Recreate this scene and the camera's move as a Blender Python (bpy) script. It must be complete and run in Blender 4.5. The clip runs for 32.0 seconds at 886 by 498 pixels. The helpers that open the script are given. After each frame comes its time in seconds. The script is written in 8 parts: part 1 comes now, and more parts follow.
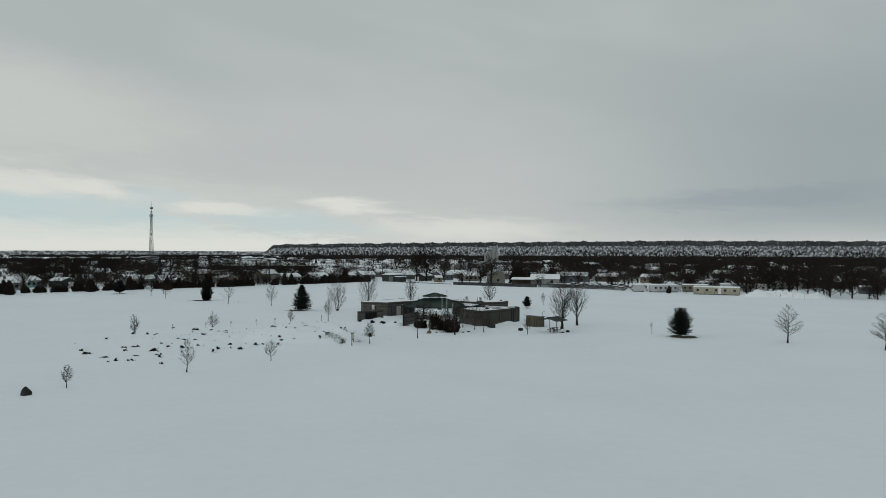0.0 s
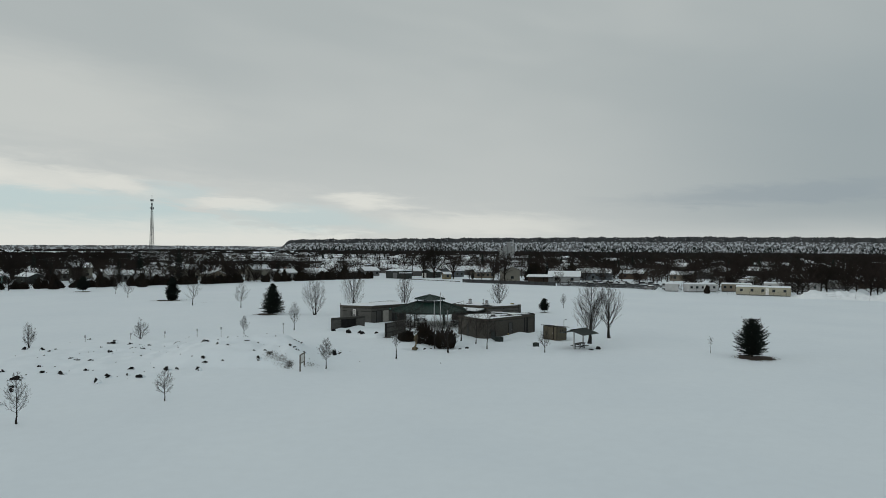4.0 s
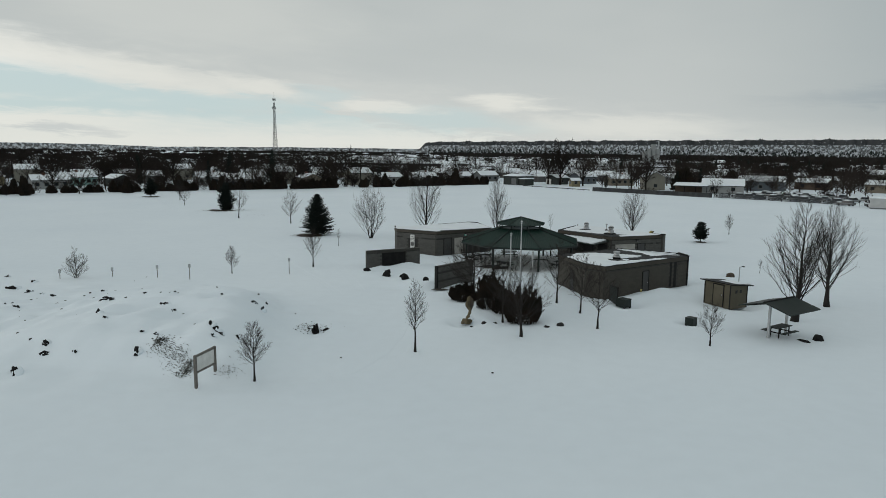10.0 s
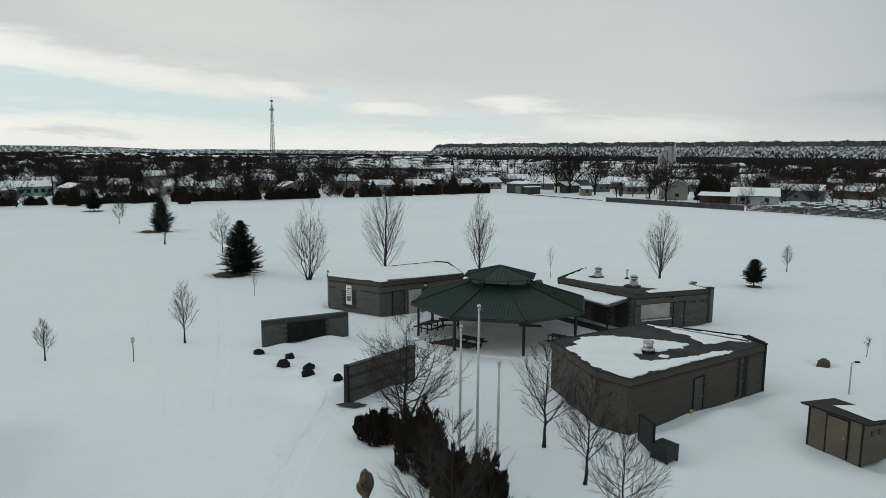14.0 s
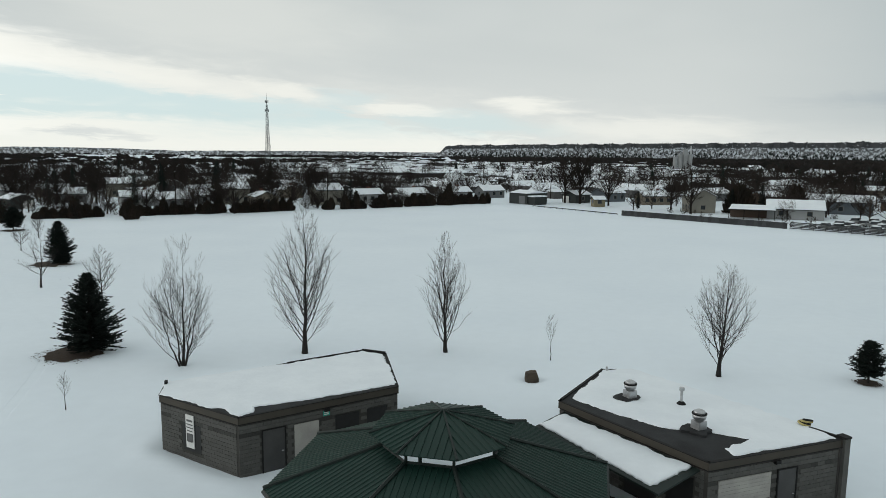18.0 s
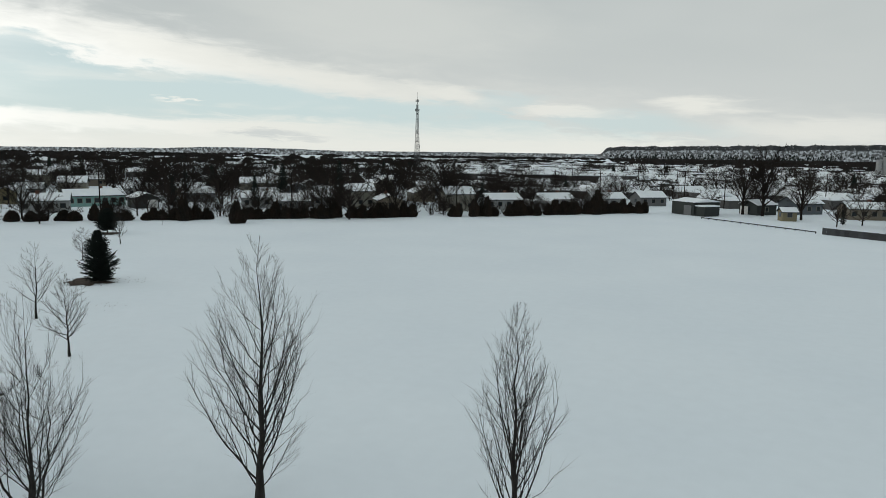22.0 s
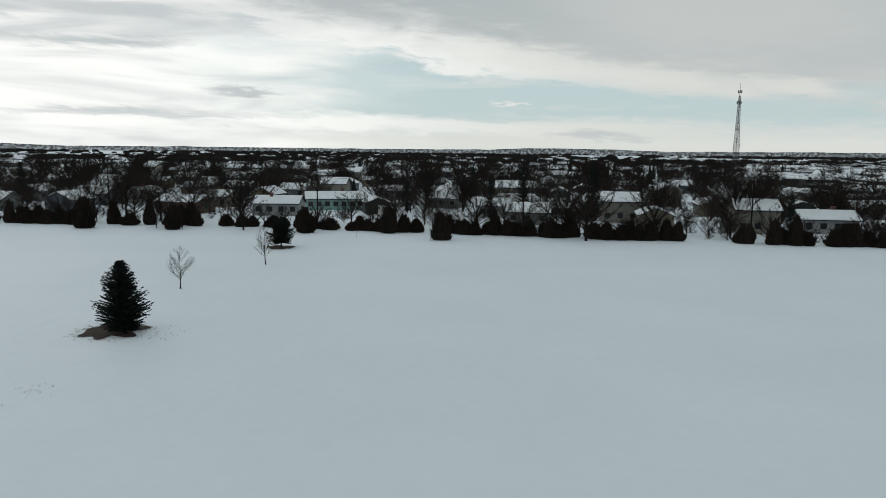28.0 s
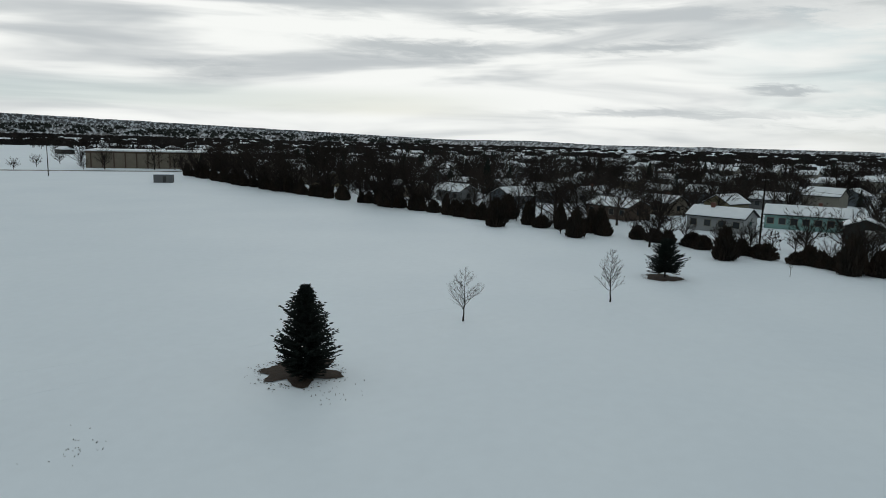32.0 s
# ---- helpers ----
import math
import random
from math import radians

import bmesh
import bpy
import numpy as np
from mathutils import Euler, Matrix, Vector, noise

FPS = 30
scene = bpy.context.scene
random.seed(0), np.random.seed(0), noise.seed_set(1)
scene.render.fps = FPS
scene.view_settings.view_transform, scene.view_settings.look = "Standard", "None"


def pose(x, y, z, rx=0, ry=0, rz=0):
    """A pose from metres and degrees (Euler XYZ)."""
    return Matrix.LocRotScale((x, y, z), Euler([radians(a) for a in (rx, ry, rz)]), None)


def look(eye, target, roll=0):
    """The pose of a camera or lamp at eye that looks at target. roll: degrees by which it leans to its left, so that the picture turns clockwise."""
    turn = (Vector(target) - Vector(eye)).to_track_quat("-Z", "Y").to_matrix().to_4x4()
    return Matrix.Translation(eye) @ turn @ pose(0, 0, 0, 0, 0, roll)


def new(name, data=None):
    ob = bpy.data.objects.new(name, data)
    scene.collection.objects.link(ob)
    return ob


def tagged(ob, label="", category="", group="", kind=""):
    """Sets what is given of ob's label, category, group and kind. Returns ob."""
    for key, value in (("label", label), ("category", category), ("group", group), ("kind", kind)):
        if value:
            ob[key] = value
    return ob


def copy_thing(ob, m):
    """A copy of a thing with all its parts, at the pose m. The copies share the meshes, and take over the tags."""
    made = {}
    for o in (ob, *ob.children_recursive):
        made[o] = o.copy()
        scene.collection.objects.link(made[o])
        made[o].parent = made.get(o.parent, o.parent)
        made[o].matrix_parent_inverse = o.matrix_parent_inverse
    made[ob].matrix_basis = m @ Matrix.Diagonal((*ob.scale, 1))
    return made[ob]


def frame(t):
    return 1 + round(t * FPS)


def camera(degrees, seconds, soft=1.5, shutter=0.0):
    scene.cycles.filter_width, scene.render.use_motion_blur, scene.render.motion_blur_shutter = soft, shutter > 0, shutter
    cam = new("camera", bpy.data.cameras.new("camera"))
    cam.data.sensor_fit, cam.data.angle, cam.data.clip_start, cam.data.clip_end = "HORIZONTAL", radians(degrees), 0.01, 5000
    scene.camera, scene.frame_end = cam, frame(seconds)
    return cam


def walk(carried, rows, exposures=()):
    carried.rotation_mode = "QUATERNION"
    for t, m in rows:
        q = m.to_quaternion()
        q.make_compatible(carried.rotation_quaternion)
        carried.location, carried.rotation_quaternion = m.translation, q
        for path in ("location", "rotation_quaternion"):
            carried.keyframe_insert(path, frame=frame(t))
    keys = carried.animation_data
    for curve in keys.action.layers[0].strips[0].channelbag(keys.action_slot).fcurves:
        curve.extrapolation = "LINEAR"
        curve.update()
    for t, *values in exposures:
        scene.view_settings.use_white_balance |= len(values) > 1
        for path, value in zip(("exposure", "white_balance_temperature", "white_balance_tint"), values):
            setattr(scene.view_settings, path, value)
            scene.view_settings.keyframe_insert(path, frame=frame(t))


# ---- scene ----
cam = camera(65.8, 32.0, soft=0.42)
PATH = [
    (0, (-1.489, -110.749, 14.036), (-1.416, -108.75, 14.05), 0.2),
    (0.5, (-0.96, -107.162, 13.619), (-0.894, -105.163, 13.635), 0.2),
    (1, (-0.447, -103.379, 13.586), (-0.388, -101.379, 13.602), 0.2),
    (1.5, (0.035, -99.611, 13.509), (0.088, -97.612, 13.526), 0.2),
    (2, (0.65, -95.72, 13.283), (0.696, -93.72, 13.303), 0.3),
    (2.5, (1.201, -92.167, 13.193), (1.244, -90.167, 13.216), 0.3),
    (4.5, (3.703, -77.892, 13.542), (3.719, -75.892, 13.513), 0.4),
    (5, (4.118, -74.245, 13.273), (4.127, -72.255, 13.08), 0.4),
    (5.5, (4.566, -70.472, 13.296), (4.567, -68.495, 12.995), 0.3),
    (6, (4.941, -66.996, 13.209), (4.941, -65.018, 12.913), 0.5),
    (6.5, (5.38, -63.2, 13.19), (5.112, -61.242, 12.891), 0.6),
    (7, (6.038, -59.583, 13.149), (5.69, -57.636, 12.855), 0.8),
    (7.5, (6.522, -56.202, 13.151), (6.173, -54.254, 12.859), 0.7),
    (8, (6.935, -52.644, 12.996), (6.586, -50.696, 12.708), 0.8),
    (8.5, (7.375, -49.446, 12.983), (7.045, -47.494, 12.697), 0.6),
    (9, (7.697, -46.047, 12.971), (7.364, -44.096, 12.686), 0.6),
    (9.5, (7.974, -42.736, 12.954), (7.638, -40.785, 12.67), 0.5),
    (10, (8.19, -39.349, 12.927), (7.822, -37.404, 12.644), 0.6),
    (10.5, (8.363, -35.96, 12.937), (7.989, -34.016, 12.653), 0.6),
    (11, (8.485, -32.585, 12.895), (8.107, -30.641, 12.612), 0.6),
    (11.5, (8.577, -29.223, 12.857), (8.195, -27.28, 12.575), 0.5),
    (12, (8.666, -25.869, 12.847), (8.279, -23.927, 12.565), 0.5),
    (12.5, (8.738, -22.48, 12.828), (8.347, -20.539, 12.546), 0.4),
    (13, (8.839, -19.224, 12.798), (8.443, -17.284, 12.518), 0.4),
    (13.5, (8.72, -15.841, 13.479), (8.322, -13.901, 13.201), 0.5),
    (14, (8.654, -12.355, 14.113), (8.251, -10.415, 13.835), 0.5),
    (14.5, (8.551, -8.925, 14.271), (8.145, -6.988, 13.99), 0.5),
    (15, (8.409, -5.536, 14.221), (8.001, -3.598, 13.942), 0.4),
    (15.5, (8.385, -2.214, 14.33), (7.97, -0.278, 14.051), 0.3),
    (17.5, (8.073, 11.277, 15.465), (7.648, 13.212, 15.191), 0.5),
    (18, (7.912, 14.848, 15.531), (7.481, 16.782, 15.256), 0.5),
    (18.5, (7.508, 18.498, 15.588), (6.876, 20.375, 15.311), 0.8),
    (19, (7.401, 22.212, 15.573), (6.547, 23.999, 15.294), 1.1),
    (19.5, (7.191, 25.729, 15.449), (6.322, 27.508, 15.172), 0.9),
    (20, (6.929, 28.854, 15.418), (6.081, 30.644, 15.141), 0.9),
    (20.5, (6.671, 31.958, 15.344), (5.821, 33.747, 15.07), 0.7),
    (21, (6.186, 35.238, 15.259), (5.333, 37.026, 14.984), 0.8),
    (21.5, (5.836, 38.18, 15.271), (4.978, 39.966, 14.996), 0.7),
    (22, (5.128, 41.727, 15.162), (4.27, 43.512, 14.886), 0.8),
    (22.5, (4.627, 44.619, 15.155), (3.766, 46.402, 14.877), 0.8),
    (23, (4.101, 47.401, 15.104), (3.237, 49.183, 14.827), 0.8),
    (23.5, (3.55, 49.978, 15.075), (2.682, 51.758, 14.799), 0.7),
    (24, (3.345, 53.002, 14.997), (2.47, 54.78, 14.721), 0.6),
    (24.5, (2.571, 56.483, 14.94), (1.691, 58.258, 14.664), 0.8),
    (25, (1.757, 60.435, 14.91), (0.651, 62.078, 14.634), 0.7),
    (25.5, (0.952, 64.267, 14.985), (-0.218, 65.865, 14.707), 0.4),
    (26, (-0.124, 67.9, 15.126), (-1.437, 69.382, 14.842), 1.0),
    (26.5, (-0.949, 71.305, 15.327), (-2.36, 72.693, 15.041), 0.9),
    (28.5, (-6.444, 84.76, 15.039), (-8.018, 85.96, 14.753), 0.64),
    (29, (-8.51, 87.923, 15.209), (-10.086, 89.12, 14.92), 0.66),
    (29.5, (-10.977, 90.867, 14.942), (-12.652, 91.922, 14.656), 0.72),
    (30, (-12.716, 94.177, 15.04), (-14.471, 95.091, 14.75), 0.75),
    (30.5, (-14.808, 97.225, 15.166), (-16.642, 97.966, 14.871), 0.85),
    (31, (-17.539, 100.122, 15.208), (-19.461, 100.584, 14.906), 1.15),
    (31.5, (-20.273, 103.089, 15.044), (-22.244, 103.24, 14.739), 1.35),
    (32, (-23.214, 105.562, 14.902), (-25.186, 105.435, 14.593), 1.55),
]
walk(cam, [(t, look(eye, target, roll)) for t, eye, target, roll in PATH],
     exposures=[(0, -0.15, 6500, 10), (5, -0.14, 6500, 10), (9, -0.11, 6500, 10), (13, 0.07, 6500, 10), (18, 0.19, 6500, 10), (20, 0.13, 6500, 10), (22, 0.03, 6500, 10), (24, -0.03, 6500, 10), (26, -0.11, 6450, 10), (29, -0.16, 6350, 10), (32, -0.26, 6320, 10)])

# ---- light: overcast winter afternoon, low sun behind cloud in the west ----
SUN_AZ, SUN_EL = 96.0, 14.0      # degrees to the left of +y, degrees up


def heading(az, el=0.0):
    a, e = radians(az), radians(el)
    return Vector((-math.sin(a) * math.cos(e), math.cos(a) * math.cos(e), math.sin(e)))


world = bpy.data.worlds.new("winter_sky")
scene.world = world
world.use_nodes = True
wt = world.node_tree
wt.nodes.clear()


def wnode(kind, **values):
    n = wt.nodes.new(kind)
    for k, v in values.items():
        n.inputs[k].default_value = v
    return n


def wmath(op, a, b=None, c=None, clamp=False):
    n = wt.nodes.new("ShaderNodeMath")
    n.operation, n.use_clamp = op, clamp
    for k, v in enumerate((a, b, c)):
        if v is None:
            continue
        if isinstance(v, (int, float)):
            n.inputs[k].default_value = v
        else:
            wt.links.new(v, n.inputs[k])
    return n.outputs[0]


def wramp(x, lo, hi):
    n = wt.nodes.new("ShaderNodeMapRange")
    n.interpolation_type = "SMOOTHSTEP"
    n.inputs["From Min"].default_value, n.inputs["From Max"].default_value = lo, hi
    wt.links.new(x, n.inputs["Value"])
    return n.outputs[0]


def wmix(f, a, b):
    n = wt.nodes.new("ShaderNodeMix")
    n.data_type = "RGBA"
    for sock, v in ((n.inputs[0], f), (n.inputs[6], a), (n.inputs[7], b)):
        if isinstance(v, (int, float, tuple)):
            sock.default_value = v
        else:
            wt.links.new(v, sock)
    return n.outputs[2]


def wnoise(vec, scale, detail, rough, distort=0.0):
    n = wnode("ShaderNodeTexNoise", Scale=scale, Detail=detail, Roughness=rough, Distortion=distort)
    wt.links.new(vec, n.inputs["Vector"])
    return n.outputs["Fac"]


coord = wt.nodes.new("ShaderNodeTexCoord").outputs["Generated"]
sep = wt.nodes.new("ShaderNodeSeparateXYZ")
wt.links.new(coord, sep.inputs[0])
dx, dy, dz = sep.outputs
up = wmath("MAXIMUM", dz, 0.0)
DEG = 180 / math.pi
az_ = wmath("MULTIPLY", wmath("ARCTAN2", wmath("MULTIPLY", dx, -1.0), dy), DEG)
el_ = wmath("MULTIPLY", wmath("ARCSINE", up), DEG)


def sheet(wide, high, tilt, shift):
    """Cloud coordinates: heading and height in units of one cloud's width and depth, the banks tilted a little."""
    n = wt.nodes.new("ShaderNodeCombineXYZ")
    wt.links.new(wmath("MULTIPLY_ADD", az_, 1.0 / wide, shift), n.inputs[0])
    wt.links.new(wmath("MULTIPLY_ADD", wmath("MULTIPLY_ADD", az_, -tilt, el_), 1.0 / high, shift * 1.7), n.inputs[1])
    return n.outputs[0]


broad = wnoise(sheet(16, 5.0, 0.10, 2.3), 1.0, 3.0, 0.5, 0.3)
ragged = wnoise(sheet(4.5, 1.1, 0.06, 5.1), 1.0, 6.0, 0.62, 0.5)
puffs = wnoise(sheet(9.0, 1.5, 0.05, 11.4), 1.0, 4.0, 0.50, 0.4)
bank = wnoise(sheet(24.0, 2.6, -0.03, 4.7), 1.0, 4.0, 0.52, 0.5)
soft = wnoise(sheet(26, 8.0, 0.12, 7.3), 1.0, 3.0, 0.5, 0.2)
sv = heading(SUN_AZ - 12, 5.0)
toward = wmath("ADD", wmath("ADD", wmath("MULTIPLY", dx, sv.x), wmath("MULTIPLY", dy, sv.y)), wmath("MULTIPLY", dz, sv.z))
glow = wramp(toward, 0.55, 0.99)

# Clear air below the deck's edge: the physical sky, whitened by haze.
sky = wt.nodes.new("ShaderNodeTexSky")
sky.sky_type, sky.sun_disc = "NISHITA", False
sky.sun_elevation, sky.sun_rotation = radians(SUN_EL), radians(-SUN_AZ)
sky.air_density, sky.dust_density, sky.ozone_density = 1.0, 0.6, 1.6
scaled = wt.nodes.new("ShaderNodeVectorMath")
scaled.operation = "SCALE"
scaled.inputs["Scale"].default_value = 0.06
wt.links.new(sky.outputs[0], scaled.inputs[0])
thin = wmix(0.85, scaled.outputs[0], (0.62, 0.745, 0.755, 1))

grey = (0.455, 0.500, 0.500, 1)
pale = (0.605, 0.635, 0.618, 1)
cream = (0.80, 0.805, 0.745, 1)
white = (1.13, 1.13, 1.07, 1)
dull = (0.55, 0.585, 0.595, 1)
# The deck: grey overhead, paler low down and in soft patches.
low = wmath("SUBTRACT", 1.0, wramp(el_, 1.0, 17.0))
cloud = wmix(wmath("MULTIPLY", low, 0.75), grey, pale)
cloud = wmix(wmath("MULTIPLY", wramp(soft, 0.38, 0.68), 0.35), cloud, pale)
wisp = wnoise(sheet(3.2, 0.55, 0.05, 17.7), 1.0, 5.0, 0.60, 0.6)
roll_ = wnoise(sheet(7.0, 1.6, 0.04, 23.1), 1.0, 4.0, 0.55, 0.5)
az_w = wmath("MULTIPLY_ADD", wmath("SUBTRACT", roll_, 0.5), 9.0, az_)
el_w = wmath("ADD", wmath("MULTIPLY_ADD", wmath("SUBTRACT", wisp, 0.5), 1.5, el_), wmath("MULTIPLY", wmath("SUBTRACT", roll_, 0.5), 1.2))
# Its lower edge climbs from the horizon in the north to some ten degrees in the west, raggedly.
west = wmath("MAXIMUM", wmath("ADD", az_, 9.0), 0.0)
brow = wmath("MULTIPLY_ADD", wmath("MULTIPLY", west, west), 0.0004, wmath("MULTIPLY_ADD", west, 0.095, 0.0))
edge = wmath("SUBTRACT", wmath("MULTIPLY_ADD", wmath("SUBTRACT", roll_, 0.5), 3.4, brow), el_w)
edge = wmath("MULTIPLY_ADD", wmath("SUBTRACT", broad, 0.5), 3.0, edge)
edge = wmath("MULTIPLY_ADD", wmath("SUBTRACT", ragged, 0.5), 3.6, edge)
lip = wmath("MULTIPLY", wramp(edge, -3.6, 0.2), wmath("MULTIPLY_ADD", wramp(az_, 18.0, 50.0), 0.5, 0.3))
cloud = wmix(lip, cloud, wmix(glow, cream, white))
# Below it: pale blue with cream puffs, then a milky band along the horizon; white with grey banks towards the sun.
def cloud_mask(a, e, wide, high, tilt=0.0, soft_=0.75):
    """One cloud or gap round a heading and a height, in degrees, with a ragged, streaky rim."""
    u = wmath("MULTIPLY", wmath("SUBTRACT", az_w, a), 1.0 / wide)
    v = wmath("MULTIPLY", wmath("SUBTRACT", wmath("MULTIPLY_ADD", wmath("SUBTRACT", az_w, a), -tilt, el_w), e), 1.0 / high)
    d = wmath("SQRT", wmath("ADD", wmath("MULTIPLY", u, u), wmath("MULTIPLY", v, v)))
    return wmath("SUBTRACT", 1.0, wramp(d, 1.0 - soft_, 1.0 + 0.35 * soft_))


puff = wmath("MULTIPLY", wramp(puffs, 0.50, 0.70), 0.6)
hem = wmath("SUBTRACT", 1.0, wramp(wmath("MULTIPLY_ADD", wmath("SUBTRACT", wisp, 0.5), 1.6, el_), 0.6, 3.2))
puff = wmath("MAXIMUM", puff, wmath("MULTIPLY", hem, 0.9))
far_sky = wmix(puff, thin, cream)
sunny = wmix(wmath("MULTIPLY", wramp(bank, 0.44, 0.70), 0.7), white, dull)
gap = wmath("MULTIPLY", wramp(el_, 1.6, 2.6), wmath("SUBTRACT", 1.0, wramp(el_, 3.2, 4.6)))
sunny = wmix(wmath("MULTIPLY", wmath("MULTIPLY", gap, wramp(az_, 84.0, 100.0)), 0.6), sunny, thin)
far_sky = wmix(wramp(wmath("MULTIPLY_ADD", wmath("SUBTRACT", puffs, 0.5), 20.0, az_), 50.0, 78.0), far_sky, sunny)
total = wmix(wramp(edge, -0.1, 0.9), cloud, far_sky)
# Ragged blue gaps under the deck's rim, and the cream heads between them.
for a_, e_, w_, h_, t_, s_ in ((20.5, 4.3, 3.6, 0.75, 0.0, 0.6), (11.0, 2.6, 6.0, 1.15, 0.06, 0.8), (27.0, 3.3, 6.5, 1.2, 0.03, 0.85), (40.0, 4.4, 9.0, 1.4, 0.10, 0.7), (55.0, 4.9, 9.0, 1.5, 0.06, 0.45), (4.0, 1.9, 4.0, 0.6, 0.05, 0.4)):
    total = wmix(wmath("MULTIPLY", cloud_mask(a_, e_, w_, h_, t_), s_), total, thin)
for a_, e_, w_, h_, t_, s_ in ((5.2, 3.8, 3.6, 0.85, 0.02, 0.85), (16.2, 3.5, 4.2, 0.55, 0.04, 0.75), (25.5, 4.9, 4.5, 0.8, 0.12, 0.7), (34.0, 5.6, 7.0, 1.1, 0.14, 0.7), (46.0, 7.4, 9.0, 1.3, 0.16, 0.8), (43.0, 1.9, 14.0, 0.8, 0.0, 0.85), (62.0, 2.2, 14.0, 0.9, 0.01, 0.9),
                               (-4.0, 2.1, 9.0, 1.1, 0.0, 0.6), (30.0, 10.5, 15.0, 4.0, 0.05, 0.3), (46.5, 3.9, 2.0, 0.14, 0.02, 0.9)):
    total = wmix(wmath("MULTIPLY", cloud_mask(a_, e_, w_, h_, t_), s_), total, wmix(wramp(az_, 38.0, 70.0), cream, white))
# A slate bank low in the north-east.
slate = wmath("MULTIPLY", wramp(wmath("MULTIPLY", az_, -1.0), 4.0, 34.0), wmath("MULTIPLY", wramp(wmath("MULTIPLY_ADD", soft, 3.0, el_), 1.5, 5.0), wmath("SUBTRACT", 1.0, wramp(el_, 8.0, 24.0))))
total = wmix(wmath("MULTIPLY", slate, 0.85), total, (0.335, 0.395, 0.415, 1))
total = wmix(wmath("MULTIPLY", cloud_mask(-27.0, 4.4, 13.0, 0.9, -0.03), 0.5), total, (0.30, 0.36, 0.40, 1))
# In the west grey banks and lens-shaped clouds lie over the deck as well.
over = wmath("MULTIPLY", wramp(az_, 48.0, 78.0), wmath("MULTIPLY", wramp(bank, 0.42, 0.66), wramp(el_, 2.5, 7.0)))
total = wmix(wmath("MULTIPLY", over, 0.5), total, dull)
for a_, e_, w_, h_, t_, s_ in ((68.3, 4.4, 3.2, 0.40, 0.02, 0.75), (78.5, 7.7, 7.0, 0.60, -0.03, 0.7), (95.0, 7.3, 10.0, 0.85, 0.01, 0.8), (88.0, 9.6, 9.0, 0.8, 0.03, 0.6), (112.0, 5.0, 5.0, 0.8, 0.0, 0.6), (40.0, 1.35, 4.0, 0.35, 0.0, 0.55), (76.0, 2.6, 12.0, 0.30, 0.0, 0.45), (104.0, 10.5, 8.0, 0.9, 0.02, 0.5)):
    total = wmix(wmath("MULTIPLY", cloud_mask(a_, e_, w_, h_, t_), s_), total, (0.50, 0.54, 0.55, 1))
bg = wnode("ShaderNodeBackground", Strength=1.0)
wt.links.new(total, bg.inputs["Color"])
wout = wt.nodes.new("ShaderNodeOutputWorld")
wt.links.new(bg.outputs[0], wout.inputs["Surface"])

sun = new("sun", bpy.data.lights.new("sun", "SUN"))
sun.data.energy, sun.data.angle, sun.data.color = 0.5, radians(35), (1.0, 0.96, 0.90)
sun.matrix_world = look(heading(SUN_AZ, SUN_EL) * 100, (0, 0, 0))


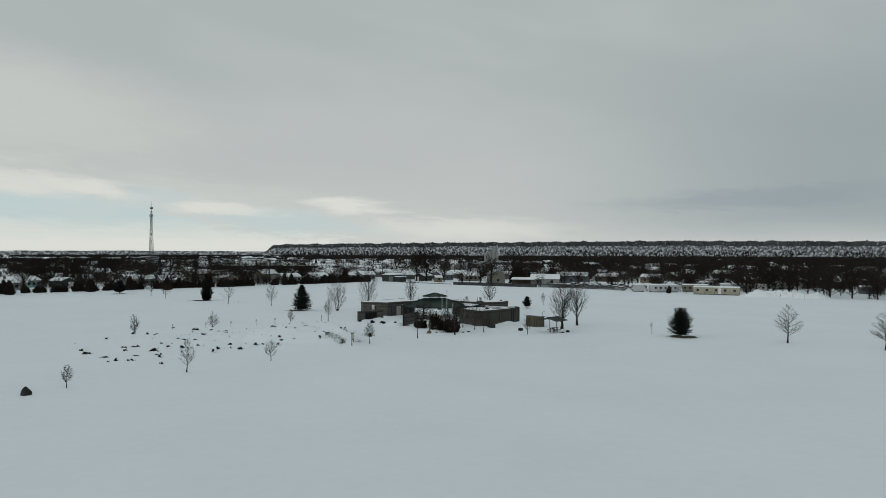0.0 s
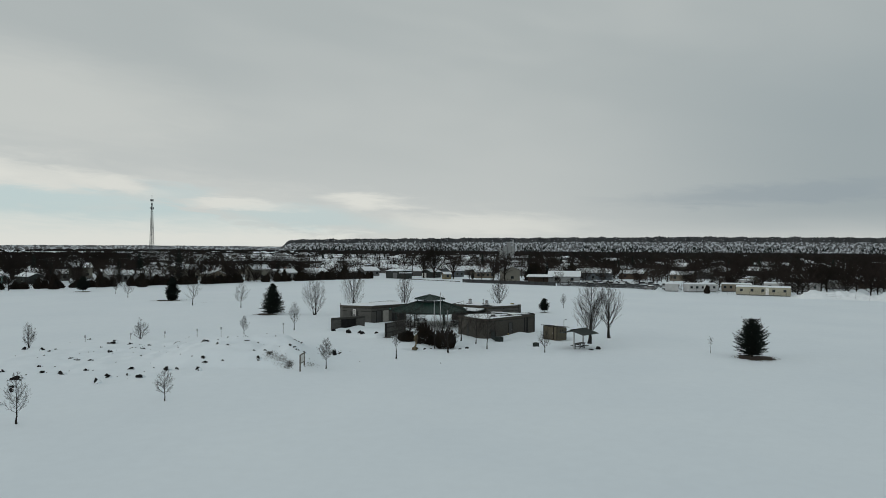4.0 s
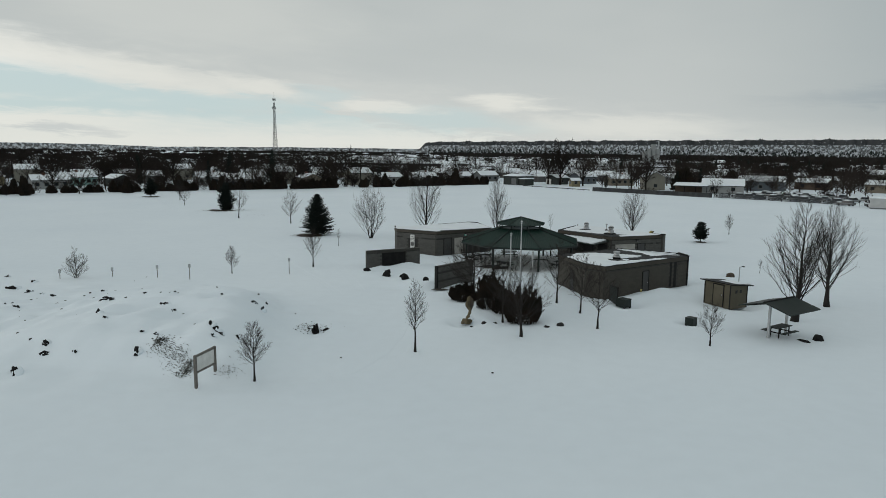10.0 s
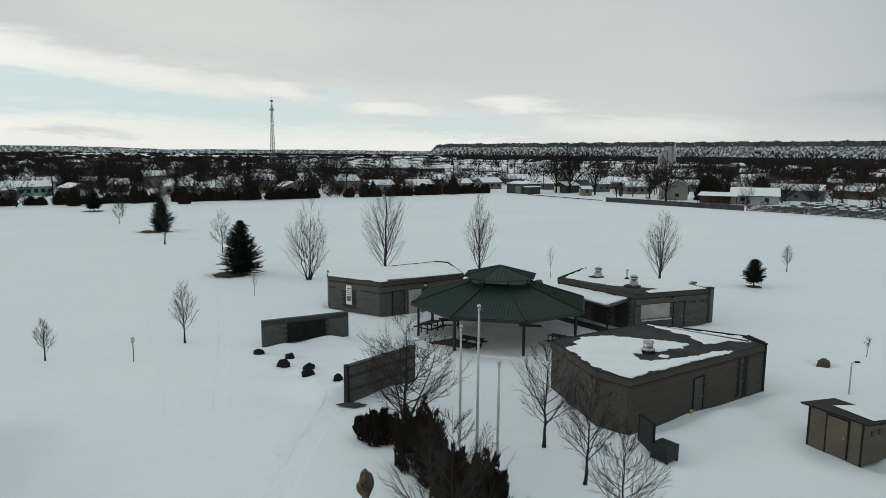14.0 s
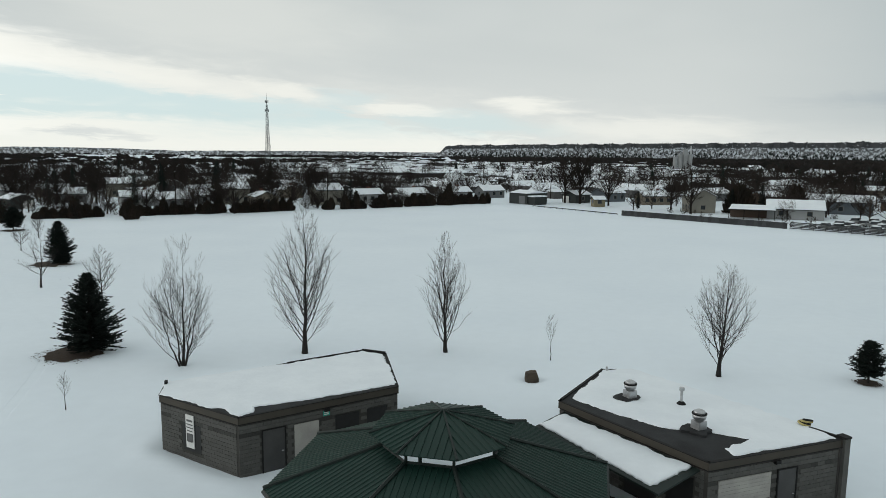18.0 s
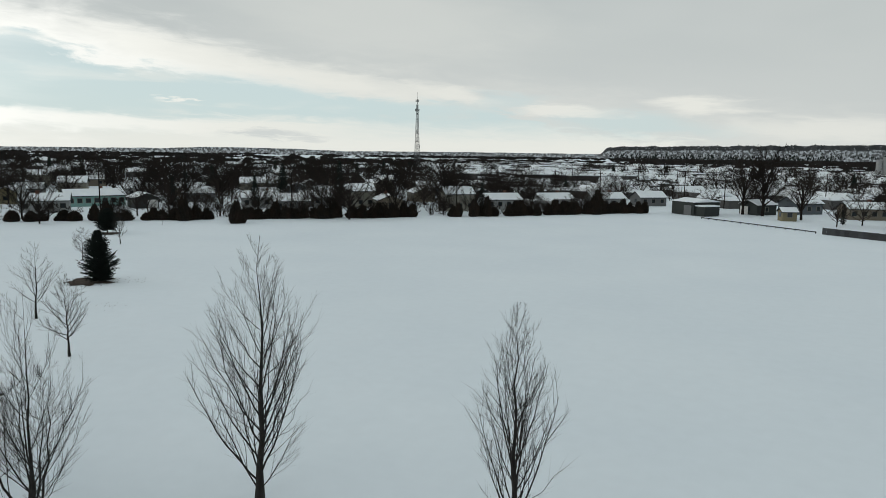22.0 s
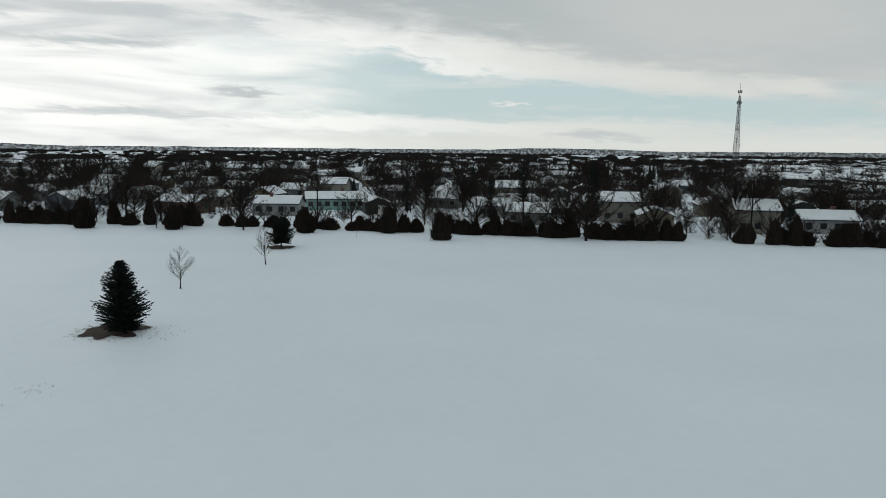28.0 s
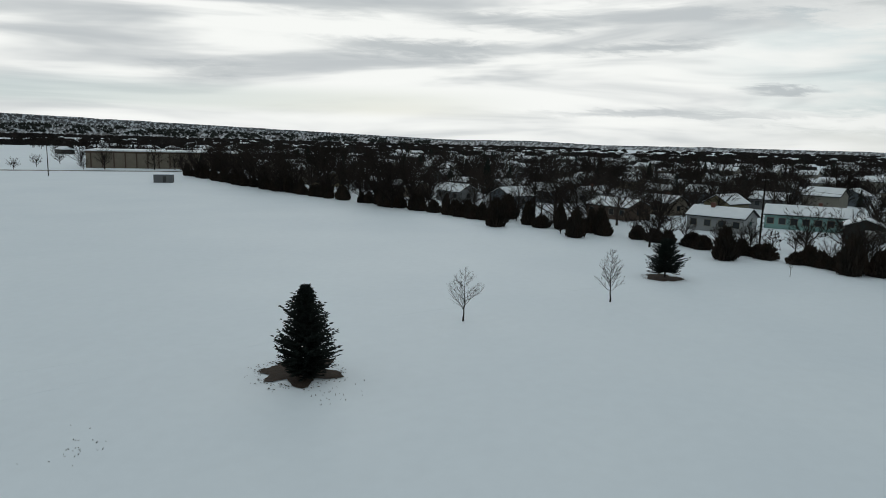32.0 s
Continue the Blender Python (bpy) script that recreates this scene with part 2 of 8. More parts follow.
# ---- materials ----
def material(name, color, rough=0.8, other=None, scale=3.0, spread=(0.35, 0.65), bump=0.0, bump_scale=20.0, metal=0.0, vary=0.0, fine=0.15, stretch=(1, 1, 1), spec=0.4):
    """Two-scale surface: broad patches of `other`, fine grain, bump; vary: brightness differences from object to object."""
    m = bpy.data.materials.new(name)
    m.use_nodes = True
    t = m.node_tree
    b = t.nodes["Principled BSDF"]
    b.inputs["Roughness"].default_value, b.inputs["Metallic"].default_value = rough, metal
    b.inputs["Specular IOR Level"].default_value = spec
    tc = t.nodes.new("ShaderNodeTexCoord")
    mp = t.nodes.new("ShaderNodeMapping")
    mp.inputs["Scale"].default_value = stretch
    t.links.new(tc.outputs["Object"], mp.inputs["Vector"])
    big, small = t.nodes.new("ShaderNodeTexNoise"), t.nodes.new("ShaderNodeTexNoise")
    for n, s, d in ((big, scale, 5), (small, bump_scale, 4)):
        n.inputs["Scale"].default_value, n.inputs["Detail"].default_value = s, d
        t.links.new(mp.outputs[0], n.inputs["Vector"])
    ramp = t.nodes.new("ShaderNodeMapRange")
    ramp.inputs["From Min"].default_value, ramp.inputs["From Max"].default_value = spread
    t.links.new(big.outputs["Fac"], ramp.inputs["Value"])
    mix = t.nodes.new("ShaderNodeMix")
    mix.data_type = "RGBA"
    other = other or tuple(c * 0.72 for c in color)
    mix.inputs[6].default_value, mix.inputs[7].default_value = (*color, 1), (*other, 1)
    t.links.new(ramp.outputs[0], mix.inputs[0])
    # fine grain as a multiplier about one
    mul = t.nodes.new("ShaderNodeMath")
    mul.operation = "MULTIPLY_ADD"
    mul.inputs[1].default_value, mul.inputs[2].default_value = 2 * fine, 1 - fine
    t.links.new(small.outputs["Fac"], mul.inputs[0])
    value = mul.outputs[0]
    if vary:
        info = t.nodes.new("ShaderNodeObjectInfo")
        va = t.nodes.new("ShaderNodeMath")
        va.operation = "MULTIPLY_ADD"
        va.inputs[1].default_value, va.inputs[2].default_value = 2 * vary, 1 - vary
        t.links.new(info.outputs["Random"], va.inputs[0])
        vb = t.nodes.new("ShaderNodeMath")
        vb.operation = "MULTIPLY"
        t.links.new(va.outputs[0], vb.inputs[0])
        t.links.new(value, vb.inputs[1])
        value = vb.outputs[0]
    sc = t.nodes.new("ShaderNodeVectorMath")
    sc.operation = "SCALE"
    t.links.new(mix.outputs[2], sc.inputs[0])
    t.links.new(value, sc.inputs["Scale"])
    t.links.new(sc.outputs[0], b.inputs["Base Color"])
    if bump:
        bp = t.nodes.new("ShaderNodeBump")
        bp.inputs["Strength"].default_value, bp.inputs["Distance"].default_value = bump, 0.05
        t.links.new(small.outputs["Fac"], bp.inputs["Height"])
        t.links.new(bp.outputs[0], b.inputs["Normal"])
    return m


SNOW = material("snow", (0.795, 0.865, 0.915), 0.65, (0.755, 0.828, 0.885), 0.06, (0.3, 0.7), 0.25, 0.9, fine=0.03, spec=0.15)
ROOF_SNOW = material("roof_snow", (0.80, 0.85, 0.885), 0.7, (0.75, 0.80, 0.84), 0.7, bump=0.3, bump_scale=4, fine=0.03)
BLOCK = material("concrete_block", (0.088, 0.087, 0.081), 0.9, (0.062, 0.062, 0.057), 0.6, bump=0.4, bump_scale=30, vary=0.11)
BLOCK_TAN = material("tan_grey_block", (0.068, 0.063, 0.053), 0.9, (0.048, 0.045, 0.038), 0.5, bump=0.4, bump_scale=30, vary=0.08)
BLOCK_DARK = material("dark_concrete_block", (0.045, 0.044, 0.041), 0.9, (0.034, 0.033, 0.031), 0.8, bump=0.4, bump_scale=30, vary=0.2)
MORTAR = material("mortar", (0.056, 0.054, 0.049), 0.95, (0.043, 0.042, 0.038), 0.8, bump=0.3)
FASCIA = material("tan_metal_fascia", (0.068, 0.061, 0.050), 0.7, (0.054, 0.049, 0.041), 0.5, fine=0.06, spec=0.2)
TRIM_DARK = material("dark_trim", (0.014, 0.014, 0.014), 0.7, spec=0.2)
ROOF_DARK = material("wet_roof_membrane", (0.020, 0.021, 0.022), 0.75, (0.038, 0.040, 0.042), 0.6, bump=0.2, spec=0.15)
DOOR_DARK = material("dark_steel_door", (0.055, 0.055, 0.054), 0.55, (0.04, 0.04, 0.04), 1.0)
DOOR_PALE = material("pale_steel_shutter", (0.36, 0.35, 0.32), 0.5, (0.28, 0.27, 0.25), 1.2)
GREEN = material("green_ribbed_metal", (0.006, 0.026, 0.020), 0.52, (0.008, 0.032, 0.025), 0.35, fine=0.06, spec=0.32)
GREEN_DARK = material("dark_green_metal", (0.008, 0.016, 0.014), 0.55, (0.012, 0.020, 0.018), 1.0, spec=0.3)
STEEL = material("galvanised_steel", (0.50, 0.51, 0.52), 0.35, (0.36, 0.37, 0.38), 3.0, metal=0.7)
MAST_STEEL = material("dull_weathered_mast_steel", (0.10, 0.105, 0.11), 0.7, (0.07, 0.074, 0.078), 0.4)
PALE_POLE = material("pale_painted_pole", (0.44, 0.46, 0.47), 0.45, (0.33, 0.35, 0.36), 1.5)
BARK = material("grey_brown_bark", (0.024, 0.021, 0.019), 0.95, (0.015, 0.013, 0.012), 2.0, bump=0.6, bump_scale=12, stretch=(1, 1, 0.3))
TWIG = material("grey_brown_twigs", (0.040, 0.035, 0.032), 0.95, (0.026, 0.023, 0.021), 1.0, spec=0.2)
BARK_FAR = material("dark_winter_bark", (0.022, 0.017, 0.015), 0.95, (0.014, 0.012, 0.011), 0.2, spec=0.1)
TWIG_FAR = material("far_winter_twigs", (0.040, 0.032, 0.028), 0.95, (0.023, 0.019, 0.017), 0.05, vary=0.35, spec=0.1)
WOODS_FAR = material("far_dark_woods", (0.020, 0.019, 0.018), 0.95, (0.034, 0.030, 0.028), 0.004, fine=0.2, spec=0.1)
NEEDLE = material("dark_spruce_needles", (0.0065, 0.0105, 0.009), 0.85, (0.011, 0.016, 0.013), 1.2, fine=0.3, spec=0.15)
JUNIPER = material("brown_green_juniper", (0.016, 0.0145, 0.012), 0.9, (0.028, 0.020, 0.015), 1.0, fine=0.3, vary=0.25, spec=0.12)
MULCH = material("brown_needle_litter", (0.042, 0.026, 0.016), 0.95, (0.028, 0.020, 0.014), 2.5, bump=0.6, bump_scale=25, fine=0.3)
ROCK = material("dark_boulder", (0.016, 0.016, 0.017), 0.95, (0.034, 0.033, 0.033), 1.6, bump=0.6, bump_scale=8, fine=0.3)
SANDSTONE = material("tan_sandstone", (0.155, 0.125, 0.075), 0.9, (0.075, 0.060, 0.036), 1.8, bump=0.7, bump_scale=7, fine=0.2)
TURF = material("torn_turf_earth", (0.13, 0.135, 0.125), 0.95, (0.045, 0.045, 0.040), 1.5, fine=0.3)
BLACK_ROCK = material("black_boulder", (0.0075, 0.0075, 0.008), 0.9, (0.014, 0.014, 0.014), 2.5, bump=0.6, bump_scale=9, fine=0.3, spec=0.2)
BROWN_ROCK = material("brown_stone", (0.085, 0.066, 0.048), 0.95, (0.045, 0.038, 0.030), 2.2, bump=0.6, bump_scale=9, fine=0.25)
YELLOW = material("faded_yellow_paint", (0.42, 0.36, 0.14), 0.6)
SHED = material("tan_painted_siding", (0.105, 0.093, 0.064), 0.75, (0.082, 0.072, 0.05), 0.9, fine=0.08)
BLACK = material("black_panel", (0.012, 0.012, 0.012), 0.5)
WHITE = material("white_painted_board", (0.70, 0.70, 0.68), 0.6, (0.58, 0.58, 0.56), 2.0)
GREY_BAR = material("grey_print", (0.12, 0.12, 0.12), 0.7)
TEAL_SIGN = material("teal_sign", (0.02, 0.30, 0.22), 0.5)
GLASS = material("dark_window_glass", (0.02, 0.024, 0.028), 0.08, (0.03, 0.034, 0.038), 1.0, fine=0.02)
WOOD = material("weathered_timber", (0.17, 0.16, 0.145), 0.9, (0.11, 0.10, 0.09), 2.0, stretch=(1, 1, 6))
SLAB = material("snow_dusted_concrete_floor", (0.78, 0.82, 0.84), 0.7, (0.62, 0.65, 0.66), 0.3, fine=0.08)
DIRT = material("bare_damp_dirt", (0.034, 0.031, 0.028), 0.95, (0.060, 0.054, 0.048), 2.0, bump=0.5)
FENCE_DARK = material("dark_board_fence", (0.050, 0.053, 0.056), 0.9, (0.032, 0.034, 0.036), 0.8, vary=0.3)
ASPHALT = material("wet_road", (0.07, 0.07, 0.072), 0.6, (0.35, 0.36, 0.37), 0.12, (0.42, 0.6))
PAINTS = {n: material(n + "_siding", c, 0.75, tuple(v * 0.85 for v in c), 0.4, fine=0.05) for n, c in {
    "white": (0.281, 0.291, 0.291), "grey": (0.141, 0.147, 0.150), "teal": (0.204, 0.357, 0.332), "tan": (0.184, 0.159, 0.122),
    "yellow": (0.20, 0.175, 0.105), "brown": (0.080, 0.055, 0.040), "blue_grey": (0.104, 0.122, 0.138), "brick": (0.122, 0.052, 0.037),
    "cream": (0.220, 0.211, 0.178), "sage": (0.026, 0.032, 0.030)}.items()}


def cliff_material():
    """Layered rim rock with pines and snow lying on the flatter ledges."""
    m = bpy.data.materials.new("snowy_rimrock")
    m.use_nodes = True
    t = m.node_tree
    b = t.nodes["Principled BSDF"]
    b.inputs["Roughness"].default_value = 0.95
    tc = t.nodes.new("ShaderNodeTexCoord")
    n1, n2 = t.nodes.new("ShaderNodeTexNoise"), t.nodes.new("ShaderNodeTexNoise")
    # Gullies run down the slope: the pattern follows the heading and the height.
    pos, turn, arc, mp = (t.nodes.new("ShaderNode" + k) for k in ("SeparateXYZ", "Math", "Math", "CombineXYZ"))
    turn.operation, arc.operation = "ARCTAN2", "MULTIPLY"
    arc.inputs[1].default_value = 3900.0
    t.links.new(tc.outputs["Object"], pos.inputs[0])
    t.links.new(pos.outputs[0], turn.inputs[0])
    t.links.new(pos.outputs[1], turn.inputs[1])
    t.links.new(turn.outputs[0], arc.inputs[0])
    t.links.new(arc.outputs[0], mp.inputs[0])
    t.links.new(pos.outputs[2], mp.inputs[1])
    for n, s, d in ((n1, 0.075, 8), (n2, 0.004, 4)):
        n.inputs["Scale"].default_value, n.inputs["Detail"].default_value, n.inputs["Roughness"].default_value = s, d, 0.62
        t.links.new(mp.outputs[0], n.inputs["Vector"])
    geo, sx = t.nodes.new("ShaderNodeNewGeometry"), t.nodes.new("ShaderNodeSeparateXYZ")
    t.links.new(geo.outputs["Normal"], sx.inputs[0])
    f = t.nodes.new("ShaderNodeMath")
    f.operation = "MULTIPLY_ADD"
    f.inputs[1].default_value = 0.32
    t.links.new(sx.outputs[2], f.inputs[0])
    g = t.nodes.new("ShaderNodeMath")
    g.operation = "MULTIPLY_ADD"
    g.inputs[1].default_value, g.inputs[2].default_value = 1.7, -0.55
    t.links.new(n1.outputs["Fac"], g.inputs[0])
    t.links.new(g.outputs[0], f.inputs[2])
    r = t.nodes.new("ShaderNodeMapRange")
    r.inputs["From Min"].default_value, r.inputs["From Max"].default_value = 0.56, 0.74
    t.links.new(f.outputs[0], r.inputs["Value"])
    mix = t.nodes.new("ShaderNodeMix")
    mix.data_type = "RGBA"
    mix.inputs[6].default_value, mix.inputs[7].default_value = (0.050, 0.054, 0.058, 1), (0.46, 0.50, 0.54, 1)
    t.links.new(r.outputs[0], mix.inputs[0])
    t.links.new(mix.outputs[2], b.inputs["Base Color"])
    return m


RIMROCK = cliff_material()


# ---- mesh building ----
class Shape:
    """Vertices and faces gathered for one mesh."""

    def __init__(self):
        self.v, self.f = [], []

    def add(self, verts, faces, m=None):
        k = len(self.v)
        self.v += [tuple(m @ Vector(p)) for p in verts] if m is not None else [tuple(p) for p in verts]
        self.f += [tuple(i + k for i in f) for f in faces]
        return self

    def box(self, x, y, z, sx, sy, sz, rz=0.0, m=None):
        """A box of the given size whose foot's middle is at x, y, z."""
        p = pose(x, y, z, 0, 0, rz)
        p = m @ p if m is not None else p
        a, b = sx / 2, sy / 2
        return self.add([(-a, -b, 0), (a, -b, 0), (a, b, 0), (-a, b, 0), (-a, -b, sz), (a, -b, sz), (a, b, sz), (-a, b, sz)],
                        [(0, 3, 2, 1), (4, 5, 6, 7), (0, 1, 5, 4), (1, 2, 6, 5), (2, 3, 7, 6), (3, 0, 4, 7)], p)

    def prism(self, poly, z0, z1):
        n = len(poly)
        tops = z1 if isinstance(z1, (list, tuple)) else [z1] * n
        v = [(x, y, z0) for x, y in poly] + [(x, y, z) for (x, y), z in zip(poly, tops)]
        return self.add(v, [tuple(range(n))[::-1], tuple(range(n, 2 * n))] + [(i, (i + 1) % n, (i + 1) % n + n, i + n) for i in range(n)])

    def tube(self, pts, radii, sides=6, cap=True):
        pts = [Vector(p) for p in pts]
        k = len(self.v)
        for i, p in enumerate(pts):
            d = (pts[min(i + 1, len(pts) - 1)] - pts[max(i - 1, 0)]).normalized()
            a = d.cross(Vector((0.31, 0.95, 0.05) if abs(d.x) > 0.8 else (1, 0.07, 0.03))).normalized()
            b = d.cross(a)
            for s in range(sides):
                w = 2 * math.pi * s / sides
                self.v.append(tuple(p + (a * math.cos(w) + b * math.sin(w)) * radii[i]))
        for i in range(len(pts) - 1):
            for s in range(sides):
                q = (s + 1) % sides
                self.f.append((k + i * sides + s, k + i * sides + q, k + (i + 1) * sides + q, k + (i + 1) * sides + s))
        if cap:
            self.f.append(tuple(range(k + (len(pts) - 1) * sides, k + len(pts) * sides)))
            self.f.append(tuple(range(k, k + sides))[::-1])
        return self

    def mesh(self, name, mat, smooth=False):
        me = bpy.data.meshes.new(name)
        me.from_pydata(self.v, [], self.f)
        me.materials.append(mat)
        if smooth:
            me.polygons.foreach_set("use_smooth", [True] * len(me.polygons))
        me.update()
        return me


def part(name, shape, mat, parent, label="", smooth=False):
    """One mesh object under a thing or a part; shape may be a mesh already made."""
    me = shape if isinstance(shape, bpy.types.Mesh) else shape.mesh(name, mat, smooth)
    ob = new(name, me)
    ob.parent = parent
    return tagged(ob, label)


def thing(name, label, category, at=None, group="", kind=""):
    ob = new(name)
    ob.empty_display_size = 0.2
    if at is not None:
        ob.matrix_basis = at
    return tagged(ob, label, category, group, kind)


def solid(name, shape, mat, label, category, at=None, group="", kind="", smooth=False):
    ob = new(name, shape.mesh(name, mat, smooth))
    if at is not None:
        ob.matrix_basis = at
    return tagged(ob, label, category, group, kind)


# ---- ground: one snow sheet out to the horizon ----
# Drifts blown up along the walls: two ends, distance out from that line, height.
# Hollows that the wind has scoured round standing things: place, radius, depth.
MOATS = [(21.6, 22.4, 2.1, 0.16), (22.8, 22.0, 1.3, 0.16), (17.5, 15.0, 0.95, 0.16), (13.0, 20.1, 1.2, 0.15), (25.1, 37.7, 0.9, 0.16), (4.0, 61.4, 0.9, 0.14), (0.6, 10.9, 1.2, 0.18), (-14.0, 63.5, 0.7, 0.12), (-3.2, 66.0, 0.7, 0.12), (4.3, 12.4, 2.2, 0.12)]
DRIFTS = [(11.2, 21.95, 19.43, 30.45, 1.5, 0.42), (-13.7, 44.9, -8.25, 43.05, 0.9, 0.35), (-14.45, 46.5, -13.7, 44.9, 0.8, 0.3), (12.86, 43.3, 19.1, 47.25, 1.3, 0.3), (-13.85, 32.1, -8.85, 36.4, 0.8, 0.32), (-4.1, 23.2, -1.45, 28.1, -1.6, 0.3), (18.9, 48.6, 21.5, 46.2, 0.4, 0.3)]


def bumps(x, y):
    """Height of the snow: a low mound with rubble west of the approach, drifts by the buildings, a gentle field."""
    g = lambda cx, cy, sx, sy: math.exp(-((x - cx) / sx) ** 2 - ((y - cy) / sy) ** 2)
    far = max(0.0, 1 - max(abs(x) / 150, abs(y - 40) / 150))
    z = 0.05 * far * noise.noise((x * 0.09, y * 0.09, 0))
    m = min(1.0, g(-30, 3, 17, 13) + 0.3 * g(-16, 8, 9, 7))
    ease = lambda u: max(0.0, min(1.0, u)) ** 2 * (3 - 2 * max(0.0, min(1.0, u)))
    bank = ease((-9 - 0.94 * x - 0.34 * y) / 4) * ease((y + 6.2) / 3.2) * ease((18 - y) / 9) * ease((x + 32) / 12)
    if m > 0.01:
        z += m * 0.75 + 1.55 * bank
        z += max(m, bank) * (0.34 * noise.noise((x * 0.22, y * 0.22, 3)) + 0.34 * noise.noise((x * 0.55, y * 0.55, 5)) + 0.16 * noise.noise((x * 1.3, y * 1.3, 7)))
    n_ = g(-2, 29, 13, 10)
    if n_ > 0.02:
        z += n_ * (0.26 * noise.noise((x * 0.28, y * 0.28, 11)) + 0.11 * noise.noise((x * 0.75, y * 0.75, 13)))
    z += 0.26 * g(-9.6, 34.6, 1.6, 0.7) + 0.20 * g(-12.3, 32.6, 0.7, 0.6) + 0.35 * g(-6.6, 24.6, 1.8, 1.1) - 0.18 * g(-7.4, 22.6, 1.4, 0.8)
    z -= 0.30 * g(-9.5, 5.6, 1.2, 1.3) + 0.25 * g(0.4, 10.4, 1.3, 1.0)
    z -= 0.16 * g(4.0, 61.2, 0.9, 0.8) + 0.16 * g(25.2, 37.6, 1.0, 0.9)
    for ax, ay, bx, by, off, high in DRIFTS:
        dx_, dy_ = bx - ax, by - ay
        n = math.hypot(dx_, dy_)
        u, d = ((x - ax) * dx_ + (y - ay) * dy_) / n, ((x - ax) * dy_ - (y - ay) * dx_) / n - off
        if -3 < u < n + 3 and abs(d) < 3:
            z += high * math.exp(-(d / 0.75) ** 2) * max(0.0, min(1.0, (u + 2) / 3, (n + 2 - u) / 3)) * (0.8 + 0.5 * noise.noise((x * 0.5, y * 0.5, 21)))
    z += 0.28 * g(17.0, 25.0, 3.2, 1.3) + 0.22 * g(21.5, 31.5, 1.6, 2.5)
    for cx, cy, rad, deep in MOATS:
        d = math.hypot(x - cx, y - cy)
        if d < rad * 2.6:
            z += deep * (-math.exp(-(d / rad) ** 4) + 0.45 * math.exp(-((d - 1.55 * rad) / (0.4 * rad)) ** 2))
    z -= 0.16 * g(22.9, 21.0, 1.1, 1.2) + 0.16 * g(17.5, 15.0, 1.0, 0.8) + 0.12 * g(12.9, 20.0, 1.3, 1.2)
    return z


def axis(lo, hi, step, reach):
    mid = list(np.arange(lo, hi + 1e-6, step))
    out, s, p = [], step, hi
    while p < reach:
        s *= 1.28
        p += s
        out.append(p)
    back, s, p = [], step, lo
    while p > -reach:
        s *= 1.28
        p -= s
        back.append(p)
    return np.array(back[::-1] + mid + out)


gx, gy = axis(-56, 34, 0.45, 4700), axis(-44, 60, 0.45, 4700)
verts = [(x, y, bumps(x, y)) for y in gy for x in gx]
nx = len(gx)
faces = [(j * nx + i, j * nx + i + 1, (j + 1) * nx + i + 1, (j + 1) * nx + i) for j in range(len(gy) - 1) for i in range(nx - 1)]
ground_shape = Shape()
ground_shape.v, ground_shape.f = verts, faces
ground = solid("ground", ground_shape, SNOW, "broad snow-covered park field reaching to the horizon", "ground", kind="structure", smooth=True)


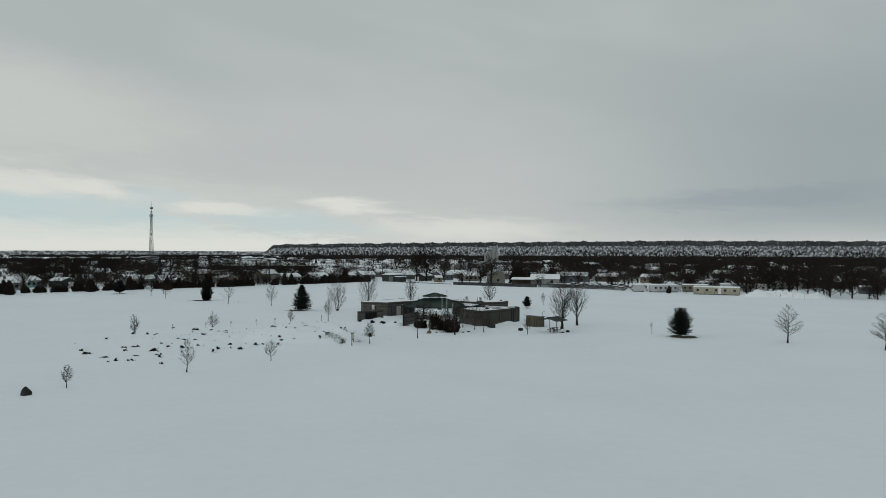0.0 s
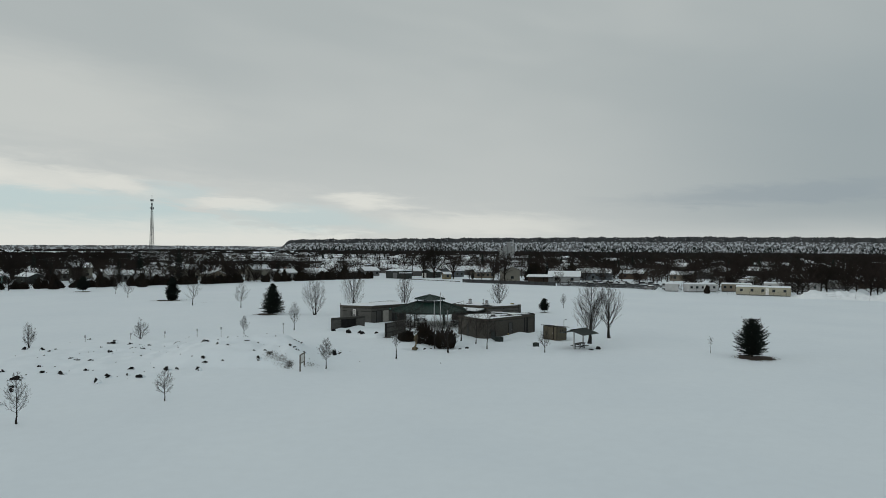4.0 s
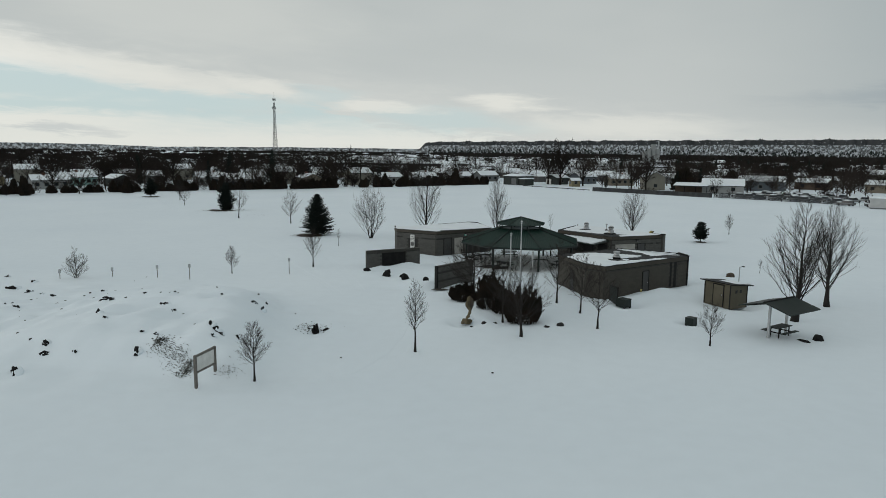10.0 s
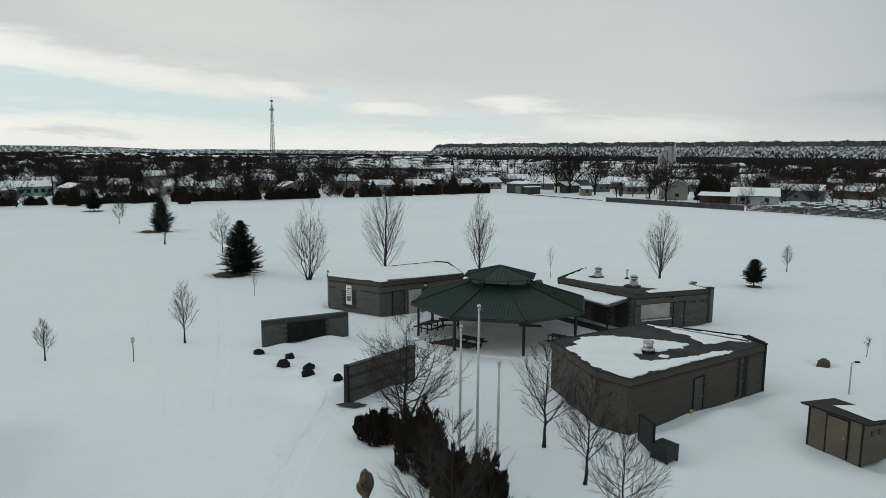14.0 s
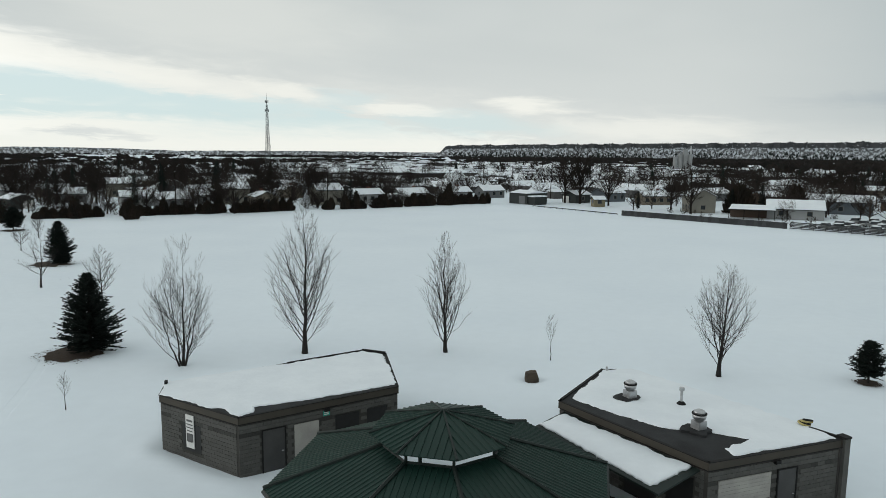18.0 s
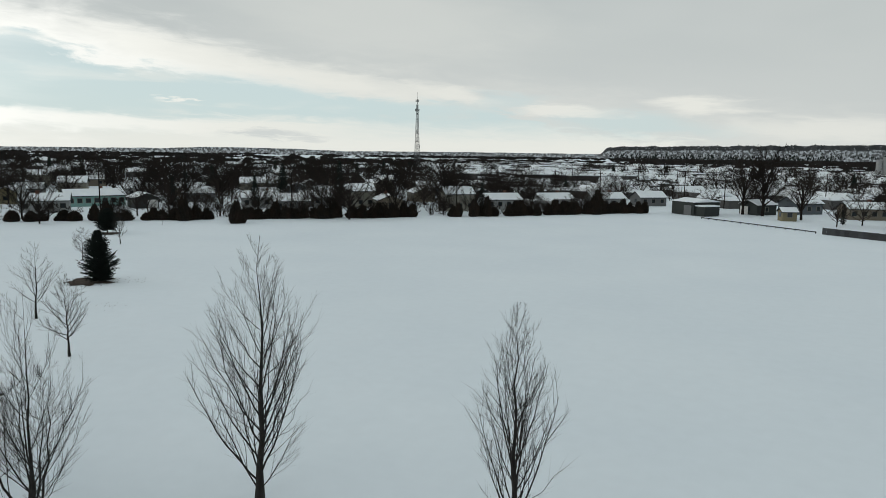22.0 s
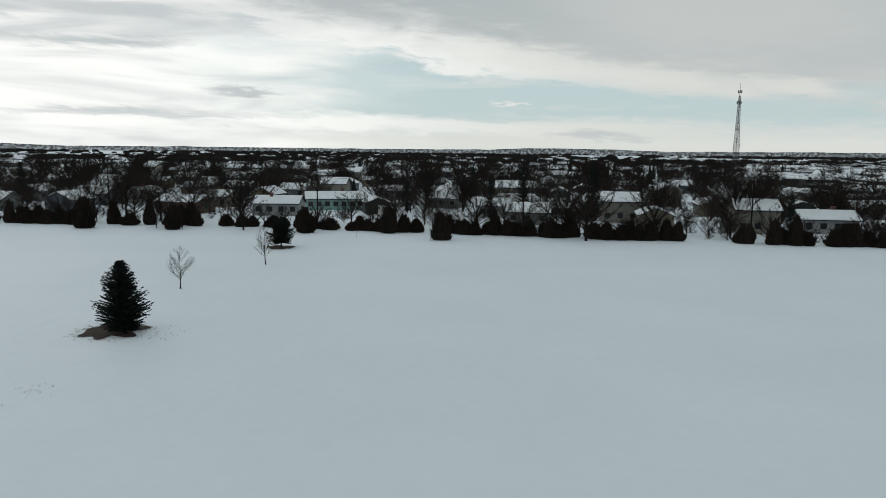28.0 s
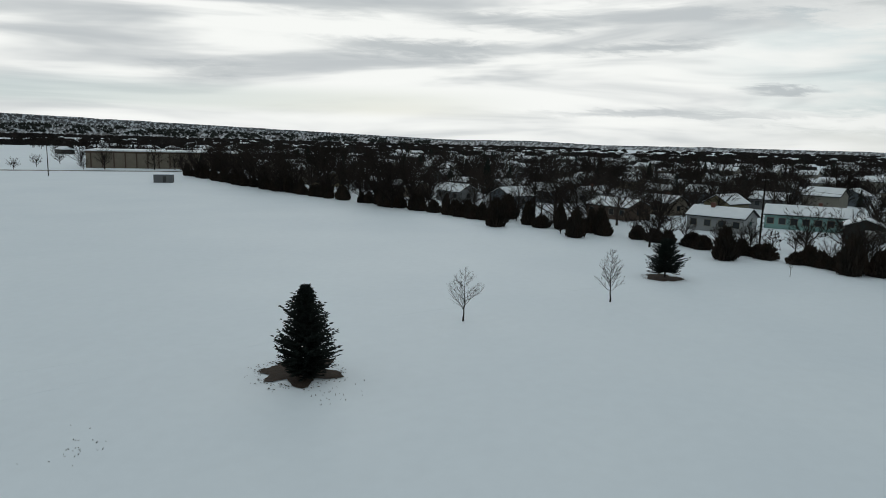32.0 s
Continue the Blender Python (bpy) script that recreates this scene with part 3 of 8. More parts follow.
# ---- plants ----
def bare_tree_shapes(seed, h, width, clear=0.22, limbs=16, seconds=6, twigs=5, upright=0.55, trunk=0.0, stems=1, thin=1.0, low=0.34):
    """A leafless tree at the origin: trunk, ascending limbs that reach an egg-shaped outline, side branches and twigs."""
    rnd = random.Random(seed)
    wood, crown = Shape(), Shape()
    r0 = trunk or 0.012 * h + 0.02

    def outline(u):
        """Half the crown's width at a share u of the height; widest at `low`."""
        if u < low:
            return width / 2 * (0.45 + 0.55 * max(0.0, (u - clear * 0.5) / max(0.05, low - clear * 0.5)))
        return width / 2 * max(0.05, 1 - ((u - low) / (1.03 - low)) ** 1.9)

    def arc(p, c, q, n, wobble):
        pts = []
        for i in range(n + 1):
            s = i / n
            b = p * (1 - s) ** 2 + c * 2 * s * (1 - s) + q * s * s
            if 0 < i < n:
                b += Vector((rnd.gauss(0, wobble), rnd.gauss(0, wobble), rnd.gauss(0, wobble)))
            pts.append(b)
        return pts

    def along(pts, u):
        k = min(int(u * (len(pts) - 1)), len(pts) - 2)
        w = u * (len(pts) - 1) - k
        return pts[k].lerp(pts[k + 1], w), (pts[k + 1] - pts[k]).normalized()

    def spike(p, q, r):
        """A tapering twig: a three-sided spike."""
        d = (q - p).normalized()
        a = d.cross(Vector((0.3, 0.2, 0.9) if abs(d.z) < 0.9 else (1, 0, 0))).normalized() * r
        b = d.cross(a)
        crown.add([p + a, p - a * 0.5 + b * 0.87, p - a * 0.5 - b * 0.87, q], [(0, 1, 3), (1, 2, 3), (2, 0, 3)])

    def side(d, angle):
        a = d.cross(Vector((rnd.gauss(0, 1), rnd.gauss(0, 1), rnd.gauss(0, 1)))).normalized()
        return (d * math.cos(angle) + a * math.sin(angle)).normalized()

    for stem in range(stems):
        w = 2 * math.pi * stem / stems + rnd.random()
        spread = 0.0 if stem == 0 else width * rnd.uniform(0.16, 0.32)
        hh = h * (1.0 if stem == 0 else rnd.uniform(0.70, 0.92))
        top = Vector((math.cos(w) * spread + rnd.gauss(0, 0.02 * h), math.sin(w) * spread + rnd.gauss(0, 0.02 * h), hh))
        root = Vector((0.02 * h * math.cos(w) * (stem > 0), 0.02 * h * math.sin(w) * (stem > 0), -0.15))
        pts = arc(root, Vector((top.x * 0.75, top.y * 0.75, hh * 0.4)), top, 10, 0.0045 * h)
        rr = r0 * (1.0 if stem == 0 else 0.66)
        girth = lambda u: rr * max(0.05, (1 - u) ** 1.25)
        wood.tube(pts, [rr * 1.45, rr * 1.02] + [girth(i / 10) for i in range(2, 11)], 8)
        count = max(5, limbs // stems)
        for k in range(count):
            u = clear + (0.95 - clear) * ((k + rnd.random() * 0.8) / count) ** 1.15
            p, d = along(pts, u)
            w1 = k * 2.399 + rnd.uniform(-0.5, 0.5) + stem * 1.3
            ut = min(1.0, u + (1 - u) * rnd.uniform(0.20, 0.52) * (0.30 + upright) + 0.03)
            reach = outline(ut) * (1 - 0.42 * rnd.random() ** 1.6) * 0.90 + 0.05
            out = Vector((math.cos(w1), math.sin(w1), 0))
            tip = Vector((p.x * 0.5, p.y * 0.5, 0)) + out * reach + Vector((0, 0, ut * hh))
            ctl = p.lerp(tip, 0.46) + out * reach * 0.13 - Vector((0, 0, (tip.z - p.z) * 0.07))
            length = (tip - p).length
            b1 = arc(p, ctl, tip, 7, 0.005 * length + 0.003)
            r1 = max(0.010, min(girth(u) * 0.52, 0.0085 * length + 0.005)) * thin
            (wood if r1 > 0.028 * thin else crown).tube(b1, [r1 * (1 - 0.82 * i / 7) for i in range(8)], 5 if r1 > 0.028 else 4, False)
            n2 = max(3, int(seconds * min(1.4, 0.35 + length / (0.26 * h))))
            for j in range(n2):
                s = 0.16 + 0.82 * (j + rnd.random()) / n2
                q, e = along(b1, s)
                d2 = (side(e, rnd.uniform(0.36, 0.78)) + Vector((0, 0, 0.34 * upright)) + out * 0.08).normalized()
                l2 = length * rnd.uniform(0.18, 0.42) * (1.20 - 0.70 * s) + 0.10
                b2 = arc(q, q + d2 * l2 * 0.55, q + d2 * l2 + Vector((0, 0, 0.08 * l2 * upright)), 3, 0.025 * l2)
                r2 = max(0.0048, r1 * 0.42 * (1 - 0.6 * s)) * (thin if r1 < 0.016 else 1)
                crown.tube(b2, [r2, r2 * 0.80, r2 * 0.60, r2 * 0.38], 3, False)
                for i in range(twigs):
                    v, e2 = along(b2, 0.15 + 0.85 * (i + rnd.random()) / twigs)
                    d3 = (side(e2, rnd.uniform(0.32, 0.80)) + Vector((0, 0, 0.24 * upright))).normalized()
                    l3 = l2 * rnd.uniform(0.25, 0.55) + 0.06
                    spike(v, v + d3 * l3 + Vector((0, 0, 0.08 * l3)), 0.0046 * thin)
    return wood, crown


def bare_tree(x, y, h, width, label, seed, name="bare_tree", group="bare park trees", **shape):
    wood, crown = bare_tree_shapes(seed, h, width, **shape)
    ob = thing(name, label, "tree", pose(x, y, bumps(x, y), 0, 0, seed * 47 % 360), group)
    part("trunk", wood, BARK, ob, smooth=True)
    part("crown", crown, TWIG, ob)
    return ob


def conifer_shapes(seed, h, radius, skirt=0.06, dense=1.0, droop=0.25, power=0.85, belly=1.25, ragged=1.0):
    """A spruce: short boughs at all heights round the trunk, uneven in length, each a spray of needled twigs."""
    rnd = random.Random(seed)
    wood, crown = Shape(), Shape()
    wood.tube([(0, 0, -0.1), (0, 0, h * 0.5), (0, 0, h * 0.98)], [0.02 * h + 0.03, 0.012 * h + 0.02, 0.01], 7)
    boughs = int((h * 4.6 * dense + 6) * 13 * dense)
    for k in range(boughs):
        u = (k + rnd.random()) / boughs
        u = u * (0.72 + 0.28 * u)
        z = h * (skirt + (0.985 - skirt) * u)
        w = k * 2.399 + rnd.uniform(-0.4, 0.4)
        lumps = 1 + 0.30 * ragged * noise.noise((math.cos(w) * 1.6 + seed, math.sin(w) * 1.6, u * 5.0)) + 0.13 * ragged * noise.noise((w * 1.1, seed, u * 13.0))
        full = radius * (1 - u ** belly) ** power * (0.60 + 0.40 * min(1, u / 0.20))
        length = full * lumps * rnd.uniform(0.78, 1.03) + 0.05
        out = Vector((math.cos(w), math.sin(w), 0))
        rise = -droop * (1 - u) + 0.60 * u + rnd.gauss(0, 0.14)
        cross = Vector((-out.y, out.x, 0))
        steps = max(3, int(length / 0.15))
        for s in range(steps):
            v = 0.15 + 0.85 * (s + rnd.random()) / steps
            p = Vector((0, 0, z)) + out * length * v + Vector((0, 0, length * (rise * v + 0.22 * v * v)))
            size = (0.17 + 0.13 * (1 - v)) * (0.72 + 0.05 * h) * rnd.uniform(0.7, 1.25)
            for sgn in (-1, 1):
                d = (out * 0.8 + cross * sgn * rnd.uniform(0.2, 1.0) + Vector((0, 0, rnd.uniform(-0.35, 0.55)))).normalized()
                a = d.cross(Vector((0, 0, 1))).normalized() * size * 0.30
                b = Vector((0, 0, size * 0.24))
                q = p + d * size * 1.15
                crown.add([p + a, p - a, p + b, p - b, q], [(0, 2, 4), (2, 1, 4), (1, 3, 4), (3, 0, 4)])
    return wood, crown


def conifer(x, y, h, radius, label, seed, group="spruces in the park", **shape):
    wood, crown = conifer_shapes(seed, h, radius, **shape)
    ob = thing("spruce_tree", label, "tree", pose(x, y, bumps(x, y)), group)
    part("trunk", wood, BARK, ob)
    part("crown", crown, NEEDLE, ob)
    return ob


def litter_patch(x, y, radius, seed, ragged=0.22):
    """Bare needle litter where the snow has melted under a spruce: a thin uneven disc with scattered crumbs."""
    rnd = random.Random(seed)
    s = Shape()
    n = 120
    rim = []
    for i in range(n):
        w = 2 * math.pi * i / n
        r = radius * (1 - ragged / 2 + 1.6 * ragged * noise.noise((math.cos(w) * 2.0 + seed, math.sin(w) * 2.0, 0.3)) + 0.10 * noise.noise((math.cos(w) * 9.0 + seed, math.sin(w) * 9.0, 1.3)))
        rim.append((r * math.cos(w), r * math.sin(w), 0.012))
    s.add([(0, 0, 0.022)] + rim, [(0, 1 + i, 1 + (i + 1) % n) for i in range(n)])
    for _ in range(220):
        w, r = rnd.random() * 6.283, radius * (0.86 + abs(rnd.gauss(0, 0.16)))
        a, e = rnd.uniform(0.02, 0.08), rnd.random() * 6.283
        cx, cy = r * math.cos(w), r * math.sin(w)
        s.add([(cx + a * math.cos(e + k * 1.571) * rnd.uniform(0.6, 1.3), cy + a * math.sin(e + k * 1.571), 0.016) for k in range(4)] + [(cx, cy, 0.035)],
              [(0, 1, 4), (1, 2, 4), (2, 3, 4), (3, 0, 4)])
    return solid("needle_litter", s, MULCH, "brown needle litter bared in the snow under a spruce", "leaf litter", pose(x, y, bumps(x, y) + 0.03), "bare litter patches")


def juniper_shape(seed, rx, ry, h, count, spike=0.19):
    """A dense evergreen shrub: an inner mass hidden by upright plumes."""
    rnd = random.Random(seed)
    s = Shape()
    leaders = []
    for k in range(15):
        e, c = k * 2.399 + rnd.uniform(-0.4, 0.4), (0.92 * ((k + 0.5) / 15) ** 0.5)
        leaders.append((rx * c * math.cos(e), ry * c * math.sin(e), e, h * (1.10 - 0.34 * c * c) * rnd.uniform(0.80, 1.06)))
    for n in range(count):
        w, u = rnd.random() * 6.283, rnd.random()
        v = rnd.random() ** 0.5
        if n % 5 < 3:
            bulge = math.sin(math.pi * min(1, 0.30 + 0.70 * u)) ** 0.55 if u > 0.05 else 0.85
            r = bulge * (0.55 + 0.45 * v) * (1 + 0.30 * noise.noise((math.cos(w) * 1.5 + seed, math.sin(w) * 1.5, u * 2)))
            p = Vector((rx * r * math.cos(w), ry * r * math.sin(w), h * (u ** 0.9) * 0.74))
        else:
            lx, ly, w, top = rnd.choice(leaders)
            u = 0.35 + 0.60 * u
            f = (1.02 - u) ** 0.8 * 0.42 * rx * v
            e = rnd.random() * 6.283
            p = Vector((lx * (0.8 + 0.25 * u) + f * math.cos(e), ly * (0.8 + 0.25 * u) + f * math.sin(e), top * u))
            v *= 0.3
        size = spike * rnd.uniform(0.6, 1.5)
        d = Vector((math.cos(w) * 0.45 * v + rnd.gauss(0, 0.18), math.sin(w) * 0.45 * v + rnd.gauss(0, 0.18), 0.75)).normalized()
        a = d.cross(Vector((1, 0.3, 0))).normalized() * size * 0.17
        b = d.cross(a).normalized() * size * 0.17
        m = p + d * size * 0.4
        s.add([p, m + a, m + b, m - a, m - b, p + d * size * 1.25], [(0, 2, 1), (0, 3, 2), (0, 4, 3), (0, 1, 4), (1, 2, 5), (2, 3, 5), (3, 4, 5), (4, 1, 5)])
    return s


def juniper(x, y, rx, ry, h, seed, label="dense dark brown-green juniper shrub in the snow", group="junipers before the pavilion", count=650):
    ob = thing("juniper_shrub", label, "shrub", pose(x, y, bumps(x, y) - 0.05), group)
    stem = Shape().tube([(0, 0, -0.1), (0.02, 0, h * 0.5)], [0.07, 0.03], 6)
    part("stem", stem, BARK, ob)
    part("foliage", juniper_shape(seed, rx, ry, h, count * 6), JUNIPER, ob)
    return ob


def boulder_shape(seed, sx, sy, sz, fine=2, rough=0.42, craggy=0.16):
    bm = bmesh.new()
    bmesh.ops.create_icosphere(bm, subdivisions=fine, radius=1)
    for v in bm.verts:
        n = 1 + rough * noise.noise(v.co * 1.3 + Vector((seed * 3.1, 0, 0))) + craggy * noise.noise(v.co * 2.9 + Vector((0, seed, 0))) + 0.5 * (craggy - 0.16) * noise.noise(v.co * 7.0 + Vector((seed, 0, 4)))
        v.co = Vector((v.co.x * sx * n, v.co.y * sy * n, max(-0.3, v.co.z) * sz * n))
    s = Shape()
    s.v = [tuple(v.co) for v in bm.verts]
    bm.verts.index_update()
    s.f = [tuple(v.index for v in f.verts) for f in bm.faces]
    bm.free()
    return s


def boulder(x, y, sx, sy, sz, seed, label="dark boulder half buried in the snow", group="boulders on the mound", mat=None, name="boulder", rough=0.42):
    return solid(name, boulder_shape(seed, sx, sy, sz, 3 if seed == 49 else 2, rough, 0.5 if seed == 49 else 0.16), mat or ROCK, label, "rock", pose(x, y, bumps(x, y) - 0.05, 0, 0, seed * 61 % 360), group)


def capped_boulder(x, y, sx, sz, seed):
    """An angular boulder sunk in the mound, with snow lying over its back."""
    ob = thing("boulder", "dark angular boulder half buried under snow on the mound", "rock", pose(x, y, bumps(x, y) - 0.30 * sz, 0, 0, seed * 37 % 110 - 55), "boulders on the mound")
    part("rock", boulder_shape(seed, sx * 1.05, sx * 0.5, sz * 0.85, 3, 0.75, 0.5), BLACK_ROCK, ob)
    cap = boulder_shape(seed + 0.4, sx * 1.2, sx * 0.8, sz * 0.80, 2)
    cap.v = [(x_ + 0.12 * sx, y_ + 0.40 * sx, z_ + 0.04 * sz) for x_, y_, z_ in cap.v]
    part("snow_cap", cap, SNOW, ob, "snow over the boulder's back", smooth=True)
    return ob


# Large upright trees behind the buildings and by the shelter.
UPRIGHT = "tall bare tree with upright branches standing in snow"
bare_tree(-21.2, 58.1, 9.7, 5.6, "tall bare multi-stemmed tree with upright branches in snow", 11, stems=5, limbs=60, seconds=8, twigs=7, clear=0.10, upright=1.0, low=0.52, trunk=0.10, thin=0.85)
bare_tree(-14.0, 63.5, 11.8, 6.9, UPRIGHT, 12, limbs=40, seconds=9, twigs=7, clear=0.08, upright=0.80, low=0.32, thin=0.85, trunk=0.19)
bare_tree(-3.2, 66.0, 9.7, 4.1, UPRIGHT, 13, limbs=38, seconds=8, twigs=7, clear=0.08, upright=0.85, low=0.38, thin=0.85, trunk=0.155)
bare_tree(16.9, 65.1, 8.1, 5.3, UPRIGHT, 34, limbs=40, seconds=8, twigs=7, clear=0.12, upright=0.95, low=0.48, thin=0.85, trunk=0.15)
bare_tree(25.6, 17.4, 9.4, 6.0, "tall bare tree behind the picnic shelter", 15, limbs=48, seconds=8, twigs=7, clear=0.14, upright=0.98, low=0.52, trunk=0.24, thin=1.1)
bare_tree(30.0, 23.6, 8.8, 5.2, "tall bare tree near the picnic shelter", 16, limbs=44, seconds=8, twigs=7, clear=0.18, upright=0.98, low=0.54, trunk=0.21, thin=1.1)
bare_tree(-53.7, 80.0, 7.0, 5.2, "bare spreading tree alone on the snow field", 17, limbs=20, seconds=7, clear=0.22, upright=0.6)
# Trees about the pavilion.
bare_tree(4.95, 7.8, 6.2, 4.9, "bare tree with low spreading branches before junipers", 21, limbs=32, seconds=8, twigs=8, clear=0.16, upright=0.62, low=0.5, thin=1.15, trunk=0.10)
bare_tree(10.3, 11.4, 4.8, 3.7, "small bare tree with spreading branches in snow", 22, limbs=28, seconds=7, twigs=8, clear=0.30, upright=0.62, low=0.5, thin=1.15, trunk=0.075)
bare_tree(9.05, 16.2, 4.9, 3.4, "small bare tree beside the block building", 23, limbs=28, seconds=7, twigs=8, clear=0.28, upright=0.66, low=0.5, thin=1.15, trunk=0.075)
bare_tree(7.1, 19.6, 5.6, 4.2, "small bare tree beside the block building", 24, limbs=30, seconds=7, twigs=8, clear=0.24, upright=0.62, low=0.5, thin=1.15, trunk=0.085)
bare_tree(-0.5, 21.9, 5.8, 6.6, "bare tree with many stems behind junipers", 25, limbs=60, seconds=8, twigs=8, clear=0.08, upright=0.72, low=0.55, stems=3, thin=1.15, trunk=0.10)
bare_tree(3.2, 12.0, 4.6, 2.4, "slim bare tree growing among junipers", 26, limbs=18, seconds=6, twigs=6, clear=0.3, upright=0.8, low=0.5, thin=1.15)
# Young trees over the field.
YOUNG = "young bare tree with a thin trunk in the snow"
for k, (x, y, h, w, up_) in enumerate([(-28.6, -29.0, 4.0, 2.0, 0.5), (-37.8, -38.4, 2.4, 1.5, 0.4), (-20.5, -21.0, 2.8, 1.9, 0.4), (-8.85, -5.3, 3.4, 2.0, 0.45),
                                       (-1.5, 2.5, 4.7, 1.7, 0.6), (17.7, 8.5, 3.1, 1.9, 0.6), (-26.6, 25.9, 2.85, 1.5, 0.8), (-20.0, 32.0, 4.7, 2.4, 0.7),
                                       (-50.5, 9.8, 3.4, 1.9, 0.8), (-40.0, 19.6, 3.1, 2.6, 0.7), (-40.6, 73.8, 6.1, 4.2, 0.55),
                                       (-79.4, 103.8, 4.6, 4.0, 0.5), (-89.1, 117.7, 5.2, 3.0, 0.6), (57.5, -3.5, 6.2, 5.0, 0.2), (67.7, -11.9, 5.8, 4.8, 0.2),
                                       (33.2, 77.8, 3.3, 1.5, 0.7)]):
    bare_tree(x, y, h, w, YOUNG if h < 5 else "medium bare tree with a rounded crown in snow", 40 + k, name="young_tree" if h < 5 else "bare_tree", group="young trees on the field",
              limbs=36 if k in (3, 8, 9, 13, 14) else 24, seconds=7, twigs=6, low=0.44, clear=0.06 if k in (8, 9) else 0.34 if k in (3, 4) else 0.24, stems=3 if k in (8, 9) else 1, upright=up_, trunk=0.03 + (0.016 if k in (13, 14) else 0.010) * h, thin=1.1 if k == 3 else 1.0 if h < 3.6 else 1.15 if h < 5 else 1.4)
for k, (x, y, h) in enumerate([(5.0, 66.0, 3.6), (-22.9, 48.6, 2.4), (28.6, 40.0, 1.5), (39.6, 8.5, 2.2), (-106.6, 142.0, 2.0), (-96.0, 150.0, 2.2)]):
    bare_tree(x, y, h, 0.30 * h, "thin bare sapling standing in the snow", 70 + k, name="sapling", group="saplings", limbs=11, seconds=4, twigs=2, low=0.6, clear=0.40, upright=0.85, trunk=0.030)
# Spruces.
SPRUCE = "dark green spruce standing alone on snow"
for k, (x, y, h, r, skirt) in enumerate([(-30.1, 59.5, 6.3, 2.4, 0.05), (-64.0, 94.5, 6.0, 2.05, 0.04), (-102.9, 126.3, 4.6, 2.3, 0.16), (43.6, 5.2, 4.8, 2.05, 0.07), (26.8, 66.0, 3.0, 1.35, 0.2)]):
    conifer(x, y, h, r, SPRUCE, 80 + k, skirt=skirt, power=(0.88, 0.86, 0.85, 0.70, 0.85)[k], ragged=(1.7, 1.1, 1.5, 1.7, 1.6)[k], belly=(1.45, 1.65, 1.5, 1.95, 1.4)[k], droop=(0.18, 0.05, 0.2, 0.0, 0.2)[k], dense=1.15)
litter_patch(-31.2, 58.6, 2.35, 3, 0.2)
litter_patch(-64.9, 93.8, 2.75, 4, 0.3)
litter_patch(43.8, 4.6, 2.5, 5)
litter_patch(26.8, 66.0, 0.75, 6, 0.12)
litter_patch(-102.9, 126.0, 2.2, 7)
# Junipers round the entrance stone.
juniper(-0.95, 18.6, 1.2, 1.0, 1.45, 1, "low rounded dark juniper shrub in snow")
juniper(1.75, 16.1, 1.15, 1.05, 3.0, 2, "tall dark juniper shrub beside the entrance stone", count=800)
juniper(4.6, 12.6, 1.5, 1.3, 2.65, 3, "large dark spiky juniper shrub behind a bare tree", count=1100)
juniper(3.0, 14.7, 0.85, 0.8, 1.9, 4, "dark juniper shrub between two larger ones", count=600)
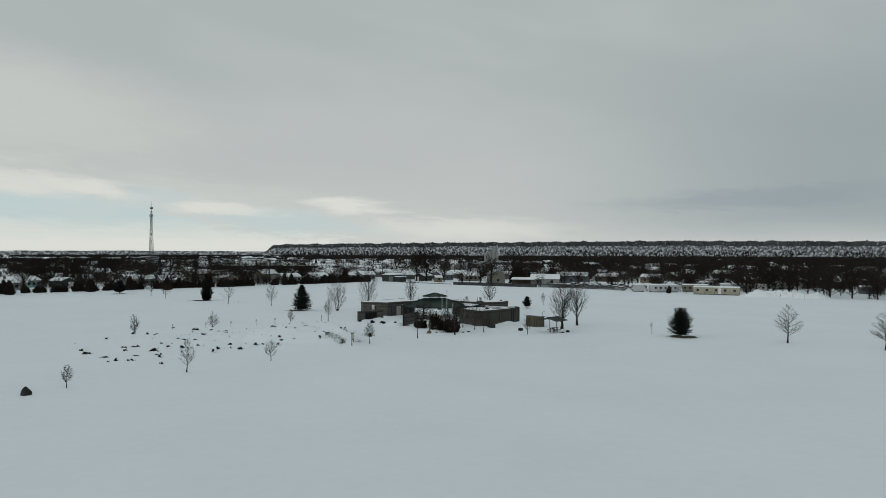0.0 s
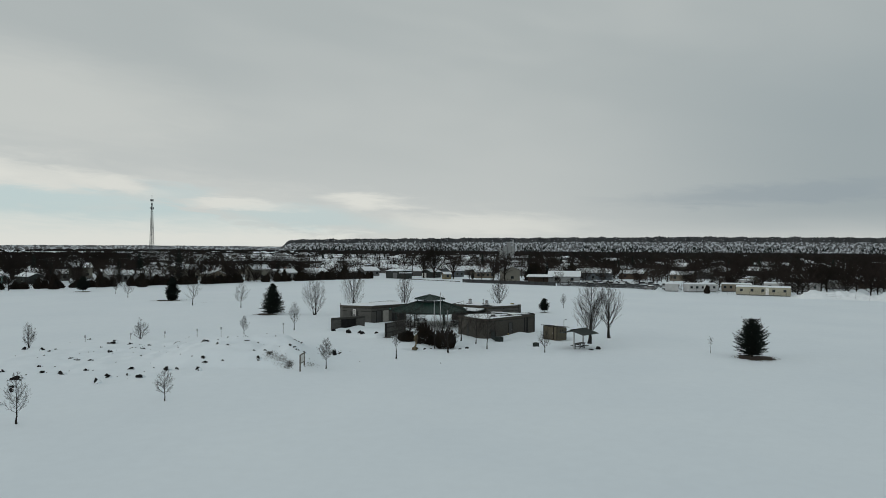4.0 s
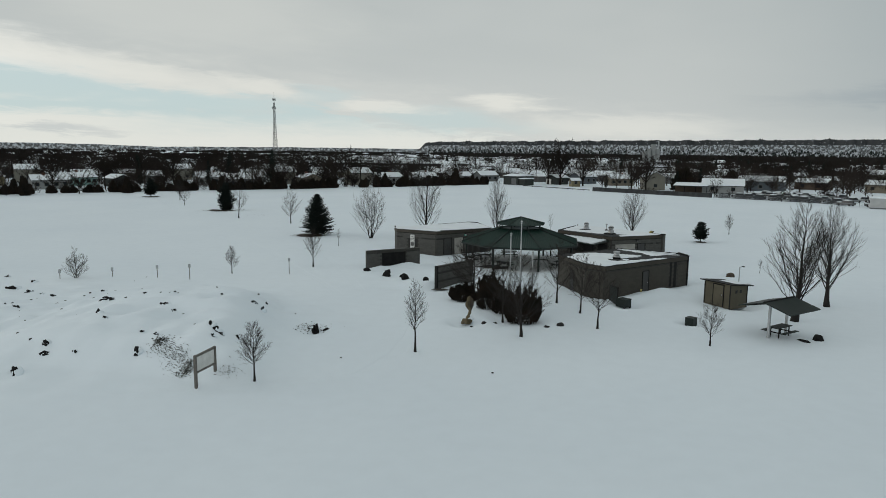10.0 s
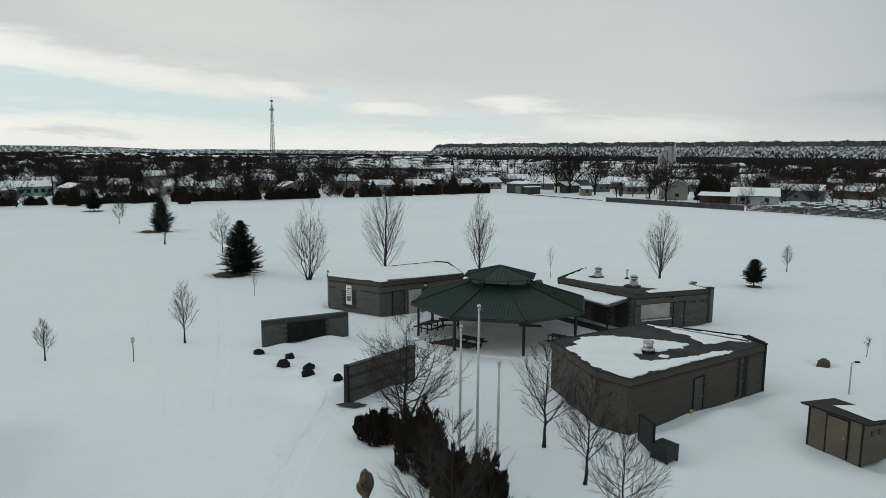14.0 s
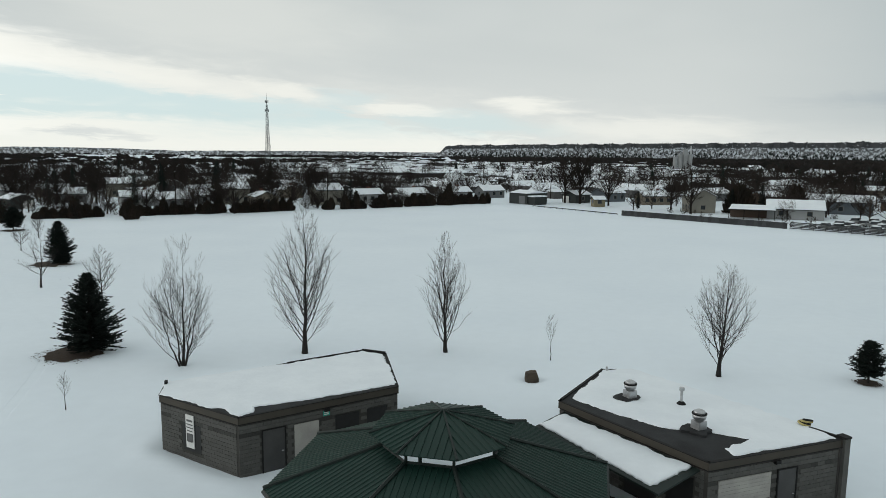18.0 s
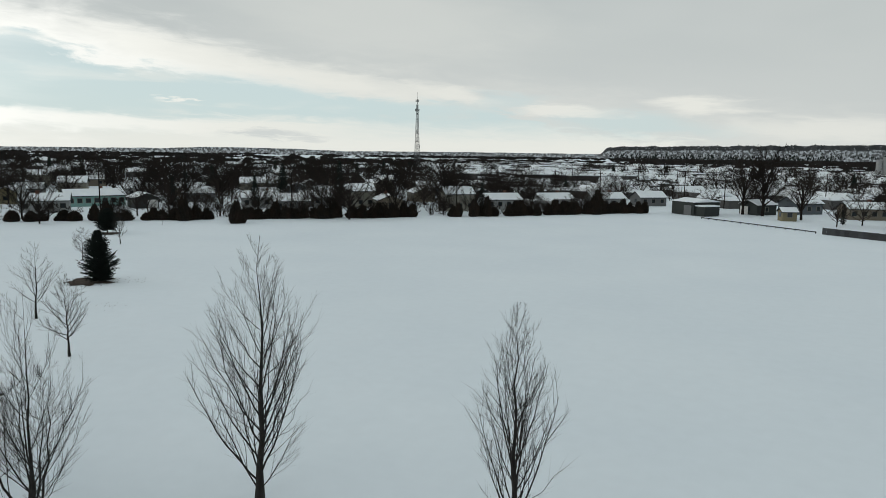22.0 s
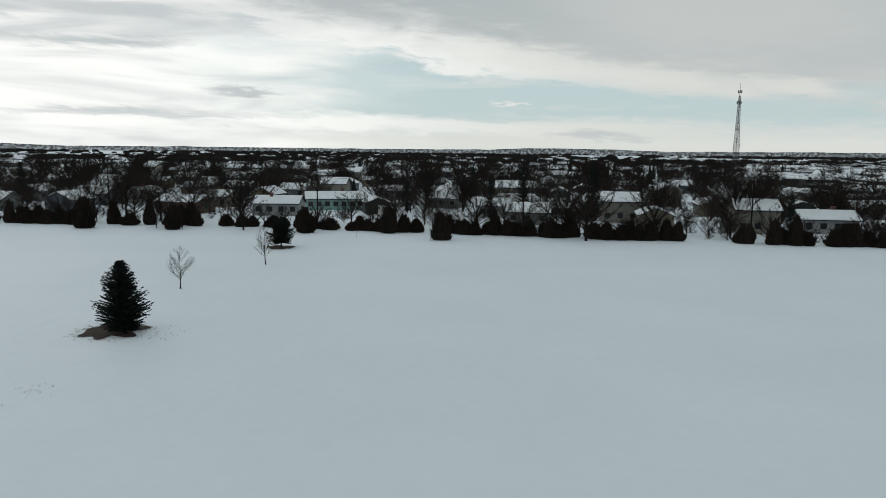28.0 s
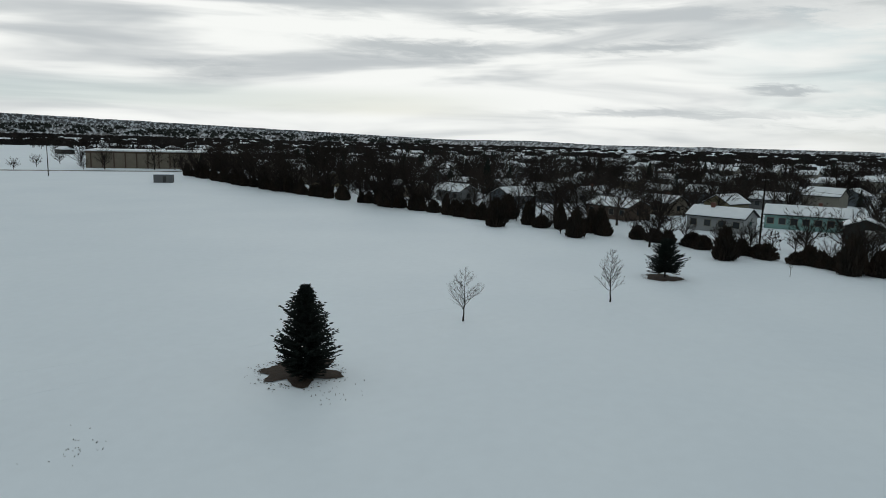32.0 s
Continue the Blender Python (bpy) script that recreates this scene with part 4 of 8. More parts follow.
# Boulders of the mound and along the path.
for k, (x, y, sx, sz) in enumerate([(-13.6, -1.3, 0.42, 0.34), (-13.1, -1.7, 0.40, 0.40), (-12.7, -1.9, 0.28, 0.26), (-12.1, -0.8, 0.40, 0.42), (-12.65, -2.85, 0.22, 0.18), (-14.9, 7.0, 0.38, 0.36), (-13.85, 6.3, 0.36, 0.42), (-20.0, 3.6, 0.48, 0.22), (-18.4, 2.2, 0.22, 0.2), (-14.95, -0.9, 0.2, 0.18), (-14.7, 8.7, 0.22, 0.18), (-23.7, 14.4, 0.48, 0.34),
                                    (-22.6, 0.1, 0.50, 0.40), (-20.85, -1.5, 0.26, 0.2), (-25.7, 5.2, 0.62, 0.34), (-31.9, 12.8, 0.55, 0.3), (-16.15, -3.25, 0.26, 0.22), (-17.55, -2.5, 0.28, 0.2), (-16.6, -4.5, 0.46, 0.45), (-22.75, -4.45, 0.36, 0.4), (-22.3, -5.1, 0.36, 0.3), (-22.4, -7.2, 0.60, 0.62), (-40.8, 12.5, 0.85, 0.6), (-36.3, 10.8, 0.3, 0.25), (-42.4, 16.8, 0.5, 0.3), (-20.5, -4.8, 0.28, 0.2), (-23.2, 6.1, 0.25, 0.22), (-39.6, 7.0, 0.55, 0.5), (-38.1, -1.9, 0.5, 0.4), (-36.1, -2.8, 0.35, 0.3), (-25.6, -7.5, 0.65, 0.45), (-24.7, -7.0, 0.3, 0.25),
                                    (-30.1, -11.3, 0.5, 0.5), (-28.5, -10.4, 0.35, 0.35), (-27.0, -11.0, 0.55, 0.6), (-29.5, -7.3, 0.4, 0.45), (-30.0, -13.9, 0.6, 0.6), (-33.5, 5.0, 0.4, 0.3), (-35.0, 10.5, 0.35, 0.3), (-44.0, 2.0, 0.4, 0.3),
                                    (-31.5, 0.0, 0.3, 0.25), (-34.0, -8.0, 0.4, 0.35), (-46.0, 8.0, 0.4, 0.3), (-37.0, 3.5, 0.3, 0.25), (-40.0, -6.0, 0.35, 0.3),
                                    (-41.1, -21.4, 0.35, 0.35), (-40.5, -20.5, 0.47, 0.57), (-38.6, -20.5, 0.59, 0.50), (-33.8, -23.0, 0.41, 0.42), (-37.1, -15.7, 0.53, 0.35), (-42.9, -12.0, 0.35, 0.57), (-51.5, 1.4, 0.47, 0.50), (-42.7, -8.3, 0.59, 0.42), (-39.3, -1.0, 0.41, 0.35), (-35.6, -9.8, 0.53, 0.57), (-36.4, 2.6, 0.35, 0.50), (-37.7, 11.1, 0.47, 0.42), (-45.5, 5.7, 0.59, 0.35), (-47.4, 7.3, 0.41, 0.57), (-49.9, 7.9, 0.53, 0.50), (-46.8, 18.5, 0.35, 0.42)]):
    capped_boulder(x, y, sx * 0.70, sz * 0.80, k)
for k, (x, y, s) in enumerate([(-13.35, 30.5, 0.42), (-10.6, 28.6, 0.52), (-10.9, 30.3, 0.48), (-8.75, 28.5, 0.48), (-8.25, 27.1, 0.48), (-6.0, 26.4, 0.45)]):
    boulder(x, y, s * 0.88, s * 0.72, s * 1.02, 50 + k, "black boulder in a row along the path", "boulders along the path", BLACK_ROCK, rough=0.5)
boulder(-9.5, 5.6, 0.36, 0.24, 0.66, 49, "tall black boulder in a melted hollow", "boulders on the mound", BLACK_ROCK)
boulder(-8.9, 6.1, 0.24, 0.16, 0.18, 48, "low black boulder in a melted hollow", "boulders on the mound", BLACK_ROCK)
boulder(-10.2, 6.1, 0.15, 0.12, 0.12, 47, "low black boulder in a melted hollow", "boulders on the mound", BLACK_ROCK)
for k, (x, y, sx, sz) in enumerate(((-49.2, -11.4, 0.85, 0.55), (-46.9, -14.6, 0.9, 0.6), (-43.3, -17.7, 0.95, 0.30), (-44.5, -8.6, 0.9, 0.35), (-43.4, -8.0, 0.6, 0.25), (-38.8, -12.2, 0.95, 0.5), (-35.9, -17.6, 0.5, 0.85), (-39.6, -16.4, 0.5, 0.3), (-37.9, -9.2, 0.55, 0.35))):
    capped_boulder(x, y, sx * 0.68, sz * 0.75, 140 + k)
boulder(25.5, 11.7, 0.42, 0.36, 0.45, 60, "dark boulder beside the picnic shelter", "boulders by the shelter", BLACK_ROCK)
boulder(24.4, 11.1, 0.55, 0.22, 0.20, 61, "low dark boulder beside the picnic shelter", "boulders by the shelter", BLACK_ROCK)
boulder(-40.0, -41.8, 0.55, 0.5, 0.75, 62, "squarish dark boulder alone in the snow", "boulders on the field")
for k, (x, y, s) in enumerate([(0.95, 10.9, 0.15), (1.85, 11.2, 0.24), (2.7, 11.3, 0.17), (7.6, 11.5, 0.36), (6.6, 10.8, 0.26)]):
    boulder(x, y, s, s * 0.8, s * 0.8, 63 + k, "grey boulder beside the junipers", "boulders by the junipers")
# Loose rubble breaking through the snow of the mound, too many to count.
rnd = random.Random(5)
rubble = Shape()
for _ in range(230):
    x, y = rnd.gauss(-28, 9), rnd.gauss(3, 7.5)
    if abs(noise.noise((x * 0.25, y * 0.25, 9))) > 0.13 or y < 2 - 0.6 * (x + 24):
        if x > -24 or abs(noise.noise((x * 0.25, y * 0.25, 9))) > 0.13:
            continue
    a = rnd.uniform(0.04, 0.16)
    m = pose(x, y, bumps(x, y) - a * 0.1, rnd.uniform(-25, 25), rnd.uniform(-25, 25), rnd.random() * 360)
    rubble.add([(-a, -a * .5, -a * .3), (a * .8, -a * .6, -a * .3), (a, a * .5, -a * .3), (-a * .7, a * .6, -a * .3), (-a * .6, -a * .3, a * .5), (a * .5, -a * .4, a * .4), (a * .6, a * .3, a * .55), (-a * .4, a * .4, a * .45)],
               [(0, 3, 2, 1), (4, 5, 6, 7), (0, 1, 5, 4), (1, 2, 6, 5), (2, 3, 7, 6), (3, 0, 4, 7)], m)
solid("rubble", rubble, ROCK, "dark broken rubble showing through snow on the mound", "rubble", kind="stuff")

# Torn turf on the bank behind the sign frame: dark slivers of earth and grass lying down the slope.
turf = Shape()
for _ in range(950):
    u, side_ = rnd.random(), rnd.gauss(0, 0.34)
    clod = rnd.random()
    if clod < 0.42:
        u, side_ = rnd.choice((0.03, 0.97, 0.97)) + rnd.gauss(0, 0.07), rnd.gauss(0, 0.30)
    x, y = -15.6 + 2.75 * u + side_ * 0.4, -3.8 - 1.45 * u + side_ * 0.9
    if clod > 0.94:
        x, y = rnd.gauss(-10.6, 0.35), rnd.gauss(-4.9, 0.25)
    a = rnd.uniform(0.03, 0.15) if clod > 0.42 else rnd.uniform(0.03, 0.10)
    m = pose(x, y, bumps(x, y) + 0.01, rnd.gauss(0, 12), rnd.gauss(0, 12), -30 + rnd.gauss(0, 9 if clod > 0.42 else 40))
    w = a * rnd.uniform(0.04, 0.11) if clod > 0.42 else a * rnd.uniform(0.15, 0.4)
    turf.add([(-a, 0, 0), (-a * .2, -w, 0), (a, 0, 0), (a * .1, w, 0), (0, 0, rnd.uniform(0.015, 0.05))], [(0, 1, 4), (1, 2, 4), (2, 3, 4), (3, 0, 4)], m)
solid("torn_turf", turf, TURF, "dark torn turf and earth showing on the snowy bank", "turf", kind="stuff")

scraps = Shape()
for _ in range(170):
    x, y = rnd.gauss(-9.9, 0.55), rnd.gauss(6.1, 0.45)
    a = rnd.uniform(0.03, 0.12)
    m = pose(x, y, bumps(x, y) + 0.01, rnd.gauss(0, 25), rnd.gauss(0, 25), rnd.random() * 360)
    scraps.add([(-a, 0, 0), (-a * .2, -a * 0.15, 0), (a, 0, 0), (a * .1, a * 0.15, 0), (0, 0, rnd.uniform(0.02, 0.08))], [(0, 1, 4), (1, 2, 4), (2, 3, 4), (3, 0, 4)], m)
solid("stem_scraps", scraps, TURF, "broken stems and earth round a melted hollow", "plant scraps", kind="stuff")

# Dry grass tips and crumbs of earth showing where the snow lies thin.
tufts = Shape()
for cx, cy, sp, n in ((-52.8, 86.7, 0.8, 20), (-53.6, 85.0, 1.2, 6), (-62.0, 96.8, 1.2, 30), (-67.3, 93.4, 1.2, 40)):
    for _ in range(n):
        x, y = rnd.gauss(cx, sp), rnd.gauss(cy, sp * 0.7)
        a = rnd.uniform(0.010, 0.03)
        z = bumps(x, y)
        for _ in range(3):
            w = rnd.random() * 6.28
            tufts.add([(x + a * math.cos(w), y + a * math.sin(w), z - 0.01), (x - a * math.cos(w), y - a * math.sin(w), z - 0.01), (x + rnd.gauss(0, 0.04), y + rnd.gauss(0, 0.04), z + rnd.uniform(0.04, 0.12))], [(0, 1, 2)])
solid("dry_grass", tufts, TWIG, "dry grass tips poking through thin snow", "grass", kind="stuff")


# ---- the block buildings round the pavilion ----
def face_frame(p, q):
    """A pose at p, x along the wall towards q, y out of the wall (to the right of the way), z up; and the wall's length."""
    p, q = Vector((*p, 0)), Vector((*q, 0))
    d = (q - p).normalized()
    o = Vector((d.y, -d.x, 0))
    m = Matrix(((d.x, o.x, 0, p.x), (d.y, o.y, 0, p.y), (0, 0, 1, 0), (0, 0, 0, 1)))
    return m, (q - p).length


def inset(poly, by):
    """The polygon (counter-clockwise) moved inwards by so much (outwards if negative)."""
    out, n = [], len(poly)
    for i in range(n):
        a, b, c = (Vector(poly[(i + k) % n]) for k in (-1, 0, 1))
        d1, d2 = (b - a).normalized(), (c - b).normalized()
        n1, n2 = Vector((-d1.y, d1.x)), Vector((-d2.y, d2.x))
        s = n1 + n2
        out.append(tuple(b + s * by / max(0.45, s.dot(n1))))
    return out


def patch_shape(outline, z, seed, thick=0.07, rough=1.0):
    """Snow lying on a roof: a low slab with an uneven, softened rim. z may be a function of the place."""
    s = Shape()
    pts = []
    n = len(outline)
    for i in range(n):
        a, b = Vector(outline[i]), Vector(outline[(i + 1) % n])
        steps = max(2, int((b - a).length / 0.16))
        d = (b - a).normalized()
        for k in range(steps):
            p = a.lerp(b, k / steps)
            off = rough * (0.12 * noise.noise((p.x * 1.1 + seed, p.y * 1.1, 0)) + 0.09 * noise.noise((p.x * 3.1, p.y * 3.1 + seed, 0)) + 0.06 * noise.noise((p.x * 7.3, p.y * 7.3 + seed, 2)))
            pts.append((p.x - d.y * off, p.y + d.x * off))
    m = len(pts)
    zz = z if callable(z) else (lambda x, y: z)
    soft = lambda by, up_: [(p[0], p[1], zz(*p) + up_) for p in inset(pts, by)]
    s.v = soft(0.0, 0.004) + soft(0.03, thick * 0.6) + soft(0.09, thick)
    for r in (0, 1):
        s.f += [(r * m + i, r * m + (i + 1) % m, (r + 1) * m + (i + 1) % m, (r + 1) * m + i) for i in range(m)]
    s.f += [tuple(range(2 * m, 3 * m)), tuple(range(m))[::-1]]
    return s


BLOCK_WALLS = []      # wall parts whose single blocks are laid at the end of the file


def block_building(name, poly, top, label, fascia_mat, fascia_h, openings, snow_patches, laid):
    """A low concrete-block building. openings: (face, from, to, sill, head, kind) with kind door, shutter, recess or window."""
    ob = thing(name, label, "building")
    n = len(poly)
    for i in range(n):
        m, length = face_frame(poly[i], poly[(i + 1) % n])
        w = Shape().box(length / 2, -0.11, -0.3, length, 0.20, top + 0.3 - fascia_h - 0.02, m=m)
        holes = [o for o in openings if o[0] == i]
        wall = part("wall", w, MORTAR, ob, "grey concrete block wall")
        if i in laid:
            BLOCK_WALLS.append((wall, m, length, 0.0, top - fascia_h - 0.05, [(o[1], o[2], o[3], o[4]) for o in holes], len(BLOCK_WALLS)))
            wall["tan"] = name == "storage_building"
        f = Shape().box(length / 2, -0.06, top - fascia_h, length + 0.10, 0.22, fascia_h, m=m)
        part("fascia", f, fascia_mat, ob, "tan metal fascia" if fascia_mat is FASCIA else "dark roof edge")
        c = Shape().box(length / 2, 0.0, top, length + 0.10, 0.16, 0.03, m=m)
        part("coping", c, TRIM_DARK, ob, "dark metal coping")
        if fascia_mat is FASCIA:
            # Thin dark strip that paints the shadow line below the fascia.
            part("painted_shadow_line", Shape().box(length / 2, -0.045, top - fascia_h - 0.035, length + 0.11, 0.22, 0.035, m=m), TRIM_DARK, ob)
        for _, a, b, z0, z1, kind in holes:
            mid, wid = (a + b) / 2, b - a
            if kind == "door":
                d = part("door", Shape().box(mid, 0.012, z0, wid, 0.05, z1 - z0, m=m), DOOR_DARK, ob, "dark steel door")
                fr = Shape().box(a - 0.03, 0.02, z0, 0.06, 0.09, z1 - z0 + 0.05, m=m).box(b + 0.03, 0.02, z0, 0.06, 0.09, z1 - z0 + 0.05, m=m).box(mid, 0.02, z1, wid, 0.09, 0.055, m=m)
                part("door_frame", fr, TRIM_DARK, d)
                part("handle", Shape().box(b - 0.12, 0.05, z0 + 0.95, 0.10, 0.06, 0.03, m=m), STEEL, d)
            elif kind == "shutter":
                d = part("shutter", Shape().box(mid, 0.008, z0, wid, 0.04, z1 - z0, m=m), DOOR_PALE, ob, "pale steel shutter")
                slats = Shape()
                for k in range(int((z1 - z0) / 0.16)):
                    slats.box(mid, 0.030, z0 + 0.05 + k * 0.16, wid - 0.04, 0.02, 0.115, m=m)
                part("shutter_slats", slats, DOOR_PALE, d)
                part("counter", Shape().box(mid, 0.10, z0 - 0.14, wid + 0.12, 0.36, 0.10, m=m), STEEL, ob, "pale metal counter ledge")
            elif kind == "panel":
                d = part("panel_door", Shape().box(mid, 0.012, z0, wid, 0.05, z1 - z0, m=m), DOOR_PALE, ob, "pale grey metal door panel")
                part("handle", Shape().box(b - 0.14, 0.05, z0 + 0.9, 0.05, 0.06, 0.16, m=m), STEEL, d)
            elif kind == "recess":
                # No opening is cut: a flat black sheet paints the recess's inner shade.
                part("recess", Shape().box(mid, 0.004, z0, wid, 0.03, z1 - z0, m=m), BLACK, ob, "flat black panel painting the shade of a recessed doorway")
            elif kind == "stain":
                part("downpipe_stain", Shape().box(mid, 0.008, z0, wid, 0.016, z1 - z0, m=m), TRIM_DARK, ob, "dark damp streak down the wall")
    roof = Shape().prism(inset(poly, 0.06), top - 0.22, top + 0.006)
    part("roof", roof, ROOF_DARK, ob, "dark wet flat roof")
    for k, o in enumerate(snow_patches):
        part("roof_snow", patch_shape(o, top + 0.006, k * 3.7 + len(name), rough=2.0 if name == "storage_building" else 1.1), ROOF_SNOW, ob, "patch of snow on the roof")
    return ob


A_POLY = [(-14.45, 46.5), (-13.7, 44.9), (-8.25, 43.05), (-2.2, 49.15), (-4.65, 54.8), (-6.25, 55.05)]
B_POLY = [(6.99, 28.33), (9.55, 22.95), (11.22, 21.95), (19.43, 30.45), (18.8, 32.0), (12.8, 34.0)]
C_POLY = [(6.5, 49.05), (12.86, 43.3), (19.1, 47.25), (17.9, 48.3), (10.24, 55.25), (8.65, 54.85)]
TOP = 3.05
block_building("restroom_building", A_POLY, TOP, "low grey concrete-block building with tan fascia and snowy roof", FASCIA, 0.34,
               [(1, 1.70, 3.05, 0.55, 2.0, "recess"), (2, 1.15, 2.25, 0.0, 2.15, "door"), (2, 2.75, 4.05, 0.0, 2.12, "panel"), (2, 4.95, 6.3, 0.0, 2.15, "recess"), (2, 6.75, 7.95, 0.0, 2.15, "recess")],
               [[(-13.75, 44.95), (-10.2, 43.75), (-9.6, 43.9), (-8.9, 43.4), (-8.32, 43.2), (-7.8, 43.9), (-8.2, 44.5), (-7.2, 45.2), (-5.5, 46.6), (-2.45, 49.3), (-2.4, 49.7), (-4.75, 54.65), (-6.2, 54.95), (-9.85, 51.1), (-10.3, 51.0), (-14.6, 46.6)]], (0, 1, 2))
block_building("storage_building", B_POLY, 2.95, "low concrete-block building with wet flat roof and snow patches", FASCIA, 0.36,
               [(0, 2.9, 3.5, 0.0, 2.0, "recess"), (2, 5.15, 5.95, 0.0, 2.05, "door"), (2, 9.15, 9.45, 0.2, 2.55, "stain"), (2, 9.75, 10.15, 0.1, 2.55, "stain")],
               [[(8.6, 29.4), (8.0, 26.6), (9.35, 23.6), (10.5, 22.6), (11.2, 22.2), (17.3, 28.4), (16.8, 28.4), (14.0, 26.2), (12.8, 25.5), (11.9, 25.4), (11.6, 26.6), (12.6, 27.2), (14.6, 28.4), (15.0, 29.4), (13.0, 29.9), (10.4, 30.2)],
                [(12.95, 33.75), (14.2, 32.4), (15.3, 31.3), (15.8, 29.7), (17.0, 30.2), (17.6, 30.9), (18.8, 30.6), (18.5, 31.85)],
                [(12.9, 26.3), (13.3, 26.2), (13.5, 26.5), (13.1, 26.7)]], (0, 1, 2))
block_building("concession_building", C_POLY, TOP, "low grey concrete-block building with serving shutter and snowy roof", FASCIA, 0.34,
               [(1, 0.55, 3.35, 1.0, 2.15, "shutter"), (1, 3.75, 4.75, 0.0, 2.15, "door"), (0, 1.2, 3.2, 0.9, 2.1, "recess"), (0, 4.3, 5.9, 0.0, 2.1, "recess"), (0, 6.6, 7.9, 0.0, 2.1, "recess")],
               [[(7.0, 49.5), (9.5, 47.7), (11.6, 46.5), (13.2, 46.6), (15.0, 46.2), (13.7, 44.9), (14.0, 44.15), (18.85, 47.2), (18.05, 48.5), (10.36, 55.45), (8.75, 54.7)]], (0, 1))


def roof_fan(x, y, z, label="galvanised roof ventilator with round drum on a square base"):
    ob = thing("roof_ventilator", label, "ventilator", pose(x, y, z, 0, 0, 40), "roof ventilators")
    boot = Shape()
    n = 28
    rim_ = []
    for k in range(n):
        c, q = math.cos(6.283 * k / n), math.sin(6.283 * k / n)
        far = 0.62 + 0.28 * noise.noise((c * 1.6 + x, q * 1.6 + y, 0))
        rim_.append((far * c - 0.16, far * q + 0.05))
    boot.add([(0, 0, 0.165)] + [(a, b, 0.150) for a, b in rim_] + [(a, b, 0.0) for a, b in rim_], [(0, 1 + k, 1 + (k + 1) % n) for k in range(n)] + [(1 + k, 1 + n + k, 1 + n + (k + 1) % n, 1 + (k + 1) % n) for k in range(n)])
    part("melted_ring", boot, ROOF_DARK, ob, "dark bare roof round the base")
    part("base", Shape().box(0, 0, 0, 0.50, 0.50, 0.52), STEEL, ob, "square sheet-metal base")
    part("neck", Shape().tube([(0, 0, 0.50), (0, 0, 0.60), (0, 0, 0.66)], [0.20, 0.22, 0.29], 16), STEEL, ob, smooth=True)
    part("drum", Shape().tube([(0, 0, 0.64), (0, 0, 0.84)], [0.30, 0.33], 18), STEEL, ob, smooth=True)
    part("band", Shape().tube([(0, 0, 0.84), (0, 0, 0.89)], [0.34, 0.34], 18), TRIM_DARK, ob, "dark band round the drum")
    part("cap", Shape().tube([(0, 0, 0.88), (0, 0, 0.98), (0, 0, 1.04)], [0.27, 0.25, 0.14], 18), STEEL, ob, smooth=True)
    return ob


roof_fan(10.0, 50.2, TOP - 0.03)
roof_fan(12.9, 46.7, TOP - 0.03)
squat = thing("roof_ventilator", "squat galvanised roof ventilator with flat cap", "ventilator", pose(12.45, 27.1, 2.93), "roof ventilators")
part("curb", Shape().box(0, 0, 0, 0.7, 0.7, 0.18), TRIM_DARK, squat)
part("flange", Shape().tube([(0, 0, 0.17), (0, 0, 0.30)], [0.38, 0.34], 16), STEEL, squat, smooth=True)
part("drum", Shape().tube([(0, 0, 0.28), (0, 0, 0.62)], [0.27, 0.26], 16), STEEL, squat, smooth=True)
part("cap", Shape().tube([(0, 0, 0.60), (0, 0, 0.70), (0, 0, 0.74)], [0.31, 0.31, 0.2], 16), STEEL, squat)
vent = thing("vent_pipe", "slim dark vent pipe on the snowy roof", "pipe", pose(12.5, 49.9, TOP - 0.02))
part("pipe", Shape().tube([(0, 0, 0), (0, 0, 0.82)], [0.07, 0.07], 12), STEEL, vent)
part("boot", Shape().tube([(0, 0, 0.0), (0, 0, 0.13), (0, 0, 0.24)], [0.26, 0.22, 0.10], 14), TRIM_DARK, vent, "dark rubber boot")
part("cap", Shape().tube([(0, 0, 0.80), (0, 0, 0.95)], [0.13, 0.13], 12), STEEL, vent)
knob = thing("vent_pipe", "short vent pipe at the roof edge", "pipe", pose(8.9, 54.6, TOP))
part("pipe", Shape().tube([(0, 0, 0), (0, 0, 0.28)], [0.07, 0.07], 10), STEEL, knob)

# Notice on the restroom's end wall, unreadable.
m_end, _ = face_frame(A_POLY[1], A_POLY[2])
notice = thing("notice_board", "white notice board with unreadable print on block wall", "sign", m_end @ pose(2.3, 0.05, 0.75))
part("board", Shape().box(0, 0, 0, 0.60, 0.04, 1.72), WHITE, notice)
bars = Shape()
for k, (w, h) in enumerate([(0.42, 0.10), (0.46, 0.05), (0.46, 0.05), (0.40, 0.05), (0.46, 0.42), (0.30, 0.07)]):
    bars.box(0, 0.028, 1.38 - 0.17 * k - (0.22 if k > 4 else 0) - (0.36 if k == 4 else 0), w, 0.012, h)
part("print", bars, GREY_BAR, notice)
m_front, _ = face_frame(A_POLY[2], A_POLY[3])
sign = thing("small_sign", "small teal sign with unreadable print under the fascia", "sign", m_front @ pose(4.45, 0.06, 2.28))
part("plate", Shape().box(0, 0, 0, 0.36, 0.03, 0.26), TEAL_SIGN, sign)
part("print", Shape().box(0, 0.02, 0.15, 0.26, 0.01, 0.05).box(0, 0.02, 0.06, 0.26, 0.01, 0.04), WHITE, sign)
